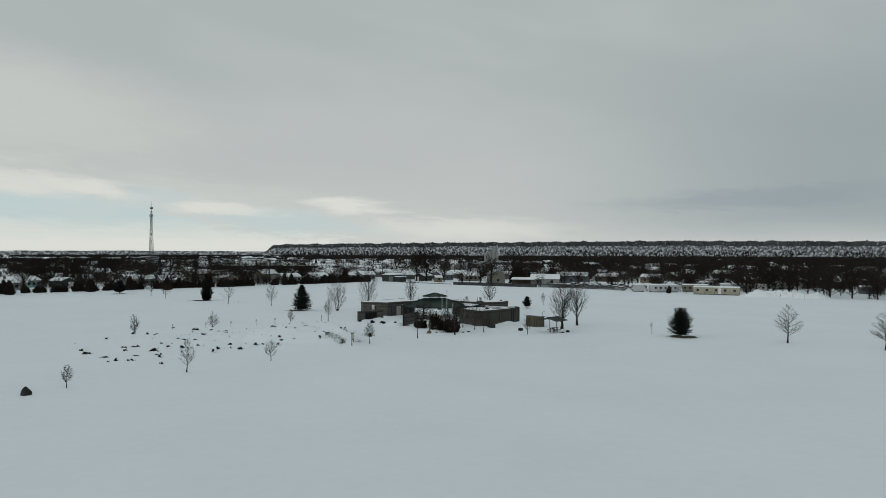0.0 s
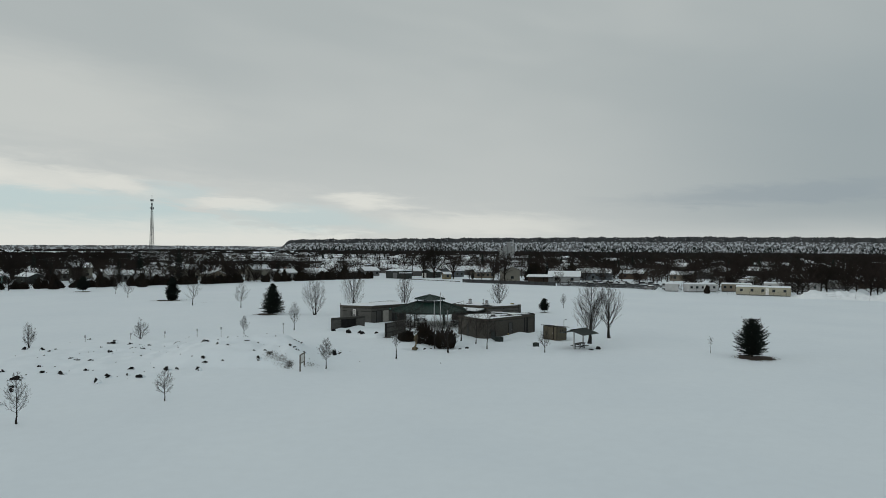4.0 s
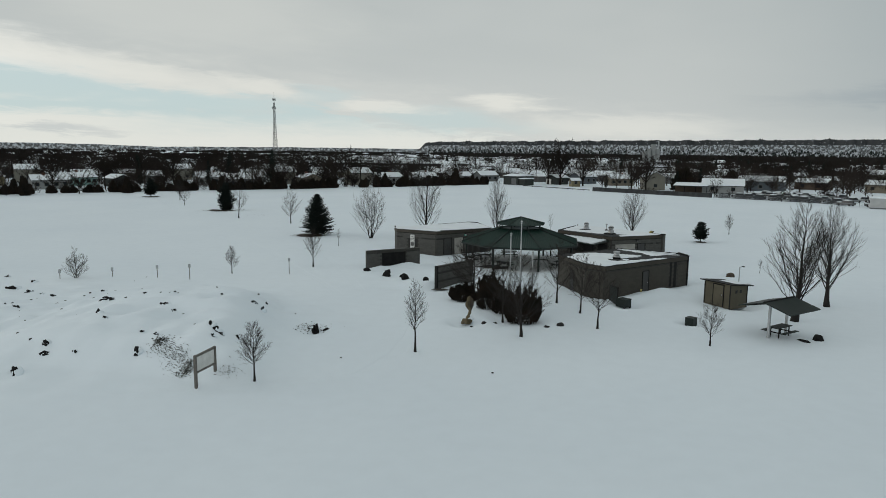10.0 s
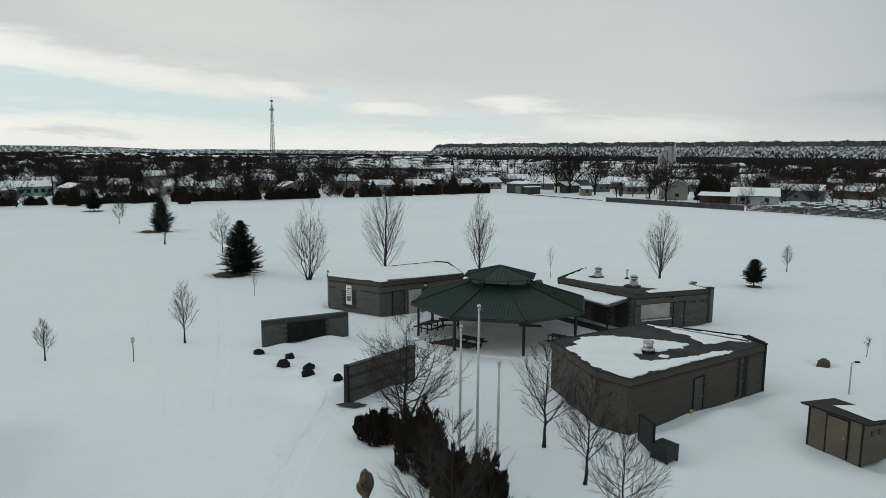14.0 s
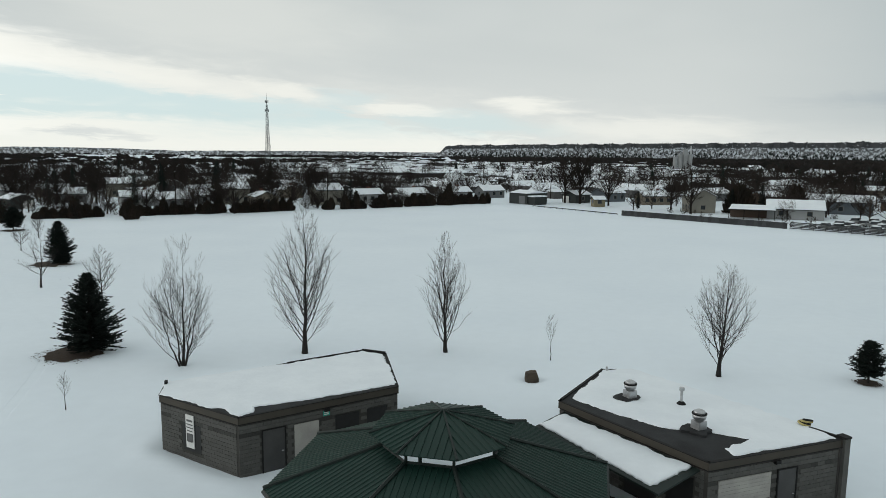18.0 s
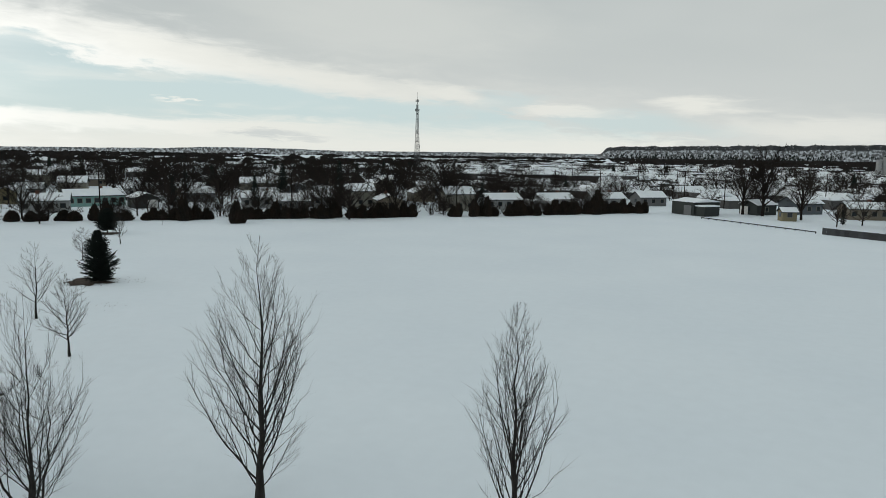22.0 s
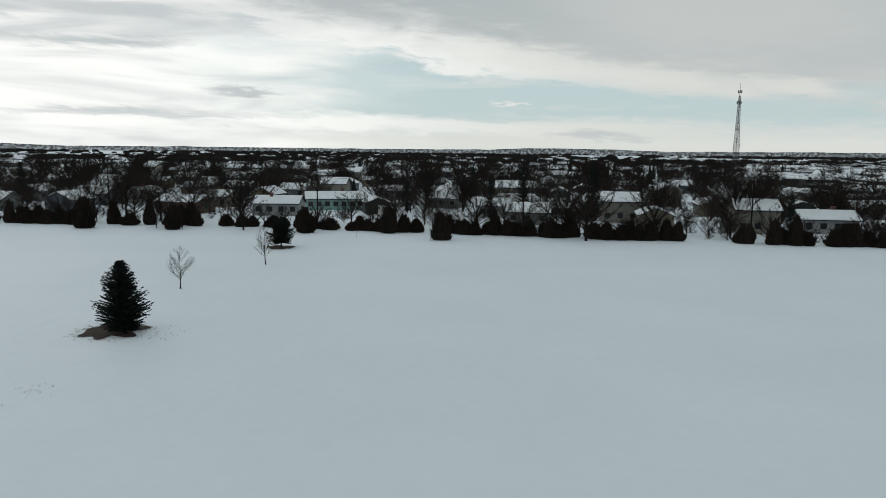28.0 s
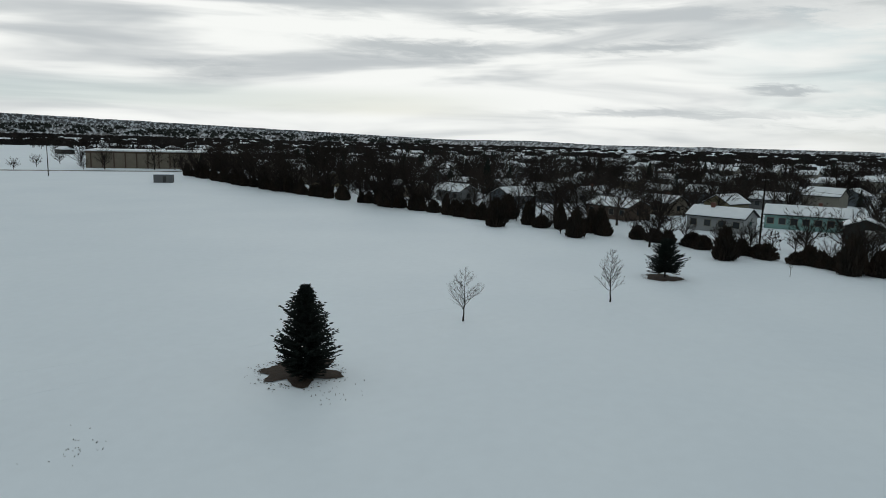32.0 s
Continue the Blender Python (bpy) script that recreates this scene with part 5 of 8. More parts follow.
for m_, u in ((m_front, 4.45), (face_frame(C_POLY[1], C_POLY[2])[0], 3.55)):
    lamp = thing("wall_lamp", "small dark wall lamp under the fascia", "lamp", m_ @ pose(u, 0.06, 2.52), "wall lamps")
    part("housing", Shape().box(0, 0.05, 0, 0.26, 0.18, 0.17), TRIM_DARK, lamp)
    part("lens", Shape().box(0, 0.06, -0.02, 0.2, 0.12, 0.018), WHITE, lamp)

# Snow-laden canopy over the concession's serving side.
canopy = thing("serving_canopy", "sloping metal canopy with thick snow over serving side", "canopy")
ca, cb, cc, cd = Vector((6.75, 48.75, 2.62)), Vector((12.55, 43.5, 2.62)), Vector((10.75, 41.55, 2.30)), Vector((5.3, 47.1, 2.30))
sheet = Shape().add([ca, cb, cc, cd] + [p - Vector((0, 0, 0.08)) for p in (ca, cb, cc, cd)], [(0, 3, 2, 1), (4, 5, 6, 7), (0, 1, 5, 4), (1, 2, 6, 5), (2, 3, 7, 6), (3, 0, 4, 7)])
part("sheet", sheet, GREEN_DARK, canopy, "dark metal canopy sheet")


def canopy_z(x, y):
    d = (Vector((x, y)) - Vector((6.75, 48.75))).dot(Vector((-0.67, -0.74)))
    return 2.63 - max(0.0, d) * 0.135


part("roof_snow", patch_shape([(6.7, 48.4), (5.6, 47.3), (10.5, 42.1), (12.2, 43.6)], canopy_z, 4.2, 0.13), ROOF_SNOW, canopy, "thick snow on the canopy", smooth=True)
for u in (0.04, 0.5, 0.96):
    p = cd.lerp(cc, u)
    part("post", Shape().box(p.x + 0.12, p.y + 0.14, -0.15, 0.10, 0.10, 2.42, 42), TRIM_DARK, canopy)
solid("bare_ground_patch", patch_shape([(6.7, 47.6), (5.9, 46.7), (11.4, 41.3), (12.7, 42.4)], 0.0, 8.8, 0.02), DIRT, "dark damp ground bared beneath the serving canopy", "ground patch")

# ---- the octagonal pavilion ----
PC, PR = Vector((2.3, 40.3, 0)), 7.0
pav = thing("pavilion", "octagonal open pavilion with green ribbed metal roof", "pavilion", pose(PC.x, PC.y, 0))
ring = lambda r, z: [Vector((r * math.cos(radians(22.5 + 45 * k)), r * math.sin(radians(22.5 + 45 * k)), z)) for k in range(8)]
eave, neck_ring = ring(PR, 2.70), ring(2.40, 4.17)
cup_eave, cup_top = ring(2.94, 4.69), Vector((0, 0, 5.46))
for k in range(8):
    j = (k + 1) % 8
    a, b, c, d = eave[k], eave[j], neck_ring[j], neck_ring[k]
    nrm = (b - a).cross(d - a).normalized()
    t = nrm * 0.05
    panel = part("roof_panel", Shape().add([a, b, c, d, a - t, b - t, c - t, d - t], [(0, 1, 2, 3), (7, 6, 5, 4), (0, 4, 5, 1), (1, 5, 6, 2), (2, 6, 7, 3), (3, 7, 4, 0)]), GREEN, pav, "green ribbed metal roof panel")
    ribs = Shape()
    along, slope = (b - a).normalized(), ((c + d) / 2 - (a + b) / 2)
    half, top_half, run = (b - a).length / 2, (c - d).length / 2, slope.length
    sl = slope.normalized()
    n_r = int(half * 2 / 0.23)
    for r in range(1, n_r):
        u = -half + 2 * half * r / n_r
        reach = run if abs(u) <= top_half else run * (half - abs(u)) / (half - top_half)
        if reach < 0.15:
            continue
        p0 = (a + b) / 2 + along * u + nrm * 0.003
        p1 = p0 + sl * reach
        w, hgt = along * 0.018, nrm * 0.030
        ribs.add([p0 - w, p0 + w, p0 + hgt, p1 - w, p1 + w, p1 + hgt], [(0, 1, 2), (0, 2, 5, 3), (2, 1, 4, 5), (5, 4, 3)])
    part("ribs", ribs, GREEN, panel)
    part("hip_cap", Shape().tube([a + nrm * 0.03, d + nrm * 0.03], [0.085, 0.085], 6), GREEN_DARK, pav, "dark green hip cap")
    part("eave_beam", Shape().tube([a - Vector((0, 0, 0.13)), b - Vector((0, 0, 0.13))], [0.10, 0.10], 4), GREEN_DARK, pav)
    # cupola
    a2, b2 = cup_eave[k], cup_eave[j]
    n2 = (b2 - a2).cross(cup_top - a2).normalized()
    t2 = n2 * 0.04
    cp = part("cupola_panel", Shape().add([a2, b2, cup_top, a2 - t2, b2 - t2, cup_top - t2], [(0, 1, 2), (5, 4, 3), (0, 3, 4, 1)]), GREEN, pav, "green ribbed metal cupola panel")
    r2 = Shape()
    al2, sl2 = (b2 - a2).normalized(), (cup_top - (a2 + b2) / 2)
    h2 = (b2 - a2).length / 2
    for r in range(1, 8):
        u = -h2 + 2 * h2 * r / 8
        reach = 1 - abs(u) / h2
        p0 = (a2 + b2) / 2 + al2 * u + n2 * 0.003
        p1 = p0 + sl2 * reach * 0.97
        r2.add([p0 - al2 * 0.02, p0 + al2 * 0.02, p0 + n2 * 0.04, p1 - al2 * 0.02, p1 + al2 * 0.02, p1 + n2 * 0.04], [(0, 1, 2), (0, 2, 5, 3), (2, 1, 4, 5), (5, 4, 3)])
    part("ribs", r2, GREEN, cp)
    part("cupola_hip", Shape().tube([a2 + n2 * 0.02, cup_top + Vector((0, 0, 0.02))], [0.055, 0.04], 6), GREEN_DARK, pav)
    part("cupola_post", Shape().tube([neck_ring[k] * 0.985 - Vector((0, 0, 0.1)), Vector((neck_ring[k].x, neck_ring[k].y, 4.73))], [0.06, 0.06], 6), GREEN_DARK, pav)
    part("cupola_beam", Shape().tube([neck_ring[k], neck_ring[j]], [0.07, 0.07], 4), GREEN_DARK, pav)
    leg = ring(6.45, 0)[k]
    part("post", Shape().box(leg.x, leg.y, -0.2, 0.17, 0.17, 2.98, 22.5 + 45 * k), GREEN_DARK, pav, "dark green steel post")
floor = thing("pavilion_floor", "damp concrete floor of the pavilion partly under snow", "floor", kind="structure")
part("slab", Shape().prism([(PC.x + 6.9 * math.cos(radians(22.5 + 45 * k)), PC.y + 6.9 * math.sin(radians(22.5 + 45 * k))) for k in range(8)], -0.12, 0.075), SLAB, floor)
part("wet_patch", patch_shape([(PC.x - 4.9, PC.y - 4.3), (PC.x - 1.6, PC.y - 5.2), (PC.x - 0.6, PC.y - 3.9), (PC.x - 3.2, PC.y - 2.6)], 0.079, 2.2, 0.006), DIRT, floor, "dark wet patch on the floor")
part("wet_patch", patch_shape([(PC.x + 1.4, PC.y + 2.2), (PC.x + 3.4, PC.y + 2.4), (PC.x + 3.0, PC.y + 3.2), (PC.x + 1.3, PC.y + 3.0)], 0.079, 6.2, 0.006), DIRT, floor, "dark wet patch on the floor")


def picnic_table(x, y, z, rz, label="dark picnic table with benches", group="picnic tables", tilt=0):
    ob = thing("picnic_table", label, "table", pose(x, y, z, tilt, 0, rz), group)
    for k in range(4):
        part("top_board", Shape().box(0, -0.30 + 0.2 * k, 0.72, 1.85, 0.18, 0.045), GREEN_DARK, ob)
    for sy in (-0.75, 0.75):
        part("bench", Shape().box(0, sy, 0.42, 1.85, 0.27, 0.045), GREEN_DARK, ob)
    for sx in (-0.62, 0.62):
        part("leg_frame", Shape().box(sx, 0, 0.34, 0.06, 1.6, 0.07).box(sx, -0.32, 0, 0.06, 0.07, 0.72).box(sx, 0.32, 0, 0.06, 0.07, 0.72).box(sx, 0, 0.66, 0.06, 0.7, 0.06), TRIM_DARK, ob)
    return ob


table = picnic_table(-1.7, 40.7, 0.075, 20)
for x, y, rz in ((-3.1, 39.2, 62), (0.7, 44.2, 15), (0.9, 35.4, -20), (7.3, 37.4, -28)):
    copy_thing(table, pose(x, y, 0.075, 0, 0, rz))

# ---- free-standing block walls ----
board = thing("kiosk_wall", "free-standing concrete block wall with black notice panel", "wall")
m_b, len_b = face_frame((-13.85, 32.1), (-8.85, 36.4))
w_b = part("wall", Shape().box(len_b / 2, -0.15, -0.3, len_b, 0.26, 2.25, m=m_b), MORTAR, board)
part("cap", Shape().box(len_b / 2, -0.15, 1.95, len_b + 0.04, 0.31, 0.045, m=m_b), BLOCK, board)
part("panel", Shape().box(3.3, 0.02, 0.30, 2.75, 0.05, 1.30, m=m_b), BLACK_ROCK, board, "black notice panel")
part("panel_frame", Shape().box(3.3, 0.03, 1.60, 2.89, 0.08, 0.06, m=m_b).box(3.3, 0.03, 0.24, 2.89, 0.08, 0.06, m=m_b).box(1.89, 0.03, 0.30, 0.06, 0.08, 1.3, m=m_b).box(4.71, 0.03, 0.30, 0.06, 0.08, 1.3, m=m_b), TRIM_DARK, board)
BLOCK_WALLS.append((w_b, m_b @ pose(0, 0.02, 0), len_b, 0.0, 1.92, [(1.86, 4.74, 0.24, 1.66)], 91))
screen = thing("screen_wall", "free-standing grey concrete block screen wall", "wall")
m_s, len_s = face_frame((-4.1, 23.2), (-1.45, 28.1))
w_s = part("wall", Shape().box(len_s / 2, -0.15, -0.3, len_s, 0.26, 2.4, m=m_s), MORTAR, screen)
part("cap", Shape().box(len_s / 2, -0.15, 2.1, len_s + 0.04, 0.31, 0.045, m=m_s), BLOCK, screen)
part("end_post", Shape().box(-0.06, -0.15, -0.3, 0.14, 0.32, 2.48, m=m_s), TRIM_DARK, screen)
BLOCK_WALLS.append((w_s, m_s @ pose(0, 0.02, 0), len_s, 0.0, 2.08, [], 92))
solid("bare_ground_patch", patch_shape([(-4.7, 22.6), (-3.6, 22.2), (-3.0, 23.0), (-4.2, 23.3)], 0.03, 1.8, 0.02), DIRT, "dark patch of bared ground by the screen wall", "ground patch")

# Flagpoles.
for x, y, h, lab in ((4.0, 18.4, 7.2, "tall pale flagpole with round finial"), (5.05, 17.9, 4.7, "short pale flagpole with round finial"), (3.1, 18.75, 6.1, "short pale flagpole with round finial")):
    fp = thing("flagpole", lab, "flagpole", pose(x, y, 0), "flagpoles")
    part("pole", Shape().tube([(0, 0, -0.2), (0, 0, h * 0.5), (0, 0, h - 0.16)], [0.075, 0.062, 0.045], 12), PALE_POLE, fp, smooth=True)
    part("finial", Shape().tube([(0, 0, h - 0.18), (0, 0, h - 0.13), (0, 0, h - 0.06), (0, 0, h)], [0.05, 0.095, 0.095, 0.03], 12), STEEL, fp, smooth=True)
    part("truck", Shape().tube([(0, 0, h - 0.30), (0, 0, h - 0.22)], [0.075, 0.075], 10), STEEL, fp)

# Entrance stone: a carved upright slab on a boulder.
stone = thing("entrance_stone", "upright tan sandstone slab carved with a pale shape", "monument", pose(0.55, 11.5, -0.03, 0, 0, 18))
# weathered: the right-hand front faces, browned to paint that side's shade.
slab, weathered = Shape(), Shape()
outline = [(0.14, 2.52), (-0.06, 2.32), (-0.12, 1.92), (-0.26, 1.74), (-0.21, 1.48), (0.0, 1.20), (0.12, 1.02), (0.0, 0.64), (-0.18, 0.40), (-0.10, 0.0), (0.30, 0.0), (0.22, 0.42), (0.18, 0.70), (0.34, 0.84), (0.36, 1.08), (0.50, 1.34), (0.60, 1.52), (0.62, 1.84), (0.50, 2.26), (0.32, 2.36), (0.24, 2.50)]
n = len(outline)
slab_v = lambda x, y, z: (x * 0.80, y * 0.8, z * 0.80)
rough = lambda i, x: -0.15 + 0.035 * math.sin(i * 2.7) + max(0.0, x - 0.24) * 0.9
slab.add([(x, rough(i, x), z) for i, (x, z) in enumerate(outline)] + [(x * 0.94 + 0.02, 0.20, z * 0.98) for x, z in outline] + [(0.20, -0.24, 1.75), (0.10, -0.20, 0.55)],
         [(j, (j + 1) % n, 2 * n) for j in range(0, 7)] + [(j, (j + 1) % n, 2 * n + 1) for j in range(7, 13)] + [(7, 2 * n + 1, 2 * n), (2 * n + 1, 13, 2 * n)] + [tuple(range(2 * n - 1, n - 1, -1))] + [(i, i + n, (i + 1) % n + n, (i + 1) % n) for i in range(n)])
weathered.add(slab.v, [(j, (j + 1) % n, 2 * n) for j in range(13, n)])
for piece in (slab, weathered):
    piece.v = [slab_v(*p) for p in piece.v]
part("slab", slab, SANDSTONE, stone)
# Shade of the turned-away facet, put into the colour as darker brown.
part("shade_side", weathered, BROWN_ROCK, stone, "right side of the slab in darker brown painting its shade")
carve = Shape()
carve.tube([(0.13 + 0.10 * math.cos(e) - 0.10 * math.sin(e), -0.235, 1.78 + 0.26 * math.sin(e) + 0.05 * math.cos(e)) for e in (0.2 + 5.6 * i / 16 for i in range(17))], [0.018] * 17, 6)
carve.tube([(0.03, -0.235, 1.90), (0.10, -0.245, 1.78), (0.20, -0.245, 1.70)], [0.022, 0.026, 0.018], 6)
carve.v = [slab_v(x, y - 0.02, z) for x, y, z in carve.v]
part("carving", carve, TRIM_DARK, stone, "dark curling line carved in the slab")
base = boulder_shape(9, 0.36, 0.28, 0.32, 3, 0.6, 0.4)
base.v = [(x - 0.10, y - 0.22, z) for x, y, z in base.v]
cap_ = boulder_shape(12, 0.24, 0.22, 0.20)
part("snow_cap", Shape().add([(x + 0.24, y - 0.12, z + 0.22) for x, y, z in cap_.v], cap_.f), SNOW, stone, "lump of snow on the base stone", smooth=True)
part("base_rock", base, SANDSTONE, stone, "tan base stone")

# ---- shed, boxes, lamp, picnic shelter ----
sh_m, sh_l = face_frame((19.83, 23.0), (21.54, 20.98))
shed = thing("utility_shed", "small tan painted utility shed with dark shed roof", "shed", sh_m)
part("front_wall", Shape().box(sh_l / 2, -0.05, -0.15, sh_l, 0.10, 2.10), SHED, shed)
side = Shape().add([(sh_l - 0.1, -0.1, -0.15), (sh_l - 0.1, -2.2, -0.15), (sh_l - 0.1, -2.2, 1.72), (sh_l - 0.1, -0.1, 1.95), (sh_l, -0.1, -0.15), (sh_l, -2.2, -0.15), (sh_l, -2.2, 1.72), (sh_l, -0.1, 1.95)],
                   [(0, 1, 2, 3), (7, 6, 5, 4), (0, 4, 5, 1), (1, 5, 6, 2), (2, 6, 7, 3), (3, 7, 4, 0)])
part("side_wall", side, SHED, shed)
part("side_wall", Shape().add([(v[0] - sh_l + 0.1, v[1], v[2]) for v in side.v], side.f), SHED, shed)
part("back_wall", Shape().box(sh_l / 2, -2.15, -0.15, sh_l, 0.10, 1.86), SHED, shed)
shed_roof = Shape().add([(-0.3, 0.3, 2.02), (sh_l + 0.35, 0.3, 2.02), (sh_l + 0.35, -2.5, 1.74), (-0.3, -2.5, 1.74), (-0.3, 0.3, 2.10), (sh_l + 0.35, 0.3, 2.10), (sh_l + 0.35, -2.5, 1.82), (-0.3, -2.5, 1.82)],
                        [(0, 1, 2, 3), (7, 6, 5, 4), (0, 4, 5, 1), (1, 5, 6, 2), (2, 6, 7, 3), (3, 7, 4, 0)])
part("roof", shed_roof, TRIM_DARK, shed, "thin dark roof sheet")
part("roof_snow", Shape().add([(0.6, -0.9, 2.012), (sh_l + 0.1, -0.55, 2.047), (sh_l + 0.2, -2.4, 1.862), (0.9, -2.4, 1.862), (0.9, -1.2, 2.03), (sh_l - 0.1, -0.85, 2.06), (sh_l, -2.2, 1.93), (1.1, -2.2, 1.93)],
                               [(0, 4, 5, 1), (1, 5, 6, 2), (2, 6, 7, 3), (3, 7, 4, 0), (4, 7, 6, 5)]), ROOF_SNOW, shed, "patch of snow at the back of the shed roof")
sd = part("door", Shape().box(sh_l * 0.55, 0.02, -0.05, 1.0, 0.05, 1.85), SHED, shed, "tan shed door")
part("door_frame", Shape().box(sh_l * 0.55 - 0.53, 0.03, -0.05, 0.06, 0.07, 1.9).box(sh_l * 0.55 + 0.53, 0.03, -0.05, 0.06, 0.07, 1.9).box(sh_l * 0.55, 0.03, 1.82, 1.1, 0.07, 0.06), TRIM_DARK, sd)
part("handle", Shape().box(sh_l * 0.55 + 0.36, 0.07, 0.9, 0.05, 0.05, 0.14), STEEL, sd)
for x in (0.02, sh_l - 0.02):
    part("corner_trim", Shape().box(x, 0.01, -0.15, 0.09, 0.05, 2.08), TRIM_DARK, shed)
part("corner_trim", Shape().box(sh_l + 0.005, -2.15, -0.15, 0.05, 0.1, 1.85), TRIM_DARK, shed)
for y in (-0.75, -1.3):
    part("vent", Shape().box(sh_l + 0.01, y, 1.2, 0.03, 0.22, 0.26), BLACK, shed, "small dark vent opening")

for x, y, s, h, rz, lab in ((17.5, 15.05, 0.66, 0.72, 54, "square dark green bin with open base"), 
                            (12.75, 20.0, 0.92, 0.80, 50, "dark metal utility box by the block building")):
    bx = thing("utility_box", lab, "box", pose(x, y, bumps(x, y), 0, 0, rz), "dark utility boxes")
    part("body", Shape().box(0, 0, 0.12, s, s, h - 0.17), GREEN_DARK, bx)
    part("lid", Shape().box(0, 0, h - 0.05, s + 0.02, s + 0.02, 0.06), GREEN_DARK, bx)
    for sx in (-1, 1):
        for sy in (-1, 1):
            part("foot", Shape().box(sx * (s / 2 - 0.07), sy * (s / 2 - 0.07), -0.12, 0.12, 0.12, 0.25), TRIM_DARK, bx)
pn = thing("screen_panel", "dark metal screen panel beside the utility box", "panel", pose(11.95, 20.6, 0, 0, 0, 28))
part("panel", Shape().box(0, 0, 0.0, 0.10, 1.15, 1.45), GREEN_DARK, pn)
part("frame", Shape().box(0, -0.6, -0.1, 0.13, 0.06, 1.6).box(0, 0.6, -0.1, 0.13, 0.06, 1.6).box(0, 0, 1.45, 0.13, 1.26, 0.06), TRIM_DARK, pn)
lp = thing("lamp_post", "short pale lamp post behind the shed", "lamp", pose(24.5, 31.2, 0))
part("pole", Shape().tube([(0, 0, -0.2), (0, 0, 1.98)], [0.05, 0.045], 10), PALE_POLE, lp)
part("arm", Shape().tube([(0, 0, 1.95), (0.25, 0, 2.02)], [0.035, 0.03], 8), PALE_POLE, lp)
part("head", Shape().box(0.3, 0, 1.98, 0.26, 0.14, 0.09), TRIM_DARK, lp)

shelter = thing("picnic_shelter", "small open picnic shelter with dark metal gable roof", "shelter", pose(22.95, 12.25, 0, 0, 0, 44))
for x in (-1.1, 1.1):
    part("post", Shape().box(x, 0, -0.2, 0.15, 0.15, 2.72), PALE_POLE, shelter, "pale steel post")
for s in (-1, 1):
    w = 1.95
    a, b, c, d = Vector((-1.9, 0, 2.68)), Vector((1.9, 0, 2.68)), Vector((1.9, s * w, 2.15)), Vector((-1.9, s * w, 2.15))
    fs = [(0, 1, 2, 3), (7, 6, 5, 4), (0, 4, 5, 1), (1, 5, 6, 2), (2, 6, 7, 3), (3, 7, 4, 0)]
    t = Vector((0, 0, 0.07))
    part("roof_panel", Shape().add([a, b, c, d, a - t, b - t, c - t, d - t], fs if s < 0 else [f[::-1] for f in fs]), GREEN_DARK, shelter, "dark green metal roof slope")
    for x in (-1.1, 1.1):
        part("rafter", Shape().tube([(x, 0, 2.52), (x, s * 1.8, 2.05)], [0.05, 0.04], 4), TRIM_DARK, shelter)
part("ridge_cap", Shape().tube([(-1.92, 0, 2.69), (1.92, 0, 2.69)], [0.07, 0.07], 6), TRIM_DARK, shelter)
picnic_table(23.1, 12.2, 0.0, 44, "dark picnic table beneath the shelter")

# ---- sign frame and marker posts by the mound ----
goal = thing("sign_frame", "weathered timber frame with white board by the mound", "sign")
p, q = Vector((-11.4, -6.95, 0)), Vector((-11.3, -5.1, 0))
ang = math.degrees(math.atan2(q.y - p.y, q.x - p.x))
gl = (q - p).length
goal.matrix_basis = pose(p.x, p.y, 0, 0, 0, ang)
for x in (0, gl):
    part("post", Shape().box(x, 0, -0.5, 0.13, 0.13, 2.45), WOOD, goal)
part("rail", Shape().box(gl / 2, 0, 1.83, gl - 0.13, 0.10, 0.11), WOOD, goal)
part("rail", Shape().box(gl / 2, 0, 0.93, gl - 0.13, 0.10, 0.10), WOOD, goal)
part("board", Shape().box(gl / 2, 0, 1.03, gl - 0.13, 0.03, 0.80), WHITE, goal, "blank white board")
for k, (x, y, h) in enumerate([(-28.8, 21.5, 1.55), (-20.75, 27.1, 1.7), (-32.4, 21.6, 1.25), (-37.0, 21.0, 0.95), (-41.0, 18.6, 0.95), (-46.0, 15.5, 0.95)]):
    mk = thing("marker_post", "slim marker post with a small plate in snow", "post", pose(x, y, bumps(x, y), 0, 0, 30), "marker posts")
    part("post", Shape().tube([(0, 0, -0.2), (0, 0, h)], [0.035, 0.03], 8), WOOD, mk)
    part("plate", Shape().box(0, -0.045, h - 0.36, 0.24, 0.02, 0.36), PALE_POLE, mk, "small pale plate")


def brown_stone(x, y, sx, sy, sz, seed, rz, label):
    """A squared rough stone with chipped edges, standing in a small hollow of the snow."""
    bm = bmesh.new()
    bmesh.ops.create_cube(bm, size=2)
    bmesh.ops.subdivide_edges(bm, edges=bm.edges[:], cuts=3, use_grid_fill=True)
    for v in bm.verts:
        c = v.co.copy()
        c *= 1 - 0.09 * max(0.0, c.length - 1.15)
        c *= 1 + 0.16 * noise.noise(c * 1.2 + Vector((seed * 2.3, 0, 0))) + 0.06 * noise.noise(c * 3.4 + Vector((0, seed, 0)))
        v.co = Vector((c.x * sx * (1 - 0.10 * c.z), c.y * sy * (1 - 0.12 * c.z), (c.z + 0.8) * sz / 1.8))
    s = Shape()
    bm.verts.index_update()
    s.v, s.f = [tuple(v.co) for v in bm.verts], [tuple(v.index for v in f.verts) for f in bm.faces]
    bm.free()
    return solid("field_stone", s, BROWN_ROCK, label, "stone", pose(x, y, bumps(x, y) - 0.02, 4, -6, rz), "brown stones behind the buildings")


brown_stone(4.0, 61.4, 0.42, 0.30, 0.80, 3, 20, "squat brown stone standing in a hollow of snow")
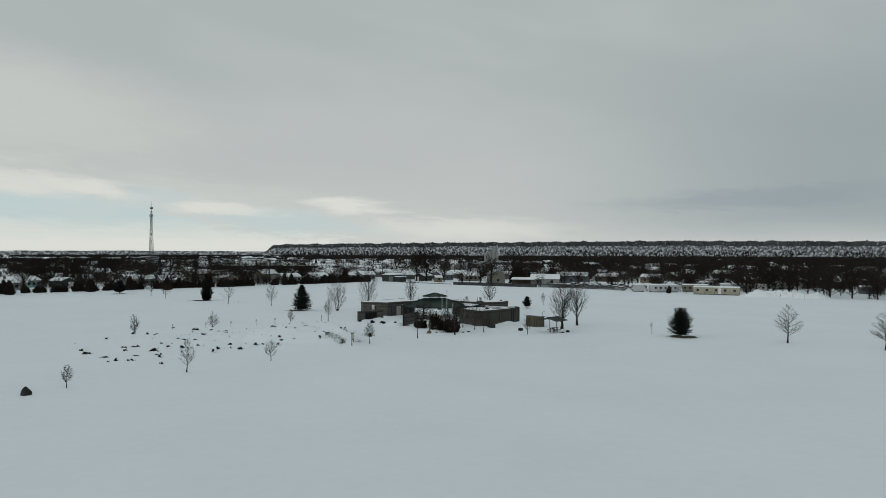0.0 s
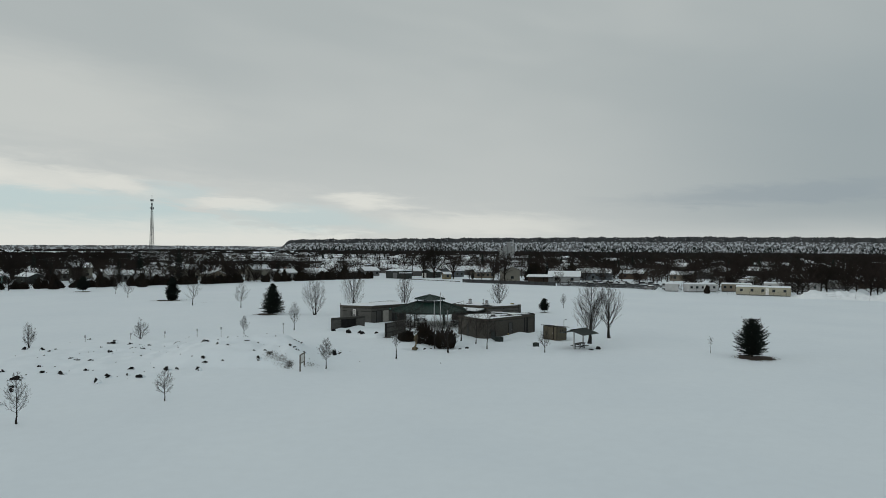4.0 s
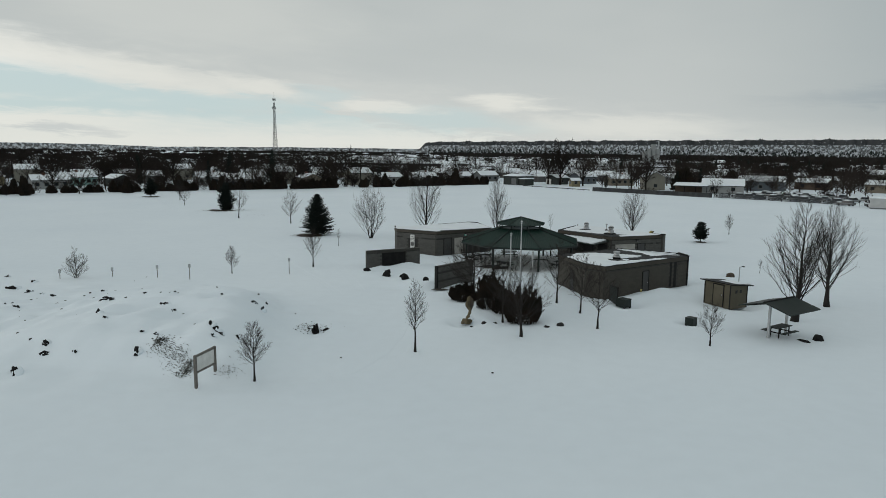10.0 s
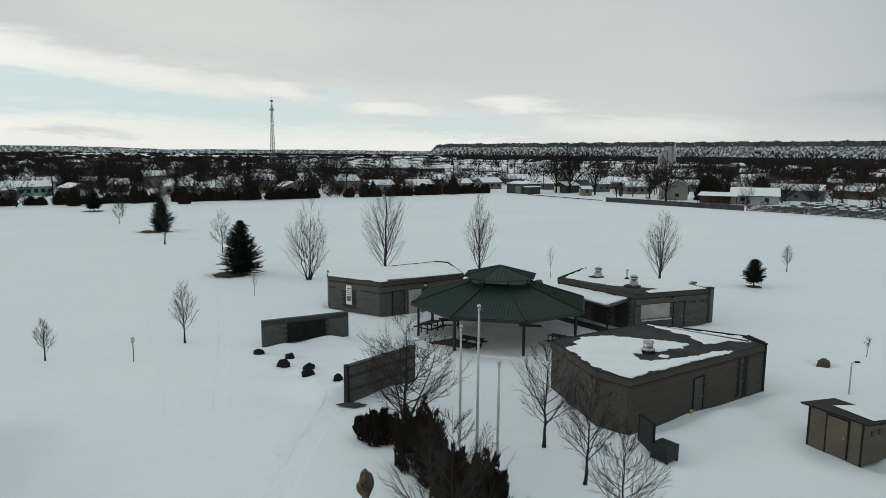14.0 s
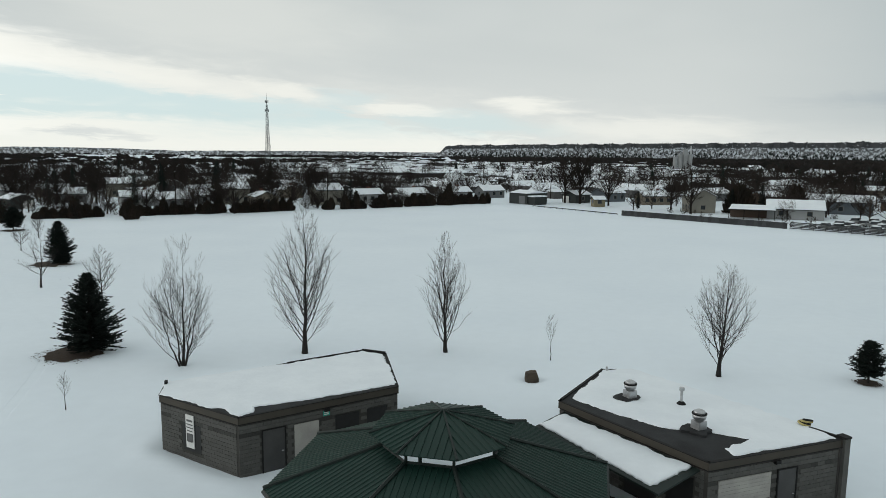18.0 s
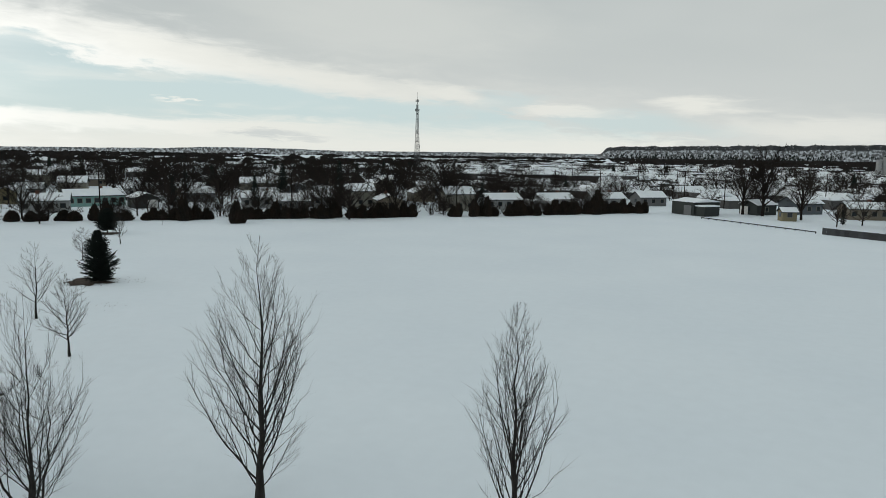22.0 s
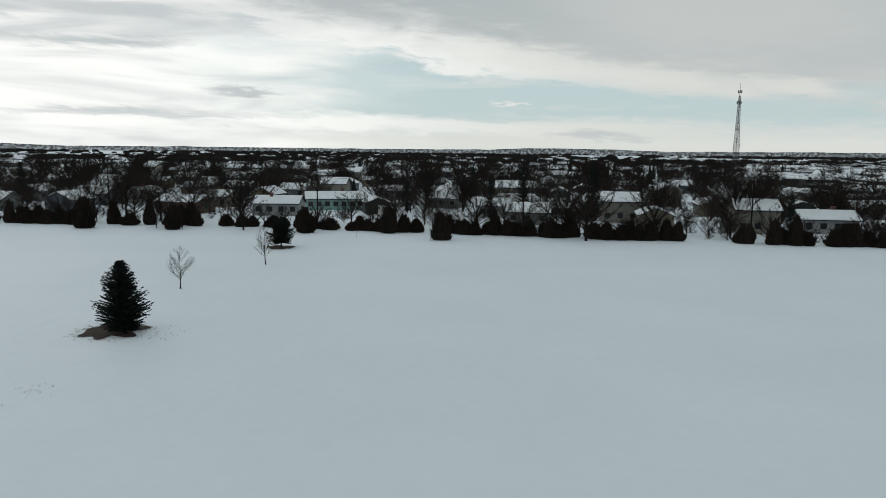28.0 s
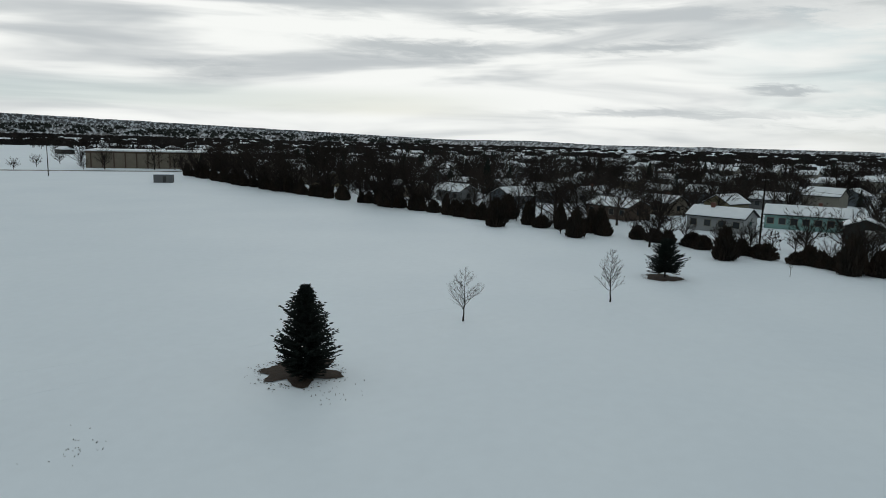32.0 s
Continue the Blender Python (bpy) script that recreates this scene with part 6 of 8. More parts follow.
brown_stone(25.1, 37.7, 0.40, 0.30, 0.58, 8, 50, "tilted brown stone standing in a hollow of snow")

# Raised coping ends on the roofs, a tap by the storage door, lamps under the eaves.
for poly, face, u0, u1, h, top in ((A_POLY, 4, 0.0, 1.6, 0.12, TOP), (A_POLY, 5, 0.0, 5.0, 0.06, TOP), (A_POLY, 0, 0.0, 0.3, 0.20, TOP), (B_POLY, 3, 0.0, 1.65, 0.13, 2.95), (B_POLY, 4, 0.0, 6.2, 0.06, 2.95), (C_POLY, 5, 0.0, 6.1, 0.05, TOP), (C_POLY, 2, 0.0, 1.5, 0.06, TOP)):
    m, length = face_frame(poly[face], poly[(face + 1) % len(poly)])
    u1 = min(u1, length)
    solid("roof_edge_strip", Shape().box((u0 + u1) / 2, -0.02, top + 0.028, u1 - u0, 0.14, h, m=m), TRIM_DARK, "raised black metal strip on the roof edge", "roof edge", group="roof edge strips")
m_bw, _ = face_frame(B_POLY[2], B_POLY[3])
tap = thing("standpipe", "short faded yellow standpipe by the storage door", "pipe", m_bw @ pose(4.75, 0.22, 0.0))
part("pipe", Shape().tube([(0, 0, -0.2), (0, 0, 0.42)], [0.06, 0.06], 10), YELLOW, tap)
part("valve", Shape().tube([(-0.10, 0, 0.40), (0.12, 0, 0.40)], [0.07, 0.05], 8), YELLOW, tap)

# Faint ski and sledge tracks: low rims of pressed snow on either side of a groove.
def track(name, line, label, gap=0.34):
    s = Shape()
    pts = []
    for (x0, y0), (x1, y1) in zip(line, line[1:]):
        n = max(2, int(math.hypot(x1 - x0, y1 - y0) / 0.8))
        pts += [(x0 + (x1 - x0) * k / n, y0 + (y1 - y0) * k / n) for k in range(n)]
    for side in (-1, 1):
        rows = []
        for i, (x, y) in enumerate(pts):
            a, b = pts[max(0, i - 1)], pts[min(len(pts) - 1, i + 1)]
            d = Vector((b[0] - a[0], b[1] - a[1])).normalized()
            o = Vector((-d.y, d.x)) * side
            wob = gap + 0.08 * noise.noise((x * 0.6, y * 0.6, side))
            hgt = 0.022 * max(0.1, 0.6 + 1.2 * noise.noise((x * 0.9, y * 0.9, 4 + side)))
            rows.append([(x + o.x * (wob + w), y + o.y * (wob + w), bumps(x + o.x * (wob + w), y + o.y * (wob + w)) + z) for w, z in ((-0.08, -0.02), (0.0, hgt), (0.22, -0.02))])
        k = len(s.v)
        for r in rows:
            s.v += r
        for i in range(len(rows) - 1):
            for j in (0, 1):
                s.f.append((k + i * 3 + j, k + i * 3 + j + 1, k + i * 3 + j + 4, k + i * 3 + j + 3))
    return solid(name, s, SNOW, label, "track", kind="stuff", smooth=True)


track("snow_track", [(-12.5, 19.0), (-14.0, 21.0), (-17.2, 25.3), (-23.8, 33.9), (-30.1, 42.4), (-38, 51)], "faint rims of a track pressed in the snow")
track("snow_track", [(-10.6, 20.3), (-11.6, 22.2), (-14.7, 28.0), (-18.6, 35.1), (-29.3, 52.9), (-36.2, 63.4), (-50.2, 73), (-79.2, 97.2), (-106.6, 131.6)], "faint rims of a second track across the field")
track("snow_track", [(-36.6, 49.0), (-50.2, 62.9), (-70, 86)], "faint rims of a third track across the field")

track("snow_track", [(-16.0, -9.5), (-9.0, -6.5), (-3.5, -2.8), (-2.6, 1.5), (-2.6, 5.3), (-3.3, 11.9), (-4.6, 20.0), (-6.2, 29.9)], "faint rims of a track curving towards the pavilion", 0.5)
# Footprints trodden between the entrance stone and the screen wall: small dents with pushed-up rims.
prints = Shape()
fr = random.Random(14)
trail = [(-3.4, 11.5), (-4.2, 14.0), (-5.0, 16.3), (-5.1, 18.4), (-4.7, 20.4), (-3.9, 22.4)]
for (x0, y0), (x1, y1) in zip(trail, trail[1:]):
    for k in range(9):
        u = (k + fr.random()) / 9
        x, y = x0 + (x1 - x0) * u + fr.gauss(0, 0.28), y0 + (y1 - y0) * u + fr.gauss(0, 0.2)
        w0 = math.atan2(y1 - y0, x1 - x0) + fr.gauss(0, 0.3)
        base_ = len(prints.v)
        for ring_, (r_, z_) in enumerate(((0.6, 0.004), (0.85, 0.022), (1.35, -0.02))):
            for j in range(10):
                e = 6.283 * j / 10
                lx, ly = 0.21 * r_ * math.cos(e), 0.11 * r_ * math.sin(e)
                px, py = x + lx * math.cos(w0) - ly * math.sin(w0), y + lx * math.sin(w0) + ly * math.cos(w0)
                prints.v.append((px, py, bumps(px, py) + z_ * fr.uniform(0.7, 1.2)))
        for ring_ in (0, 1):
            for j in range(10):
                prints.f.append((base_ + ring_ * 10 + j, base_ + (ring_ + 1) * 10 + j, base_ + (ring_ + 1) * 10 + (j + 1) % 10, base_ + ring_ * 10 + (j + 1) % 10))
solid("footprint_trail", prints, SNOW, "trail of footprints trodden in the snow by the entrance stone", "footprints", kind="stuff", smooth=True)

# Piers at the ends of two buildings, and a coiled hose left on the roof's back edge.
for poly, i, top, rz in ((C_POLY, 2, TOP, 35), (B_POLY, 3, 2.95, 46)):
    pier = thing("end_pier", "dark block pier at the building's end", "pier", pose(poly[i][0], poly[i][1], 0, 0, 0, rz), "end piers")
    wide = 0.34 if poly is C_POLY else 0.16
    part("shaft", Shape().box(wide * 0.3, 0.02, -0.2, wide, wide + 0.06, top + (0.26 if poly is C_POLY else 0.20)), BLOCK if poly is C_POLY else TRIM_DARK, pier)
    part("cap", Shape().box(wide * 0.3, 0.02, top + (0.06 if poly is C_POLY else 0.0), wide + 0.06, wide + 0.12, 0.08), TRIM_DARK, pier)
hose = thing("coiled_hose", "yellow and black hose coiled on the snowy roof edge", "hose", pose(17.82, 48.51, TOP + 0.08, 0, 12, 20))
for k in range(4):
    turn_ = Shape().tube([((0.26 - 0.05 * (k % 2)) * math.cos(6.283 * j / 20) + 0.05 * k, (0.22 - 0.03 * k) * math.sin(6.283 * j / 20), 0.04 + 0.06 * k + 0.03 * math.sin(6.283 * j / 20 + k)) for j in range(21)], [0.05] * 21, 6)
    part("turn", turn_, YELLOW if k % 2 == 0 else TRIM_DARK, hose)


# ---- the town beyond the field ----
HEDGE = [(-24, 231), (-63, 191), (-97, 161.5), (-130, 134), (-160, 99), (-222, 35), (-268, -5)]
FENCE = [(-18, 229), (15, 199), (46, 178), (73, 159), (101, 124), (136, 95), (188, 60)]


def along_line(line, s):
    """The place at s metres along a line of points, and its direction."""
    for a, b in zip(line, line[1:]):
        a, b = Vector(a), Vector(b)
        n = (b - a).length
        if s <= n or b == Vector(line[-1]):
            return a + (b - a).normalized() * s, (b - a).normalized()
        s -= n


def beyond(line, s, d):
    """The place s metres along the line and d metres out from the field; and the line's angle there."""
    p, t = along_line(line, s)
    out = Vector((t.y, -t.x)) if line is HEDGE else Vector((-t.y, t.x))
    q = p + out * d
    return q.x, q.y, math.degrees(math.atan2(t.y, t.x))


def in_field(x, y, margin=0.0):
    """Whether a place lies on the field side of both edges."""
    def dist(line, sign):
        best, side = 1e9, 0
        for a, b in zip(line, line[1:]):
            a, b, p = Vector(a), Vector(b), Vector((x, y))
            u = max(0, min(1, (p - a).dot(b - a) / (b - a).length_squared))
            d = (p - a - (b - a) * u).length
            if d < best:
                best, side = d, sign * ((b - a).x * (p - a).y - (b - a).y * (p - a).x)
        return best if side > 0 else -best
    return dist(HEDGE, 1) > -margin and dist(FENCE, -1) > -margin


# Evergreen hedge along the north-west edge.
rnd = random.Random(21)
def hedge_shape(seed, count=460):
    """A dense upright evergreen, one unit high and about two wide: a closed uneven core under short upswept plumes."""
    r = random.Random(seed)
    s = Shape()
    lump = lambda w, u: 1 + 0.30 * noise.noise((math.cos(w) * 1.4 + seed, math.sin(w) * 1.4, u * 3.0)) + 0.14 * noise.noise((math.cos(w) * 4 + seed, math.sin(w) * 4, u * 8.0))
    girth = lambda u: (1 - u ** 1.55) ** 0.85 * (0.78 + 0.22 * min(1, u / 0.22))
    rings, sides = (0.02, 0.14, 0.28, 0.44, 0.60, 0.76, 0.90), 12
    for u in rings:
        for j in range(sides):
            w = 6.283 * j / sides + u
            q = 0.72 * girth(u) * lump(w, u)
            s.v.append((q * math.cos(w), q * math.sin(w), u * 0.95))
    s.v.append((0, 0, 0.95))
    for i in range(len(rings) - 1):
        for j in range(sides):
            s.f.append((i * sides + j, i * sides + (j + 1) % sides, (i + 1) * sides + (j + 1) % sides, (i + 1) * sides + j))
    s.f += [((len(rings) - 1) * sides + j, (len(rings) - 1) * sides + (j + 1) % sides, len(rings) * sides) for j in range(sides)]
    for _ in range(count):
        w, u = r.random() * 6.283, 0.02 + 0.95 * r.random() ** 1.15
        rad = girth(u) * lump(w, u) * r.uniform(0.62, 0.92)
        p = Vector((rad * math.cos(w), rad * math.sin(w), u * 0.95))
        d = Vector((math.cos(w) * 0.55 + r.gauss(0, 0.2), math.sin(w) * 0.55 + r.gauss(0, 0.2), r.uniform(0.25, 0.8))).normalized()
        size = r.uniform(0.12, 0.30)
        a = d.cross(Vector((0.2, 0.1, 1))).normalized() * size * 0.34
        b = d.cross(a).normalized() * size * 0.36
        s.add([p + a, p + b, p - a, p - b, p + d * size * 1.1], [(0, 1, 4), (1, 2, 4), (2, 3, 4), (3, 0, 4)])
    return s


hedge_meshes = [hedge_shape(200 + k).mesh("hedge_foliage", JUNIPER) for k in range(6)]
stem_mesh = Shape().tube([(0, 0, -0.02), (0, 0, 0.4)], [0.05, 0.03], 6).mesh("hedge_stem", BARK_FAR)


def hedge_shrub(x, y, r, h, k, label="dark conical evergreen in the boundary hedge"):
    ob = thing("hedge_shrub", label, "shrub", Matrix.LocRotScale((x, y, -0.05), Euler((0, 0, rnd.random() * 6.28)), (r, r, h)), "evergreen hedge")
    part("stem", stem_mesh, BARK_FAR, ob)
    part("foliage", hedge_meshes[k % 6], JUNIPER, ob)


s = 1.0
k = 0
while s < 345:
    if not (rnd.random() < 0.10 or 57 < s < 62 or 152 < s < 155 or s > 215 and rnd.random() < 0.22):
        x, y, _ = beyond(HEDGE, s, rnd.gauss(2.0, 0.5))
        h = (rnd.uniform(2.2, 3.5) + 1.5 * (rnd.random() < 0.2)) if s > 45 else rnd.uniform(2.4, 3.8)
        if 116 < s < 150:
            h *= 0.68
        hedge_shrub(x, y, rnd.uniform(1.25, 2.1), h, k)
        if 160 < s and rnd.random() < 0.15:
            x, y, _ = beyond(HEDGE, s, rnd.gauss(6.5, 1.0))
            hedge_shrub(x, y, 2.4, rnd.uniform(4.5, 6.0), k + 2)
    k += 1
    s += rnd.uniform(1.2, 2.5) + (2.4 if s > 95 and rnd.random() < 0.14 else 0.0)
for x, y, r, h in ((-36.5, 222, 2.3, 6.0), (-96.5, 152.5, 1.8, 4.6), (-136, 120, 1.8, 4.5), (-147, 107, 2.0, 5.0), (-118, 138, 1.9, 4.4), (-109.5, 150.5, 1.9, 4.8)):
    hedge_shrub(x, y, r, h, 3, "dark conical evergreen standing before the hedge")

# Bare street and garden trees: a few shapes, copied.
def street_shapes(seed, limbs=15, seconds=9, twigs=10, wide=0.46, clear=0.14):
    """A large bare tree one unit high: a short trunk forking into ascending limbs, branches and a haze of fine twigs."""
    r = random.Random(seed)
    wood, crown = Shape(), Shape()

    def spike(p, q, w):
        d = (q - p).normalized()
        a = d.cross(Vector((r.gauss(0, 1), r.gauss(0, 1), r.gauss(0, 1)))).normalized() * w
        b = d.cross(a)
        crown.add([p + a, p - a, p + b, p - b, q], [(0, 1, 4), (2, 3, 4)])

    fork = clear + 0.10
    wood.tube([(0, 0, -0.02), (0.004, 0.004, fork * 0.5), (0.0, 0.01, fork), (0.01, 0.0, 0.62)], [0.027, 0.021, 0.017, 0.004], 7)
    for k in range(limbs):
        w = k * 2.399 + r.uniform(-0.4, 0.4)
        v = (k + 0.5) / limbs
        out = Vector((math.cos(w), math.sin(w), 0))
        z1 = 0.40 + 0.58 * v ** 0.8
        rad = wide * math.sqrt(max(0.03, 1 - ((z1 - 0.52) / 0.50) ** 2)) * r.uniform(0.72, 1.10)
        p = Vector((0, 0, clear + 0.30 * v))
        tip = out * rad + Vector((0, 0, z1))
        c = p.lerp(tip, 0.5) + out * rad * 0.10 + Vector((r.gauss(0, 0.02), r.gauss(0, 0.02), -0.02))
        on = lambda s: p * (1 - s) ** 2 + c * 2 * s * (1 - s) + tip * s * s
        wood.tube([p, on(0.33), on(0.66), tip], [0.012, 0.008, 0.005, 0.0015], 4, False)
        for j in range(seconds):
            s = 0.20 + 0.80 * (j + r.random()) / seconds
            q = on(s)
            d = (out * r.uniform(0.1, 0.8) + Vector((r.gauss(0, 0.55), r.gauss(0, 0.55), r.uniform(0.2, 1.0)))).normalized()
            l2 = r.uniform(0.10, 0.22) * (1.15 - 0.4 * s)
            e = q + d * l2
            spike(q, e, 0.0034)
            for i in range(twigs):
                g = q.lerp(e, r.uniform(0.15, 1.0))
                d3 = (d + Vector((r.gauss(0, 0.60), r.gauss(0, 0.60), r.gauss(0.25, 0.45)))).normalized()
                spike(g, g + d3 * r.uniform(0.05, 0.12), 0.0027)
    return wood, crown


patterns = []
for k, (wd, cl) in enumerate([(0.46, 0.14), (0.55, 0.10), (0.42, 0.16), (0.60, 0.12), (0.50, 0.08), (0.52, 0.14), (0.27, 0.14)]):
    wood, crown = street_shapes(300 + k, wide=wd, clear=cl)
    patterns.append((wood.mesh("far_trunk", BARK_FAR), crown.mesh("far_crown", TWIG_FAR)))
HEIGHTS = (9.0, 8.5, 11.0, 8.0, 12.0, 9.5, 14.0)


def street_tree(x, y, k, size=1.0, label="large bare street tree with dense dark twigs"):
    ob = thing("street_tree", label, "tree", Matrix.LocRotScale((x, y, -0.1), Euler((0, 0, (x * 1.7 + y) % 6.28)), (size * HEIGHTS[k % 7],) * 3), "bare trees of the town")
    part("trunk", patterns[k % 7][0], BARK_FAR, ob)
    part("crown", patterns[k % 7][1], TWIG_FAR, ob)
    return ob


for k, (x, y, sz) in enumerate([(2.8, 240.4, 1.27), (-2.1, 242.7, 1.1), (11.7, 233.3, 0.93), (18.4, 218.6, 0.8), (29.0, 221.2, 0.84), (33, 209.8, 0.96), (56.3, 253.1, 0.95), (-62, 197, 0.8), (-76, 184, 0.85), (-81.5, 172.5, 0.9),
                                (-92, 168, 0.75), (-127.6, 130.1, 0.85), (-121, 141, 0.6), (-140, 118, 0.55), (-151, 122, 0.95), (-171, 120, 0.95), (-185, 92, 1.0), (-175, 84, 0.95), (50, 232, 0.8), (64, 226, 0.8)]):
    street_tree(x, y, [6, 6, 6, 3, 6, 6, 5, 1, 2, 4, 0, 1, 3, 3, 5, 2, 1, 4, 5, 5][k], sz)
for k, (x, y, z) in enumerate([(-74.1, 206.9, 1.28), (-61.1, 228.7, 1.05), (-71.7, 212.9, 0.92), (-57.7, 231.7, 0.79), (-89.5, 203.4, 1.08), (-90.2, 226.2, 0.85), (-139.5, 134.3, 0.88), (-100.9, 164.4, 0.87), (-202.8, 255.9, 1.25), (-146.3, 186.1, 1.27), (-199.5, 205.3, 1.15), (-88.6, 175.0, 1.16)]):
    street_tree(x, y, 2 + 3 * (k % 2), z, "broad bare tree beside the hedge")
taken = []
tr = random.Random(31)
for k in range(520):
    x, y, _ = beyond(HEDGE, tr.uniform(4, 345), 14 + 140 * tr.random())
    if x > -25 or any((x - a) ** 2 + (y - b) ** 2 < 64 for a, b in taken) or len(taken) > 122:
        continue
    if any(abs((x - a) * 0.7 + (y - b) * 0.7) < 10 and -8 < (x - a) * 0.7 - (y - b) * 0.7 < 34 for a, b in ((-160, 167), (-145, 170), (-150, 160), (-138, 158), (-121, 189), (-111, 200), (-100, 205), (-171, 152), (-72, 210), (-52, 233))):
        continue
    taken.append((x, y))
    street_tree(x, y, tr.randrange(6), tr.uniform(0.68, 1.12), "bare garden tree with dense dark twigs")
for k in range(80):
    x, y, _ = beyond(FENCE, tr.uniform(40, 300), 26 + 120 * tr.random())
    if any((x - a) ** 2 + (y - b) ** 2 < 60 for a, b in taken):
        continue
    taken.append((x, y))
    street_tree(x, y, tr.randrange(6), tr.uniform(0.6, 1.0), "bare garden tree with dense dark twigs")
for k in range(64):
    x, y, _ = beyond(FENCE, tr.uniform(120, 330), 20 + 90 * tr.random())
    if any((x - a) ** 2 + (y - b) ** 2 < 40 for a, b in taken):
        continue
    taken.append((x, y))
    street_tree(x, y, tr.randrange(6), tr.uniform(0.75, 1.15), "bare tree among the mobile homes")
for k in range(40):
    x, y, _ = beyond(HEDGE, tr.uniform(4, 215), 4 + 9 * tr.random())
    street_tree(x, y, tr.randrange(6), tr.uniform(0.36, 0.62), "small bare tree growing behind the hedge")
crowd = []
for k in range(620):
    line = HEDGE if k < 380 else FENCE
    x, y, _ = beyond(line, tr.uniform(3, 345), 9 + 85 * tr.random()) if k < 380 else beyond(line, tr.uniform(30, 335), 22 + 120 * tr.random())
    if any((x - a) ** 2 + (y - b) ** 2 < 22 for a, b in taken) or -172 < x < -134 and 140 < y < 176 or x > -25 and k < 380:
        continue
    taken.append((x, y))
    tall = tr.uniform(5.5, 10.0)
    crowd.append((tr.randrange(5), x, y, -0.1, tr.random() * 6.28, tall, tall))
for k in range(420):
    way, far = heading(tr.uniform(-42, 24)), 205 * math.exp(tr.random() * 0.95)
    x, y = way.x * far, 45 + way.y * far
    if in_field(x, y, 14) or any((x - a) ** 2 + (y - b) ** 2 < 22 for a, b in taken):
        continue
    taken.append((x, y))
    tall = tr.uniform(4.5, 9.0)
    crowd.append((tr.randrange(5), x, y, -0.1, tr.random() * 6.28, tall, tall))
# Dark spruces standing among the houses.
for k, (x, y, h) in enumerate([(-112, 187, 12), (-118, 183, 9), (-100, 196, 13), (-140, 176, 8), (-190, 150, 9), (-215, 105, 11), (-62, 204, 8), (20, 224, 5), (44, 214, 7), (52, 216, 8), (-235, 60, 10), (-250, 45, 12), (-150, 190, 10)]):
    conifer(x, y, h, h * 0.2, "tall dark spruce among the houses", 400 + k, group="spruces of the town", dense=0.5, skirt=0.08)
# The row of trunks along the western edge.
for x, y, z in ((-291.6, -58.4, 0.6), (-296, -52, 0.8), (-333, -95, 0.9), (-300, -84, 0.6), (-322, -78, 0.9), (-275, -76, 0.5), (-409, 19, 1.5), (-345, 5, 1.2), (-352, 20, 1.1), (-318, -14, 1.1), (-310, 5, 1.0)):
    street_tree(x, y, int(-x) % 6, z, "bare tree by the western road")
for k in range(20):
    x, y, _ = beyond(HEDGE, 205 + k * 7.2 + rnd.uniform(-1.5, 1.5), rnd.uniform(0.5, 6))
    street_tree(x, y, rnd.randrange(6), rnd.uniform(0.9, 1.25), "bare tree in the row along the field edge")


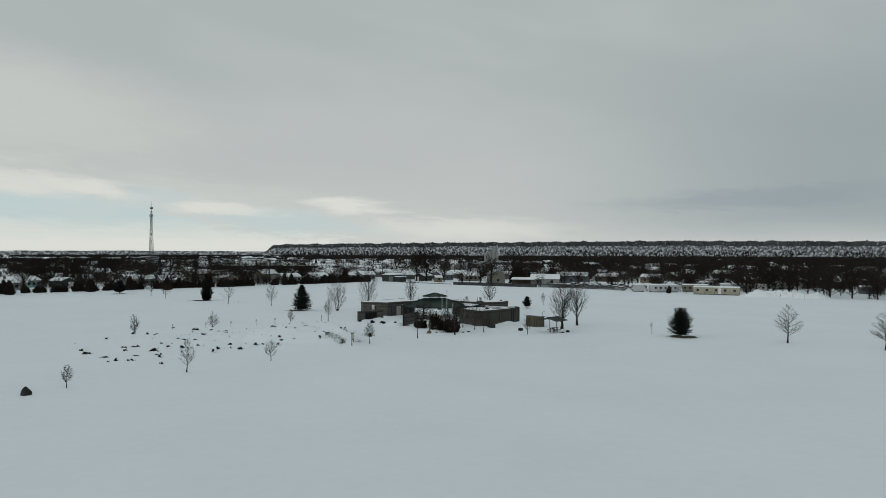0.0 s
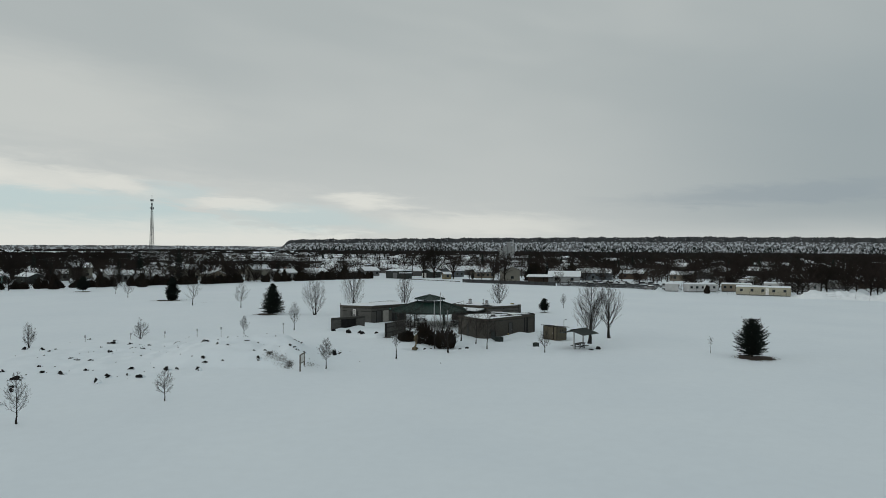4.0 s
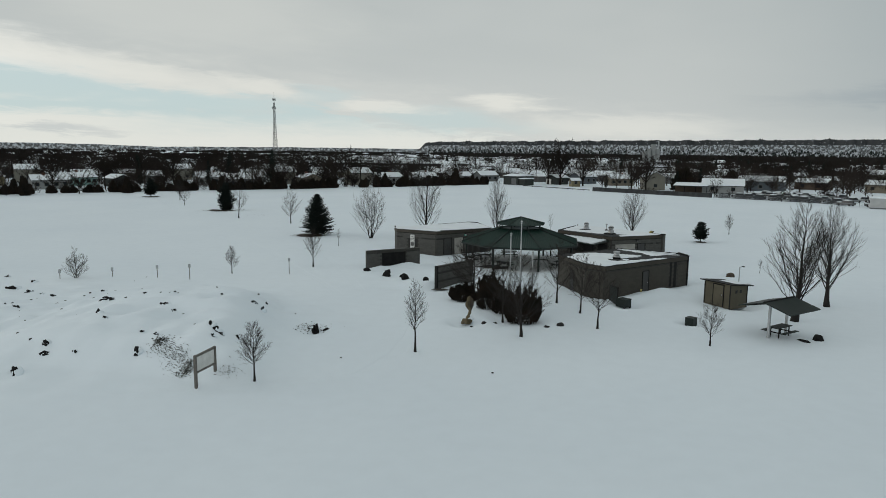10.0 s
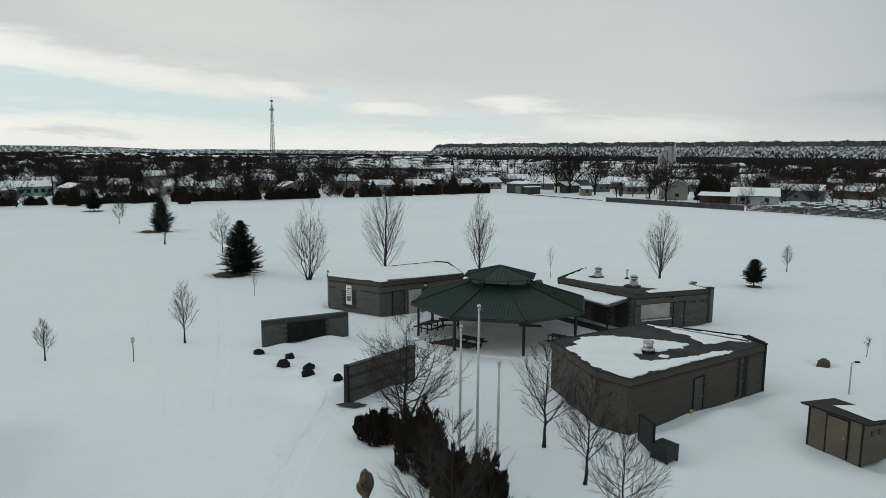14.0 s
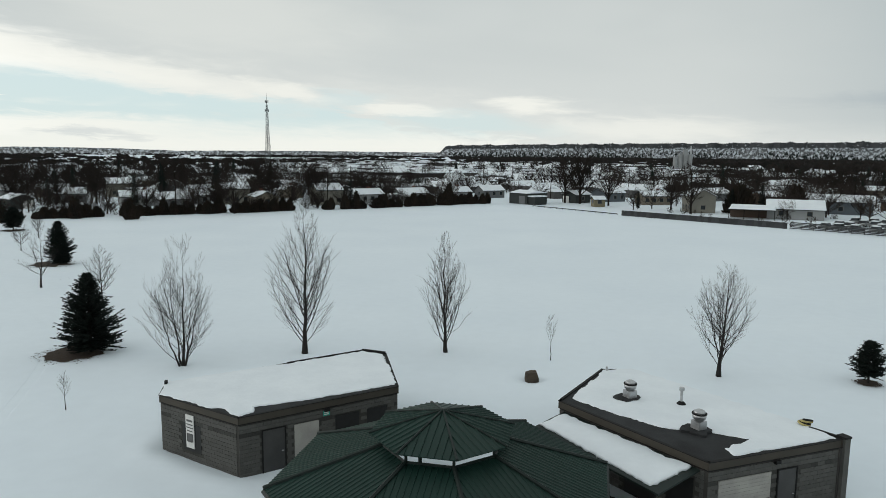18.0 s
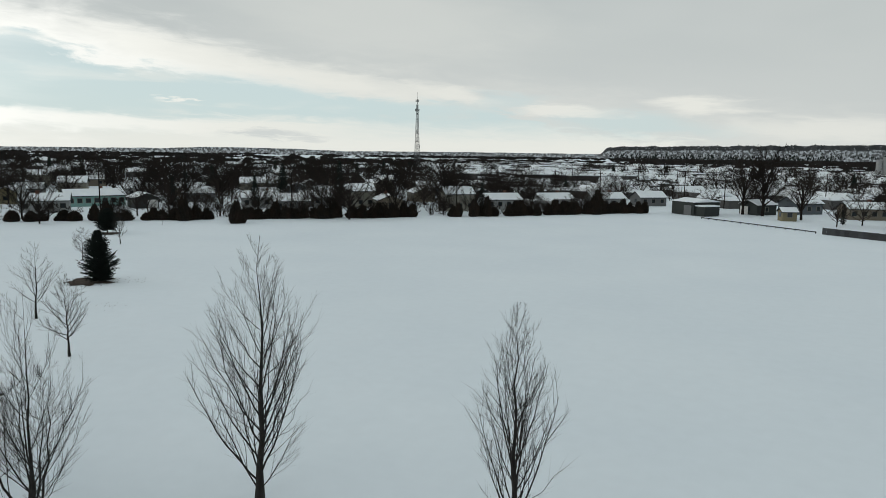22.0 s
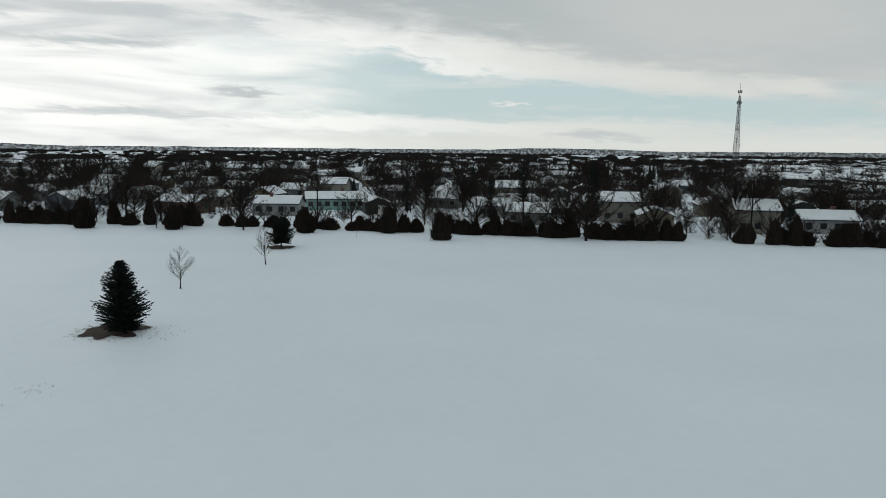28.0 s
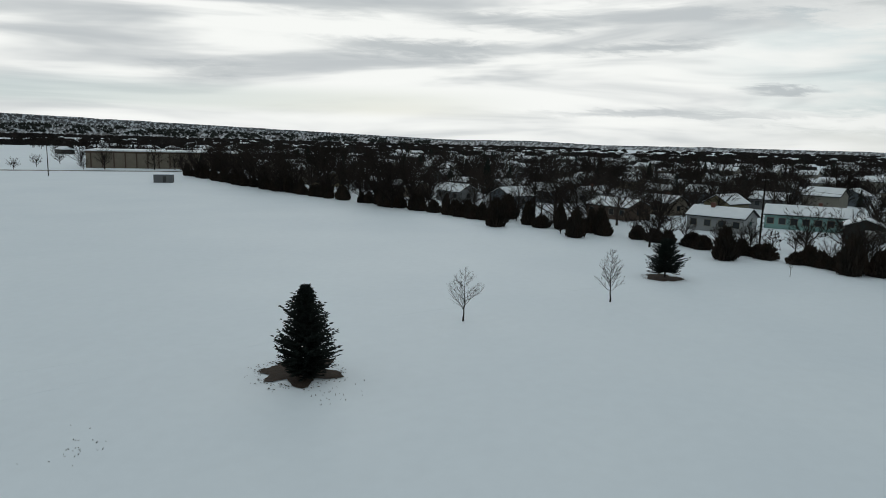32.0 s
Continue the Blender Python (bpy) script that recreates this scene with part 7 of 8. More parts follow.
# Houses.
def house_template(name, label, w, d, h, pitch, paint, gable=True, snow=True, wins=4, chimney=False, garage=False, plain=False):
    ob = thing(name, label, "house", group="houses of the town")
    w, d = w * 0.80, d * 0.84
    a, b = w / 2, d / 2
    wall = Shape().box(0, 0, -0.2, w, d, h + 0.2)
    rise = pitch * b
    if gable:
        wall.add([(-a, -b, h), (-a, b, h), (-a, 0, h + rise), (a, -b, h), (a, b, h), (a, 0, h + rise)], [(0, 2, 1), (3, 4, 5)])
    part("wall", wall, PAINTS[paint], ob, paint.replace("_", " ") + " siding wall")
    o = 0.45
    for s in (-1, 1):
        pts = [(-a - o, 0, h + rise + 0.02), (a + o, 0, h + rise + 0.02), (a + o, s * (b + o), h - pitch * o), (-a - o, s * (b + o), h - pitch * o)]
        t = 0.12
        sh = Shape().add(pts + [(x, y, z + t) for x, y, z in pts], [(3, 2, 1, 0), (4, 5, 6, 7), (0, 1, 5, 4), (1, 2, 6, 5), (2, 3, 7, 6), (3, 0, 4, 7)])
        part("roof_slope", sh, ROOF_DARK, ob, "dark shingle roof slope")
        if snow:
            i = 0.12
            sp = [(-a - o + i, 0, h + rise + 0.145), (a + o - i, 0, h + rise + 0.145), (a + o - i, s * (b + o - i), h - pitch * (o - i) + 0.125), (-a - o + i, s * (b + o - i), h - pitch * (o - i) + 0.125)]
            part("roof_snow", Shape().add(sp + [(x * 0.985, y * 0.98, z + 0.16) for x, y, z in sp], [(3, 2, 1, 0), (4, 5, 6, 7), (0, 1, 5, 4), (1, 2, 6, 5), (2, 3, 7, 6), (3, 0, 4, 7)]), ROOF_SNOW, ob, "snow on the roof")
    for s in (-1, 1):
        for k in range(wins):
            x = -a + w * (k + 0.5) / wins
            g = part("window", Shape().box(x, s * (b + 0.005), 1.0, 1.15, 0.06, 1.1), GLASS, ob)
            if not plain:
                part("window_frame", Shape().box(x, s * (b + 0.02), 2.1, 1.35, 0.1, 0.1).box(x, s * (b + 0.02), 0.9, 1.35, 0.1, 0.1).box(x - 0.62, s * (b + 0.02), 1.0, 0.1, 0.1, 1.1).box(x + 0.62, s * (b + 0.02), 1.0, 0.1, 0.1, 1.1), PAINTS["cream"], g)
        if not plain:
            part("window", Shape().box(s * (a + 0.005), 0, 1.0, 0.06, 1.2, 1.1), GLASS, ob)
        if garage:
            part("garage_door", Shape().box(s * (a + 0.01), b * 0.45, 0, 0.06, 2.6, 2.2), WHITE, ob)
    if chimney:
        part("chimney", Shape().box(a * 0.3, 0.4, h, 0.7, 0.7, rise + 0.9), PAINTS["brick"], ob)
    return ob


T = {}
T["white"] = house_template("house", "white sided house with snow on its roof", 13, 8, 2.8, 0.42, "white", chimney=True)
T["grey"] = house_template("house", "grey sided house with snow on its roof", 11, 7.5, 2.7, 0.5, "grey", wins=3)
T["tan"] = house_template("house", "tan sided house with snow on its roof", 12, 8, 2.8, 0.4, "tan", chimney=True)
T["yellow"] = house_template("house", "pale yellow house with snow on its roof", 10, 7.5, 2.9, 0.55, "yellow", wins=3)
T["brown"] = house_template("house", "brown house with snow on its roof", 14, 8.5, 2.7, 0.36, "brown", wins=4)
T["blue_grey"] = house_template("house", "blue-grey house with snow on its roof", 11, 8, 3.0, 0.5, "blue_grey", wins=3)
T["cream"] = house_template("house", "cream sided two-storey house with snow on its roof", 10, 8, 4.6, 0.5, "cream", wins=3)
T["sage"] = house_template("garage", "grey-green garage with snow on its roof", 9, 7, 2.7, 0.38, "sage", wins=1, garage=True)
T["teal"] = house_template("house", "long teal and white house with row of windows", 18, 9, 2.8, 0.38, "teal", wins=7, chimney=True)
T["shed"] = house_template("garden_shed", "small yellow garden shed with snow on its roof", 4.2, 3.6, 2.3, 0.5, "yellow", wins=1)
P = {}
for k, (key, w_, d_, h_, p_) in enumerate([("white", 13, 8, 2.8, 0.42), ("grey", 11, 7.5, 2.7, 0.5), ("tan", 12, 8, 2.8, 0.4), ("brown", 14, 8.5, 2.7, 0.36), ("blue_grey", 11, 8, 3.0, 0.5), ("cream", 10, 8, 4.6, 0.5)]):
    P[key] = house_template("house", key.replace("_", "-") + " house far back with snow on its roof", w_, d_, h_, p_, key, wins=2, plain=True)
    P[key].matrix_basis = pose(-180 - 24 * k, 200 - 22 * k, 0, 0, 0, 44)
FIRST = {"teal": (-160.5, 167.5, 66), "sage": (-144.5, 170, -25), "shed": (8.5, 229, 20), "white": (-121, 189, 44), "grey": (-111, 200, 46), "tan": (-183, 145, 40), "yellow": (-184, 160, 130), "brown": (-170, 133, 38),
         "blue_grey": (-205, 121, 46), "cream": (-100, 205, 44)}
for key, (x, y, rz) in FIRST.items():
    T[key].matrix_basis = pose(x, y, 0, 0, 0, rz)
kinds = ["white", "grey", "tan", "yellow", "brown", "blue_grey", "cream", "white", "sage", "grey", "tan"]
placed = [(v[0], v[1]) for v in FIRST.values()] + [(o.location.x, o.location.y) for o in P.values()]


def settle(key, x, y, rz, stock=None):
    if any((x - a) ** 2 + (y - b) ** 2 < 150 for a, b in placed):
        return
    placed.append((x, y))
    copy_thing((stock or T)[key], pose(x, y, 0, 0, 0, rz))


T["wide"] = house_template("house", "wide pale house with deep snow on its low roof", 16, 12.5, 2.6, 0.36, "white", wins=2)
T["long"] = house_template("house", "long blue-grey house with deep snow on its low roof", 19, 11, 3.4, 0.34, "blue_grey", wins=3)
T["wide"].matrix_basis = pose(57.5, 205, 0, 0, 0, 168)
T["long"].matrix_basis = pose(75, 226, 0, 0, 0, 160)
placed += [(57.5, 205), (75, 226), (46, 202)]
porch = thing("carport", "open carport with deep snow on its flat roof", "carport", pose(46.5, 200.5, 0, 0, 0, -14))
part("roof", Shape().box(0, 0, 2.3, 11.0, 6.5, 0.2), ROOF_DARK, porch)
part("roof_snow", Shape().add([(-5.4, -3.2, 2.502), (5.4, -3.2, 2.502), (5.4, 3.2, 2.502), (-5.4, 3.2, 2.502), (-5.2, -2.9, 2.75), (5.2, -2.9, 2.75), (5.0, 2.6, 3.4), (-5.0, 2.6, 3.4)], [(0, 1, 5, 4), (1, 2, 6, 5), (2, 3, 7, 6), (3, 0, 4, 7), (4, 5, 6, 7)]), ROOF_SNOW, porch, "deep snow on the roof")
part("back_wall", Shape().box(0, 3.0, -0.2, 10.6, 0.2, 2.5), PAINTS["brown"], porch)
for px_ in (-5.2, -1.7, 1.7, 5.2):
    part("post", Shape().box(px_, -3.0, -0.2, 0.16, 0.16, 2.5), TRIM_DARK, porch)

# Chosen houses behind the hedge corner and the eastern fence.
for key, x, y, rz in (("cream", 36, 218, 100), ("sage", 1.5, 246, 50), ("blue_grey", 12, 256, 40), ("tan", 26, 246, 20), ("white", -40, 246, 40), ("grey", -30, 262, 40),
                      ("white", -52, 233, 44), ("cream", -72, 210, 44), ("white", -64, 222, 44), ("tan", -88, 201, 130), ("shed", 15, 222, 10), ("white", -83, 214, 44)):
    settle(key, x, y, rz)
rnd = random.Random(8)
for row, d in enumerate((27, 56, 86, 120, 155, 200, 240)):
    s = 5.0 + 7 * row
    while s < 350:
        x, y, a = beyond(HEDGE, s, d + rnd.uniform(-4, 4))
        if not (x > -20 and y > 200 and d < 60):
            settle(rnd.choice(kinds) if d < 60 else rnd.choice(list(P)), x, y, a + rnd.choice((0, 0, 90)) + rnd.uniform(-4, 4), None if d < 60 else P)
        s += rnd.uniform(14, 22)
for row, d in enumerate((80, 112, 150)):
    s = 20.0
    while s < 240:
        x, y, a = beyond(FENCE, s, d + rnd.uniform(-6, 6))
        if d > 70:
            settle(rnd.choice(list(P)), x, y, a + rnd.choice((0, 90)) + rnd.uniform(-4, 4), P)
        s += rnd.uniform(18, 30)

# The dull green-grey metal building at the corner of the field, and its white yard fence.
hall = thing("metal_building", "low grey-green metal building with snowy roof", "building", pose(-13.5, 236.5, 0, 0, 0, -40))
part("wall", Shape().box(0, 0, -0.2, 8.0, 9.0, 3.7), PAINTS["sage"], hall)
part("roof", Shape().add([(-4.3, -4.8, 3.45), (4.3, -4.8, 3.45), (4.3, 4.8, 3.45), (-4.3, 4.8, 3.45), (-4.3, 0, 4.3), (4.3, 0, 4.3)], [(0, 1, 5, 4), (2, 3, 4, 5), (0, 4, 3), (1, 2, 5), (0, 3, 2, 1)]), ROOF_SNOW, hall, "snow-covered roof")
part("garage_door", Shape().box(1.8, -4.53, 0, 2.6, 0.08, 2.6), PAINTS["grey"], hall)
part("lean_to", Shape().box(5.6, -1.5, -0.2, 3.2, 5.0, 2.7), PAINTS["sage"], hall)
part("lean_to_snow", Shape().box(5.6, -1.5, 2.5, 3.5, 5.3, 0.3), ROOF_SNOW, hall, "snow on the lean-to roof")


def board_fence(line, s0, s1, h, mat, label, step=0.9):
    ob = thing("board_fence", label, "fence", group="fences of the town")
    s = s0
    while s < s1:
        x, y, a = beyond(line, s + step / 2, 0.0)
        part("board", Shape().box(0, 0, -0.15, step - 0.012, 0.05, h + 0.15), mat, ob).matrix_basis = pose(x, y, 0, 0, 0, a)
        s += step
    s = s0
    while s <= s1:
        x, y, a = beyond(line, s, 0.09)
        part("post", Shape().box(0, 0, -0.2, 0.13, 0.13, h + 0.25), mat, ob).matrix_basis = pose(x, y, 0, 0, 0, a)
        s += step * 3
    return ob


low_fence = thing("rail_fence", "low dark rail fence along the snowy field edge", "fence", group="fences of the town")
for k in range(14):
    x, y, a = beyond(FENCE, 10 + 2.5 * k, 0)
    part("post", Shape().box(0, 0, -0.2, 0.12, 0.12, 0.65), FENCE_DARK, low_fence).matrix_basis = pose(x, y, 0, 0, 0, a)
    if k:
        x, y, a = beyond(FENCE, 8.75 + 2.5 * k, 0)
        part("rail", Shape().box(0, 0, 0.20, 2.5, 0.06, 0.22), FENCE_DARK, low_fence).matrix_basis = pose(x, y, 0, 0, 0, a)
board_fence(FENCE, 44, 85, 1.35, FENCE_DARK, "dark weathered board fence along the field edge")
slatted = thing("slatted_fence", "grey fence of long horizontal slats beside the car lot", "fence", group="fences of the town")
for k in range(15):
    x, y, a = beyond(FENCE, 86 + 2.4 * k, 0)
    part("post", Shape().box(0, 0, -0.2, 0.10, 0.10, 1.6), FENCE_DARK, slatted).matrix_basis = pose(x, y, 0, 0, 0, a)
    if k < 14:
        x, y, a = beyond(FENCE, 87.2 + 2.4 * k, 0.06)
        for z in (0.15, 0.45, 0.75, 1.05, 1.35):
            part("slat", Shape().box(0, 0, z, 2.38, 0.04, 0.21), FENCE_DARK, slatted).matrix_basis = pose(x, y, 0, 0, 0, a)
wire = thing("wire_fence", "wire fence with thin steel posts along the field edge", "fence")
for k in range(20):
    x, y, a = beyond(FENCE, 122 + 3.5 * k, 0)
    part("post", Shape().tube([(x, y, -0.2), (x, y, 1.3)], [0.03, 0.03], 6), TRIM_DARK, wire)
for z in (0.4, 0.8, 1.25):
    part("rail", Shape().tube([(*beyond(FENCE, 122 + 12 * k, 0)[:2], z) for k in range(6)], [0.008] * 6, 4), TRIM_DARK, wire)


# Mobile homes and cars by the eastern edge.
HOME_PAINTS = dict(PAINTS, white=material("white_home_siding", (0.46, 0.47, 0.47), 0.6, (0.38, 0.39, 0.39), 0.6, fine=0.05), cream=material("pale_yellow_siding", (0.34, 0.325, 0.25), 0.6, (0.29, 0.275, 0.21), 0.6, fine=0.05))

def mobile_home(x, y, rz, w, paint, label):
    ob = thing("mobile_home", label, "mobile home", pose(x, y, 0, 0, 0, rz), "mobile homes")
    part("body", Shape().box(0, 0, 0.3, w, 4.2, 2.3), HOME_PAINTS[paint], ob)
    part("skirt", Shape().box(0, 0, -0.2, w - 0.2, 4.0, 0.5), PAINTS["grey"], ob)
    part("roof_snow", Shape().add([(-w / 2 - 0.1, -2.2, 2.6), (w / 2 + 0.1, -2.2, 2.6), (w / 2 + 0.1, 2.2, 2.6), (-w / 2 - 0.1, 2.2, 2.6), (-w / 2, -0.6, 3.0), (w / 2, -0.6, 3.0), (w / 2, 0.6, 3.0), (-w / 2, 0.6, 3.0)],
                                  [(0, 1, 5, 4), (2, 3, 7, 6), (4, 5, 6, 7), (1, 2, 6, 5), (3, 0, 4, 7), (0, 3, 2, 1)]), ROOF_SNOW, ob, "snow on the roof")
    for s in (-1, 1):
        for k in range(5):
            part("window", Shape().box(-w / 2 + w * (k + 0.5) / 5, s * 2.105, 1.25, 0.8, 0.04, 0.75), GLASS, ob)
    part("door", Shape().box(w * 0.08, -2.11, 0.35, 0.9, 0.05, 2.0), WHITE, ob)
    return ob


for paint, x, y, rz, w in (("white", 90.5, 143, 4, 9.5), ("white", 82.5, 147, 72, 6), ("cream", 103.5, 126.5, -29, 15), ("tan", 103, 144, -20, 9), ("white", 124, 149, -24, 17), ("white", 118, 176, -10, 10),
                           ("tan", 127, 196, -12, 14), ("white", 150, 168, -40, 14), ("grey", 166, 130, -38, 15), ("white", -53.5, 226, 40, 7.5)):
    mobile_home(x, y, rz, w, paint, "long pale mobile home with snow on its roof")


def car(x, y, rz, paint, label="parked car under snow"):
    ob = thing("car", label, "car", pose(x, y, 0, 0, 0, rz), "parked cars")
    body = Shape().prism([(-2.1, -0.85), (2.1, -0.85), (2.2, 0), (2.1, 0.85), (-2.1, 0.85), (-2.2, 0)], 0.3, 0.85)
    part("body", body, PAINTS[paint], ob)
    part("cabin", Shape().add([(-1.5, -0.78, 0.85), (0.9, -0.78, 0.85), (0.9, 0.78, 0.85), (-1.5, 0.78, 0.85), (-1.1, -0.65, 1.4), (0.35, -0.65, 1.4), (0.35, 0.65, 1.4), (-1.1, 0.65, 1.4)],
                              [(0, 1, 5, 4), (1, 2, 6, 5), (2, 3, 7, 6), (3, 0, 4, 7), (4, 5, 6, 7)]), GLASS, ob)
    part("snow_cap", Shape().box(-0.38, 0, 1.402, 1.5, 1.35, 0.16).box(1.45, 0, 0.852, 1.1, 1.5, 0.12), ROOF_SNOW, ob, "snow lying on the car")
    for wx in (-1.35, 1.35):
        for wy in (-0.8, 0.8):
            part("wheel", Shape().tube([(wx, wy - 0.1, 0.3), (wx, wy + 0.1, 0.3)], [0.32, 0.32], 12), BLACK, ob)
    return ob


for k in range(36):
    if k % 7 == 4:
        continue
    x, y, a = beyond(FENCE, 91 + (k % 9) * 3.1 + 0.5 * math.sin(5.0 * k), 6.5 + 6.6 * (k // 9) + 0.7 * math.sin(3.0 * k))
    car(x, y, a + 88, ["white", "grey", "blue_grey", "white", "brown", "white", "grey"][k % 7])
for x, y, rz in ((77.5, 154, 130), (83, 151, 160), (152, 104, 140), (-121, 224, 40), (-190, 158, 50)):
    car(x, y, rz, "grey")

for x, y, r_, h_, k in ((46.5, 216, 4.6, 7.6, 1), (70, 252, 3.6, 6.4, 3), (89.5, 134.5, 1.0, 2.6, 2)):
    hedge_shrub(x, y, r_, h_, k, "dark dense rounded tree beyond the fence")
for k in range(46):
    x, y, a = beyond(FENCE, 112 + 3.1 * k + 1.5 * (k % 3), (16, 30, 44, 25, 58, 37)[k % 6] + 3.0 * math.sin(2.7 * k))
    if not any((x - a_) ** 2 + (y - b_) ** 2 < 40 for a_, b_ in ((90.5, 143), (103.5, 126.5), (103, 144), (124, 149), (118, 176), (82.5, 147))):
        street_tree(x, y, (5 * k) % 6, 0.62 + 0.11 * (k % 5), "bare tree among the mobile homes")

for x, y, k, z_ in ((133, 108, 1, 0.80), (139, 106, 4, 0.95), (144, 101, 2, 0.85), (128, 124, 0, 0.9), (117, 129, 3, 0.75), (150, 99, 5, 0.9), (139, 118, 2, 1.0)):
    street_tree(x, y, k, z_, "large bare tree beside the ploughed snow bank")

# Ploughed snow heaped along the eastern edge.
heap = Shape()
cols, rows_ = 64, 9
hv = []
for i in range(cols + 1):
    u = i / cols
    for j in range(rows_ + 1):
        w = j / rows_ * 2 - 1
        x, y = 108.0 + 25.0 * u + 0.42 * 5.0 * w, 119.5 + -13.5 * u + 0.91 * 5.0 * w
        crest = (1 - w * w) * min(1.0, 6 * u, 6 * (1 - u)) * (1.75 + 2.4 * noise.noise((x * 0.16, y * 0.16, 4)) + 1.3 * noise.noise((x * 0.5, y * 0.5, 8)))
        hv.append((x, y, max(-0.05, crest) - 0.06))
heap.add(hv, [(i * (rows_ + 1) + j, (i + 1) * (rows_ + 1) + j, (i + 1) * (rows_ + 1) + j + 1, i * (rows_ + 1) + j + 1) for i in range(cols) for j in range(rows_)])
solid("snow_bank", heap, ROOF_SNOW, "long uneven bank of ploughed snow beside the field", "snow bank", kind="stuff")

# School-like flat building, hut, road and poles by the western end.
hall2 = thing("long_brick_building", "long tan flat-roofed building with dark pilasters", "building", pose(-330, -42, 0, 0, 0, 22))
part("wall", Shape().box(0, 0, -0.2, 30, 62, 7.4), PAINTS["tan"], hall2)
part("roof_snow", Shape().box(0, 0, 7.2, 30.6, 62.6, 0.5), ROOF_SNOW, hall2, "snow-covered flat roof")
part("band", Shape().box(0, 0, 6.4, 30.3, 62.3, 0.6), PAINTS["brown"], hall2)
for k in range(14):
    part("pilaster", Shape().box(15.05, -29 + 4.46 * k, 0, 0.4, 0.5, 6.5), PAINTS["brown"], hall2)
hut = thing("field_hut", "small grey hut with snowy roof at field edge", "hut", pose(-233, 3.5, 0, 0, 0, 20))
part("wall", Shape().box(0, 0, -0.2, 4.4, 5.6, 2.7), PAINTS["grey"], hut)
part("roof_snow", Shape().box(0, 0, 2.5, 5.0, 6.2, 0.3), ROOF_SNOW, hut, "snow on the roof")
part("door", Shape().box(2.22, 0.4, 0, 0.05, 1.0, 2.0), DOOR_DARK, hut)
road = Shape()
for (x0, y0), (x1, y1) in (((-262, -95), (-300, -15)), ((-300, -15), (-420, 110))):
    d = Vector((x1 - x0, y1 - y0)).normalized()
    o = Vector((-d.y, d.x)) * 4
    road.add([(x0 - o.x, y0 - o.y, 0.03), (x1 - o.x, y1 - o.y, 0.03), (x1 + o.x, y1 + o.y, 0.03), (x0 + o.x, y0 + o.y, 0.03)], [(0, 1, 2, 3)])
solid("road", road, ASPHALT, "wet road with snow along its edges", "road", kind="structure")


def utility_pole(x, y, h=10.5, rz=0.0):
    ob = thing("utility_pole", "dark wooden utility pole with crossarm", "pole", pose(x, y, 0, 0, 0, rz), "utility poles")
    part("pole", Shape().tube([(0, 0, -0.3), (0, 0, h)], [0.16, 0.11], 8), BARK_FAR, ob)
    part("crossarm", Shape().box(0, 0, h - 0.8, 2.2, 0.12, 0.14), BARK_FAR, ob)
    for x2 in (-0.9, -0.35, 0.35, 0.9):
        part("insulator", Shape().tube([(x2, 0, h - 0.66), (x2, 0, h - 0.45)], [0.05, 0.04], 6), STEEL, ob)
    return ob


pole_at = []
for k in range(9):
    x, y, a = beyond(HEDGE, 8 + 43 * k, 13)
    utility_pole(x, y, 11, a + 90)
    pole_at.append(Vector((x, y, 10.4)))
wires = thing("power_lines", "thin dark power lines strung between utility poles", "cable")
for dz in (0.0, -0.9):
    for a, b in zip(pole_at, pole_at[1:]):
        pts = [a.lerp(b, u / 8) + Vector((0, 0, dz - 2.6 * (u / 8) * (1 - u / 8))) for u in range(9)]
        part("wire", Shape().tube(pts, [0.025] * 9, 3, False), TRIM_DARK, wires)
for x, y in ((-246, -43), (-262, 12), (40, 268), (62, 262), (-8, 262), (14, 268), (30, 300), (-22, 285), (-30, 330), (60, 360), (20, 380), (-10, 400), (80, 400), (-50, 370), (110, 300), (-15, 310), (34, 250), (-70, 320), (95, 350), (130, 260), (20, 290), (-60, 262), (86, 250), (110, 232), (-40, 300), (5, 330), (48, 330), (90, 300), (-90, 280), (-130, 250)):
    utility_pole(x, y, 10.5, 30)


# The lattice radio mast.
mast = thing("radio_mast", "tall grey lattice radio mast with antennas", "mast", pose(-230.5, 486, 0))
MH, W0, W1 = 58.5, 4.4, 1.1
wid = lambda z: W0 + (W1 - W0) * min(1, z / 50)
corner = lambda z, k: Vector((wid(z) * 0.58 * math.cos(2.094 * k), wid(z) * 0.58 * math.sin(2.094 * k), z))
for k in range(3):
    part("leg", Shape().tube([corner(z, k) for z in (0, 15, 30, 50)], [0.20, 0.17, 0.14, 0.12], 5), MAST_STEEL, mast)
zs = [50 * (1 - (1 - i / 26) ** 1.0) for i in range(27)]
for i in range(26):
    br = Shape()
    for k in range(3):
        j = (k + 1) % 3
        br.tube([corner(zs[i], k), corner(zs[i + 1], j)], [0.085, 0.085], 3, False)
        br.tube([corner(zs[i + 1], k), corner(zs[i + 1], j)], [0.05, 0.05], 3, False)
        br.tube([corner(zs[i], j), corner(zs[i + 1], k)], [0.085, 0.085], 3, False)
    part("lattice_bay", br, MAST_STEEL, mast)
part("spire", Shape().tube([(0, 0, 50), (0, 0, 54), (0, 0, MH)], [0.20, 0.10, 0.04], 6), MAST_STEEL, mast)
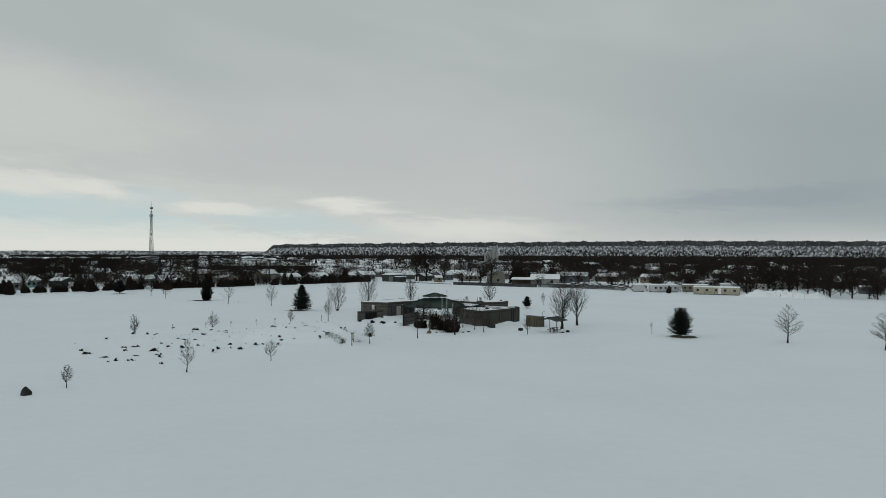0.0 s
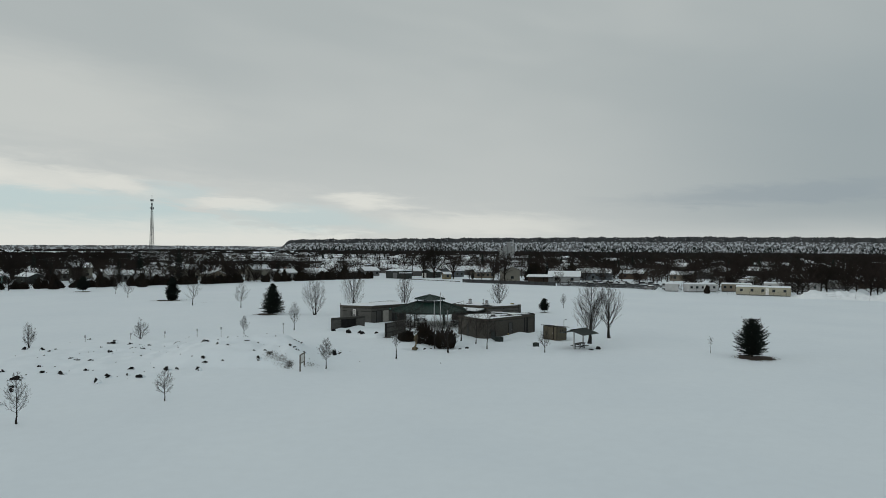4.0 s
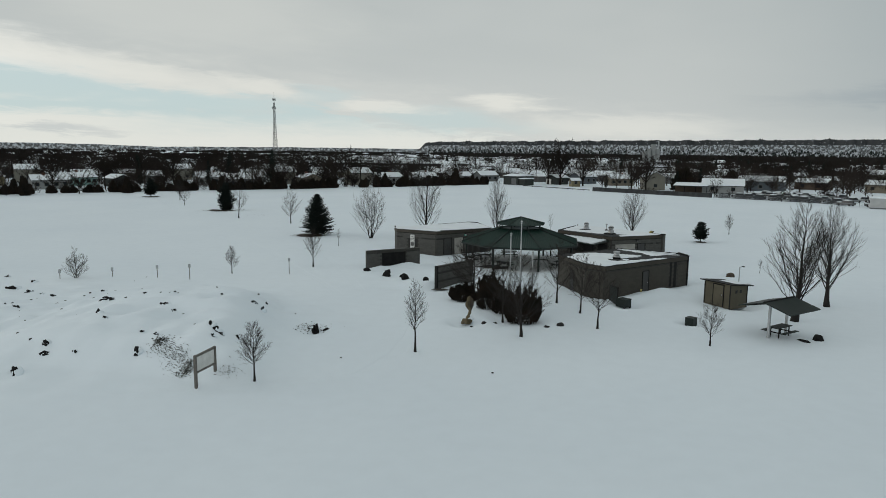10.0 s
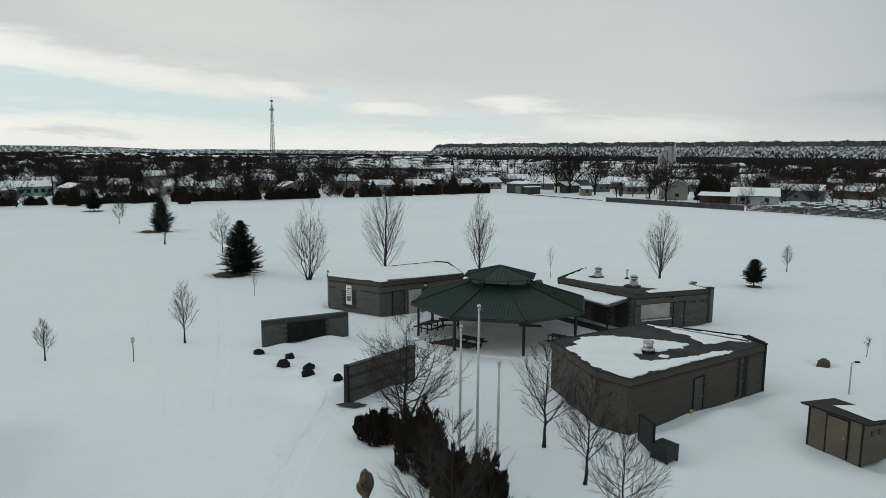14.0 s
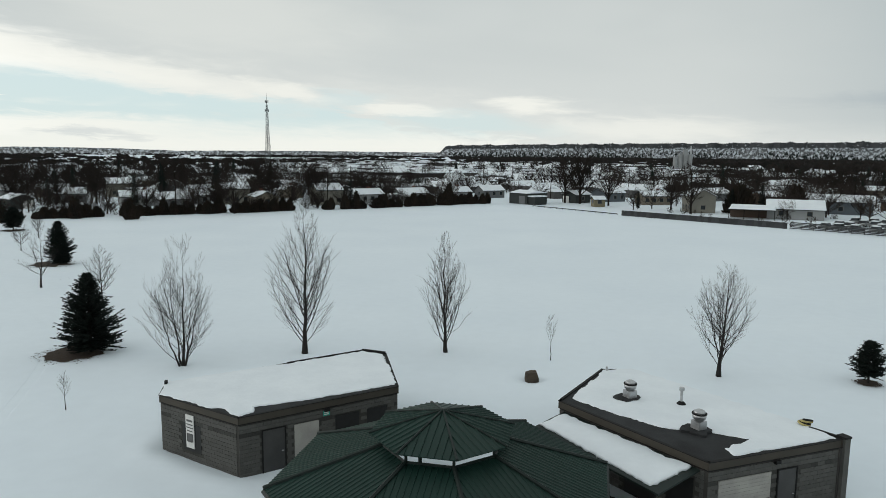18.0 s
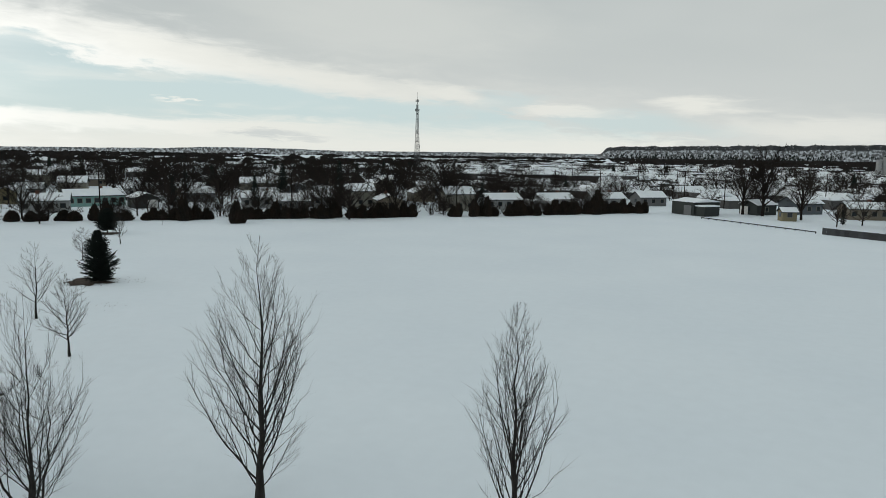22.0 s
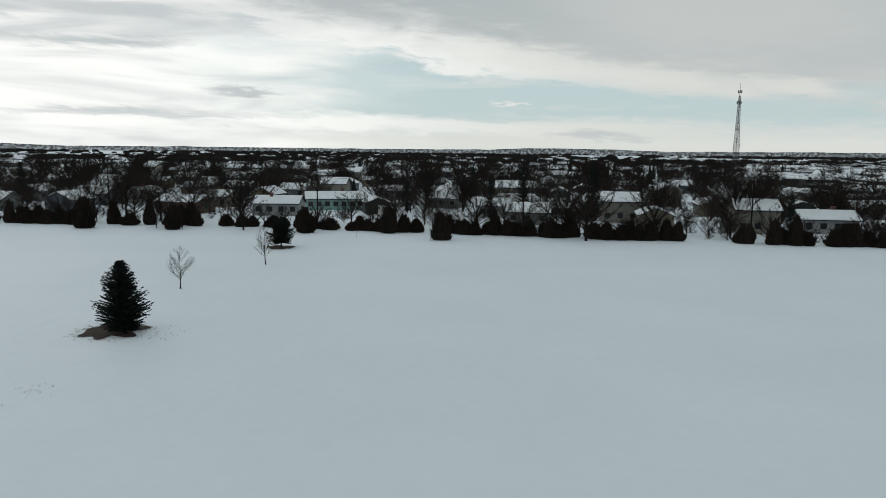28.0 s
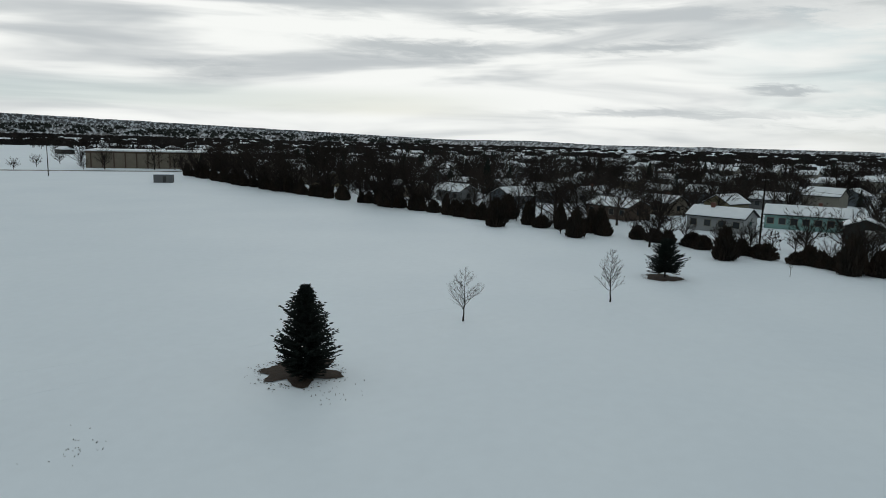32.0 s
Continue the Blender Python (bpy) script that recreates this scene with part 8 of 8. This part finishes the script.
for z, n, r in ((52.5, 6, 1.1), (46.0, 5, 1.4), (30.0, 2, 1.8), (24.0, 2, 2.2), (20.0, 1, 2.4)):
    for k in range(n):
        w = 6.283 * k / n + z
        ant = Shape().box(r * math.cos(w), r * math.sin(w), z - 0.9, 0.28, 0.28, 1.7).tube([(0, 0, z), (r * math.cos(w), r * math.sin(w), z)], [0.05, 0.05], 4)
        part("antenna", ant, MAST_STEEL, mast)


# ---- wide town and woods, too many to count ----
def scatter(shape_arrays, spots):
    """Many copies of small meshes (arrays of triangles) joined into one."""
    vs, fs, k = [], [], 0
    for n, x, y, z, a, s, sz in spots:
        v, f = shape_arrays[n]
        c, q = math.cos(a), math.sin(a)
        w = np.stack([(v[:, 0] * c - v[:, 1] * q) * s + x, (v[:, 0] * q + v[:, 1] * c) * s + y, v[:, 2] * sz + z], 1)
        vs.append(w)
        fs.append(f + k)
        k += len(v)
    v, f = np.concatenate(vs), np.concatenate(fs)
    me = bpy.data.meshes.new("scatter")
    me.vertices.add(len(v))
    me.vertices.foreach_set("co", v.astype(np.float32).ravel())
    me.loops.add(f.size)
    me.loops.foreach_set("vertex_index", f.astype(np.int32).ravel())
    me.polygons.add(len(f))
    me.polygons.foreach_set("loop_start", np.arange(0, f.size, 3, dtype=np.int32))
    me.polygons.foreach_set("loop_total", np.full(len(f), 3, dtype=np.int32))
    me.update(calc_edges=True)
    return me


def haze_tree(seed, n=170, fat=0.0115):
    """A far bare tree: a forked trunk and a crown of slender limbs and twigs, one unit high."""
    r = random.Random(seed)
    v, f = [], []

    def spike(p, q, w):
        d = (q - p).normalized()
        a = d.cross(Vector((r.gauss(0, 1), r.gauss(0, 1), r.gauss(0, 1)))).normalized() * w
        b = d.cross(a) * 1.0
        k = len(v)
        v.extend([tuple(p + a), tuple(p - a), tuple(p + b), tuple(p - b), tuple(q)])
        f.extend([(k, k + 1, k + 4), (k + 2, k + 3, k + 4)])

    spike(Vector((0, 0, -0.02)), Vector((0.02, 0, 0.75)), 0.022)
    for k in range(n):
        w, u = r.random() * 6.283, r.random()
        rad = 0.42 * math.sin(math.pi * min(1, 0.15 + 0.8 * u)) ** 0.7 * (0.75 + 0.4 * noise.noise((math.cos(w) * 2 + seed, math.sin(w) * 2, u * 3)))
        tip = Vector((rad * math.cos(w), rad * math.sin(w), 0.24 + 0.76 * u))
        if k < 14:
            spike(Vector((0, 0, 0.16 + 0.3 * u)), tip, 0.012)
        else:
            m = Vector((tip.x * 0.7, tip.y * 0.7, tip.z - 0.12))
            m += Vector((r.gauss(0, 0.05), r.gauss(0, 0.05), r.gauss(0, 0.03)))
            spike(m, tip, fat)
    return np.array(v), np.array(f)


kinds_far = [haze_tree(k, 170, 0.0078) for k in range(6)] + [haze_tree(k + 6, 100, 0.014) for k in range(5)] + [haze_tree(k + 20, 55, 0.022) for k in range(3)]
spots, evergreens = [], []
rnd = random.Random(77)
tries = 0
while len(spots) < 1900 and tries < 90000:
    tries += 1
    az, r = rnd.uniform(-52, 140), 250 * math.exp(rnd.random() * 1.35)
    h = heading(az)
    x, y = h.x * r, 45 + h.y * r
    if in_field(x, y, 16) or any((x - a) ** 2 + (y - b) ** 2 < 36 for a, b in placed):
        continue
    if noise.noise((x * 0.006, y * 0.006, 2)) < (-0.38 if az > 24 or az < -8 else -0.12) - 0.2 * (r > 700):
        continue
    if -8 < az < 24 and 260 < r < 760 and rnd.random() < 0.35:
        continue
    s = rnd.uniform(6.0, 9.5) + 5.0 * rnd.random() ** 3
    if rnd.random() < 0.13:
        evergreens.append((x, y, rnd.uniform(5, 11)))
    else:
        spots.append((rnd.randrange(6) if r < 330 else 6 + rnd.randrange(5), x, y, -0.1, rnd.random() * 6.28, s * rnd.uniform(1.0, 1.5), s))
light = []
for k in range(5):
    wood, crown = street_shapes(360 + k, limbs=13, seconds=7, twigs=8, wide=0.46 + 0.04 * k, clear=0.12)
    tris = [t for f in wood.f for t in ((f[0], f[i], f[i + 1]) for i in range(1, len(f) - 1))]
    light.append((np.array(wood.v + crown.v), np.array(tris + [tuple(i + len(wood.v) for i in f) for f in crown.f])))
crowding = new("garden_trees", scatter(light, crowd))
crowding.data.materials.append(TWIG_FAR)
tagged(crowding, "bare brown trees crowding between the houses", "trees", kind="stuff")
trees_far = new("town_trees", scatter(kinds_far, spots))
trees_far.data.materials.append(TWIG_FAR)
tagged(trees_far, "many bare brown trees among the houses of the town", "trees", kind="stuff")


def low_cone(seed):
    r = random.Random(seed)
    v, f = [], []
    for t in range(7):
        z0, z1 = 0.05 + t * 0.13, 0.05 + t * 0.13 + 0.24
        rad = 0.26 * (1 - t / 7.6)
        k = len(v)
        v.append((0, 0, min(1, z1)))
        for j in range(9):
            w = 6.283 * j / 9 + r.random() * 0.4
            q = rad * r.uniform(0.6, 1.25)
            v.append((q * math.cos(w), q * math.sin(w), z0 + r.uniform(-0.03, 0.03)))
        f += [(k, k + 1 + j, k + 1 + (j + 1) % 9) for j in range(9)]
    return np.array(v), np.array(f)


cones = [low_cone(k) for k in range(4)]


def small_cone(seed):
    r = random.Random(seed)
    v, f = [], []
    for z0, z1, rad in ((0.0, 0.6, 0.26), (0.35, 1.0, 0.17)):
        k = len(v)
        v.append((0, 0, z1))
        v += [(rad * r.uniform(0.7, 1.3) * math.cos(1.047 * j), rad * r.uniform(0.7, 1.3) * math.sin(1.047 * j), z0) for j in range(6)]
        f += [(k, k + 1 + j, k + 1 + (j + 1) % 6) for j in range(6)]
    return np.array(v), np.array(f)
bushes = []
for k in range(900):
    line = HEDGE if k < 640 else FENCE
    x, y, _ = beyond(line, rnd.uniform(5, 345) if k < 640 else rnd.uniform(45, 330), 5 + 75 * rnd.random())
    if any((x - a) ** 2 + (y - b) ** 2 < 30 for a, b in placed):
        continue
    s = rnd.uniform(1.0, 3.4)
    bushes.append((11 + k % 3, x, y, -0.3 * s, rnd.random() * 6.28, s * 1.5, s * 1.2))
shrubs = new("garden_shrubs", scatter(kinds_far, bushes))
shrubs.data.materials.append(TWIG_FAR)
tagged(shrubs, "tangled bare shrubs in the snowy gardens", "shrubs", kind="stuff")
ever = new("town_evergreens", scatter(cones, [(k % 4, x, y, -0.1, k * 1.0, h, h) for k, (x, y, h) in enumerate(evergreens)]))
ever.data.materials.append(NEEDLE)
tagged(ever, "dark evergreens scattered among the houses of the town", "trees", kind="stuff")

# Far roofs: low snow-covered buildings beyond the countable houses.
wall_far, roof_far = Shape(), Shape()
for k in range(1250):
    az, r = (rnd.uniform(-52, 135), 300 * math.exp(rnd.random() * 1.75)) if k < 620 else (rnd.uniform(-9, 27), 205 * math.exp(rnd.random() * 1.6))
    h = heading(az)
    x, y = h.x * r, 45 + h.y * r
    if in_field(x, y, 24 if -9 < az < 27 else 60) or any((x - a) ** 2 + (y - b) ** 2 < 400 for a, b in placed):
        continue
    big = -10 < az < 26
    w, d, hh = (rnd.uniform(14, 42), rnd.uniform(10, 22), rnd.uniform(3.4, 5.2)) if big and r > 360 and rnd.random() < 0.5 else (rnd.uniform(5, 11), rnd.uniform(4.5, 7.5), rnd.uniform(2.3, 3.2)) if big and r < 360 else (rnd.uniform(10, 16), rnd.uniform(8, 10), 3.2)
    a = rnd.choice((45, -45)) + rnd.uniform(-5, 5)
    wall_far.box(x, y, -0.2, w, d, hh, a)
    if w < 17:
        m = pose(x, y, 0, 0, 0, a)
        roof_far.add([(-w / 2 - .4, -d / 2 - .4, hh - 0.25), (w / 2 + .4, -d / 2 - .4, hh - 0.25), (w / 2 + .4, d / 2 + .4, hh - 0.25), (-w / 2 - .4, d / 2 + .4, hh - 0.25), (-w / 2 - .4, 0, hh + (1.8 if w > 9.9 else 0.7)), (w / 2 + .4, 0, hh + (1.8 if w > 9.9 else 0.7))],
                     [(0, 1, 5, 4), (2, 3, 4, 5), (0, 4, 3), (1, 2, 5)], m)
    else:
        roof_far.box(x, y, hh - 0.18, w + 0.6, d + 0.6, 0.5, a)
WALL_MIX = material("mixed_far_walls", (0.032, 0.030, 0.029), 0.8, (0.15, 0.15, 0.148), 0.012, (0.42, 0.62))
solid("far_buildings", wall_far, WALL_MIX, "low mixed walls of far town buildings", "buildings", kind="stuff")
solid("far_roofs", roof_far, ROOF_SNOW, "snow-covered roofs of far town buildings", "roofs", kind="stuff")

# Woods on the plain before the cliffs.
spots = []
for _ in range(170):
    az, r = rnd.uniform(-62, 150), 760 * math.exp(rnd.random() * 1.45)
    long_, deep = rnd.uniform(0.5, 1.0) * 0.16 * r, rnd.uniform(5, 22)
    h, turn = heading(az), heading(az + 90 + rnd.gauss(0, 16))
    for _ in range(int(30 * long_ / (0.1 * r))):
        u, d = rnd.uniform(-1, 1) * long_, rnd.gauss(0, deep)
        s = rnd.uniform(5, 9.5) * (1.0 if r < 1800 else 1.3)
        spots.append((rnd.randrange(4), h.x * (r + d) + turn.x * u, 45 + h.y * (r + d) + turn.y * u, -0.5, rnd.random() * 6.28, s * 4.2, s * 0.8))
for _ in range(2600):
    az, r = rnd.uniform(-62, 12), rnd.uniform(1350, 2700)
    h, s = heading(az), rnd.uniform(7, 12)
    if noise.noise((az * 0.35, r * 0.003, 9)) < -0.25:
        continue
    spots.append((rnd.randrange(4), h.x * r, 45 + h.y * r, -0.5, rnd.random() * 6.28, s * 3.2, s * 0.9))


for _ in range(1100):
    az, r = rnd.uniform(-62, 9), 640 * math.exp(rnd.random() * 0.85)
    if az > -14 and r < 900 and rnd.random() < 0.8 or noise.noise((az * 0.3, r * 0.006, 5)) < -0.2:
        continue
    h, s = heading(az), rnd.uniform(7, 12)
    spots.append((rnd.randrange(4), h.x * r, 45 + h.y * r, -0.5, rnd.random() * 6.28, s * 2.6, s * 0.9))


def clump(seed):
    """A far leafless tree: a ragged crown of a few crossed blades that narrow upwards, on a short stem."""
    r = random.Random(seed)
    v, f = [], []
    for j in range(9):
        w = 0.7 * j + r.uniform(-0.2, 0.2)
        c, q = math.cos(w), math.sin(w)
        o = r.uniform(-0.16, 0.16)
        wid, top = r.uniform(0.10, 0.24), r.uniform(0.6, 1.0)
        k = len(v)
        v += [(o * q - wid * c, o * c - wid * q, r.uniform(0.05, 0.3)), (o * q + wid * c, o * c + wid * q, r.uniform(0.05, 0.3)), (o * q + wid * 0.8 * c, o * c + wid * 0.8 * q, top * 0.7), (o * q + r.uniform(-0.1, 0.1) * c, o * c, top), (o * q - wid * 0.8 * c, o * c - wid * 0.8 * q, top * 0.66)]
        f += [(k, k + 1, k + 2), (k, k + 2, k + 4), (k + 4, k + 2, k + 3)]
    return np.array(v), np.array(f)


woods = new("far_woods", scatter([clump(k) for k in range(4)], spots))
woods.data.materials.append(WOODS_FAR)
tagged(woods, "dark winter woods on the plain before the cliffs", "woods", kind="stuff")


# ---- rimrock and hills on the horizon ----
def skyline(az):
    """Height of the crest in degrees, and how steep the rim is, by heading."""
    table = [(-75, 1.0, 1), (-35, 1.02, 1), (-21, 1.12, 1), (-3, 0.97, 1), (8, 0.80, 1), (12.3, 0.72, 1), (12.9, 0.14, 0), (24, 0.17, 0.3), (34, 0.10, 0.3), (38, 0.24, 0.3), (44, 0.30, 0.3), (48, 0.14, 0.3), (58, 0.10, 0.3), (72, 0.13, 0.2), (80, 0.08, 0.2), (86, 0.30, 0.1), (92, 0.20, 0.1), (100, 0.46, 0.1), (112, 0.85, 0.1), (126, 1.25, 0.1), (150, 1.5, 0.1)]
    for (a, e, c), (b, e2, c2) in zip(table, table[1:]):
        if a <= az <= b:
            u = (az - a) / (b - a)
            return e + (e2 - e) * u, c + (c2 - c) * u
    return table[-1][1:]


rim = Shape()
azs = [-74 + 0.16 * k for k in range(1396)]
radii = [3200, 3420, 3600, 3740, 3830, 3870, 3895, 3905, 3960, 4200, 4600]
for az in azs:
    el, steep = skyline(az)
    top = 14 + 3900 * math.tan(radians(el)) + (7 if az < 12.6 else 2.5) * noise.noise((az * (1.3 if az < 12.6 else 0.7), 0, 0)) + (3 if az < 12.6 else 1.2) * noise.noise((az * 6, 1, 0))
    h = heading(az)
    for j, r in enumerate(radii):
        u = j / 7
        prof = [0, 0.10, 0.24, 0.42, 0.56, 0.64, 0.72, 1.0, 1.0, 1.0, 0.9][j] if steep > 0.5 else [0, 0.12, 0.26, 0.44, 0.60, 0.72, 0.86, 0.95, 1.0, 1.0, 0.9][j]
        wob = 3 * noise.noise((az * 0.5, j * 0.2, 3)) * (0.2 < prof < 0.98)
        rr = r + 60 * noise.noise((az * 0.35, 0, 8)) * steep + 26 * noise.noise((az * 2.1, 0, 9)) * steep
        rim.v.append((h.x * rr, 45 + h.y * rr, -3 + (top + 3) * prof + wob))
nr = len(radii)
rim.f = [(i * nr + j, i * nr + j + 1, (i + 1) * nr + j + 1, (i + 1) * nr + j) for i in range(len(azs) - 1) for j in range(nr - 1)]
solid("backdrop_cliffs", rim, RIMROCK, "snow-dusted rimrock cliffs and hills on the horizon", "cliffs", kind="structure")
spots = []
for _ in range(3600):
    az = rnd.uniform(-60, 12.2) if rnd.random() < 0.45 else rnd.uniform(94, 145)
    el, steep = skyline(az)
    top = 14 + 3900 * math.tan(radians(el))
    h = heading(az)
    if az < 13 and rnd.random() < 0.8:
        r, z = 3912, top + 7 * noise.noise((az * 1.3, 0, 0)) - 2
    else:
        u = rnd.random()
        r, z = 3420 + 440 * u, (0.10 + 0.5 * u) * top - 2
    if noise.noise((az * 0.8, r * 0.004, 6)) < -0.15:
        continue
    s = rnd.uniform(4, 8)
    if az > 90:
        s *= 1.7
    spots.append((rnd.randrange(4), h.x * r, 45 + h.y * r, z, rnd.random() * 6, s * (1.6 if az < 90 else 3.2), s))
for _ in range(2600):
    az, u = rnd.uniform(-62, 12.2), rnd.random()
    el, steep = skyline(az)
    if noise.noise((az * 0.5, u, 16)) < -0.3:
        continue
    h, r, s = heading(az), 3230 + 470 * u * u, rnd.uniform(7, 13)
    spots.append((rnd.randrange(4), h.x * r, 45 + h.y * r, 0.37 * u * u * (14 + 3900 * math.tan(radians(el))) - 3, rnd.random() * 6, s * 1.6, s))
pines = new("rim_pines", scatter([small_cone(k) for k in range(3)], [(n % 3, *q) for n, *q in spots]))
pines.data.materials.append(NEEDLE)
tagged(pines, "scattered dark pines along the rimrock and slopes", "trees", kind="stuff")


# Pale grain elevator beyond the works.
mill = thing("grain_elevator", "pale concrete grain elevator rising beyond the works", "silo", pose(77, 620, 0, 0, 0, 10))
for k in range(4):
    part("silo", Shape().tube([(-6 + 4 * k, 0, -0.3), (-6 + 4 * k, 0, 15 + 2 * (k % 2))], [1.9, 1.9], 14), PAINTS["white"], mill)
part("headhouse", Shape().box(2, 0.5, 0, 3.2, 4.0, 21), PAINTS["white"], mill)
part("leg", Shape().box(6.6, 0.5, 0, 0.9, 0.9, 24), STEEL, mill)
works = thing("works_hall", "long grey metal works hall with snowy roof", "building", pose(96, 545, 0, 0, 0, -6))
part("wall", Shape().box(0, 0, -0.3, 44, 20, 6.4), PAINTS["grey"], works)
part("roof_snow", Shape().add([(-22.4, -10.4, 6.0), (22.4, -10.4, 6.0), (22.4, 10.4, 6.0), (-22.4, 10.4, 6.0), (-22.4, 0, 7.2), (22.4, 0, 7.2)], [(0, 1, 5, 4), (2, 3, 4, 5), (0, 4, 3), (1, 2, 5), (0, 3, 2, 1)]), ROOF_SNOW, works, "snow-covered roof")
for k in range(6):
    part("bay_door", Shape().box(-18 + 7.2 * k, -10.05, 0, 3.2, 0.1, 4.2), DOOR_DARK, works)


# ---- single blocks of the walls ----
block_meshes = [Shape().box(0, 0, 0, w, 0.05, 0.19).mesh("block", mat) for w in (0.39, 0.19) for mat in (BLOCK, BLOCK_DARK, BLOCK_TAN)]
for wall, m, length, z0, z1, holes, seed in BLOCK_WALLS:
    r = random.Random(seed)
    count, rest = 0, Shape()
    rows = int((z1 - z0) / 0.2)
    for row in range(rows):
        z = z0 + 0.2 * row + 0.005
        x = 0.2 if row % 2 else 0.0
        first = row % 2 == 1
        while x < length - 0.05 or first:
            w = 0.4
            if first:
                x, w, first = 0.0, 0.2, False
            if x + w > length:
                w = 0.2
                if x + w > length + 0.02:
                    break
            mid = x + w / 2
            x += w
            if any(a - 0.12 < mid < b + 0.12 and z + 0.17 > lo and z < hi - 0.02 for a, b, lo, hi in holes):
                continue
            dark = (row == rows - 3 and seed in (0, 1, 2, 6, 7) and r.random() < 0.6) or (row == rows - 1 and seed == 91) or (seed == 92 and row in (3, 7))
            tone = 1 if dark else 2 if wall.get("tan") else 0
            if count < 300:
                ob = part("block", block_meshes[(0 if w > 0.3 else 3) + tone], BLOCK, wall)
                ob.matrix_basis = m @ pose(mid, -0.012 + r.uniform(-0.002, 0.002), z)
                count += 1
            else:
                rest.box(mid, -0.012 + r.uniform(-0.002, 0.002), z, w - 0.01, 0.05, 0.19, m=m)
    if rest.v:
        tagged(part("upper_blocks", rest, BLOCK_TAN if wall.get("tan") else BLOCK, wall), kind="stuff")
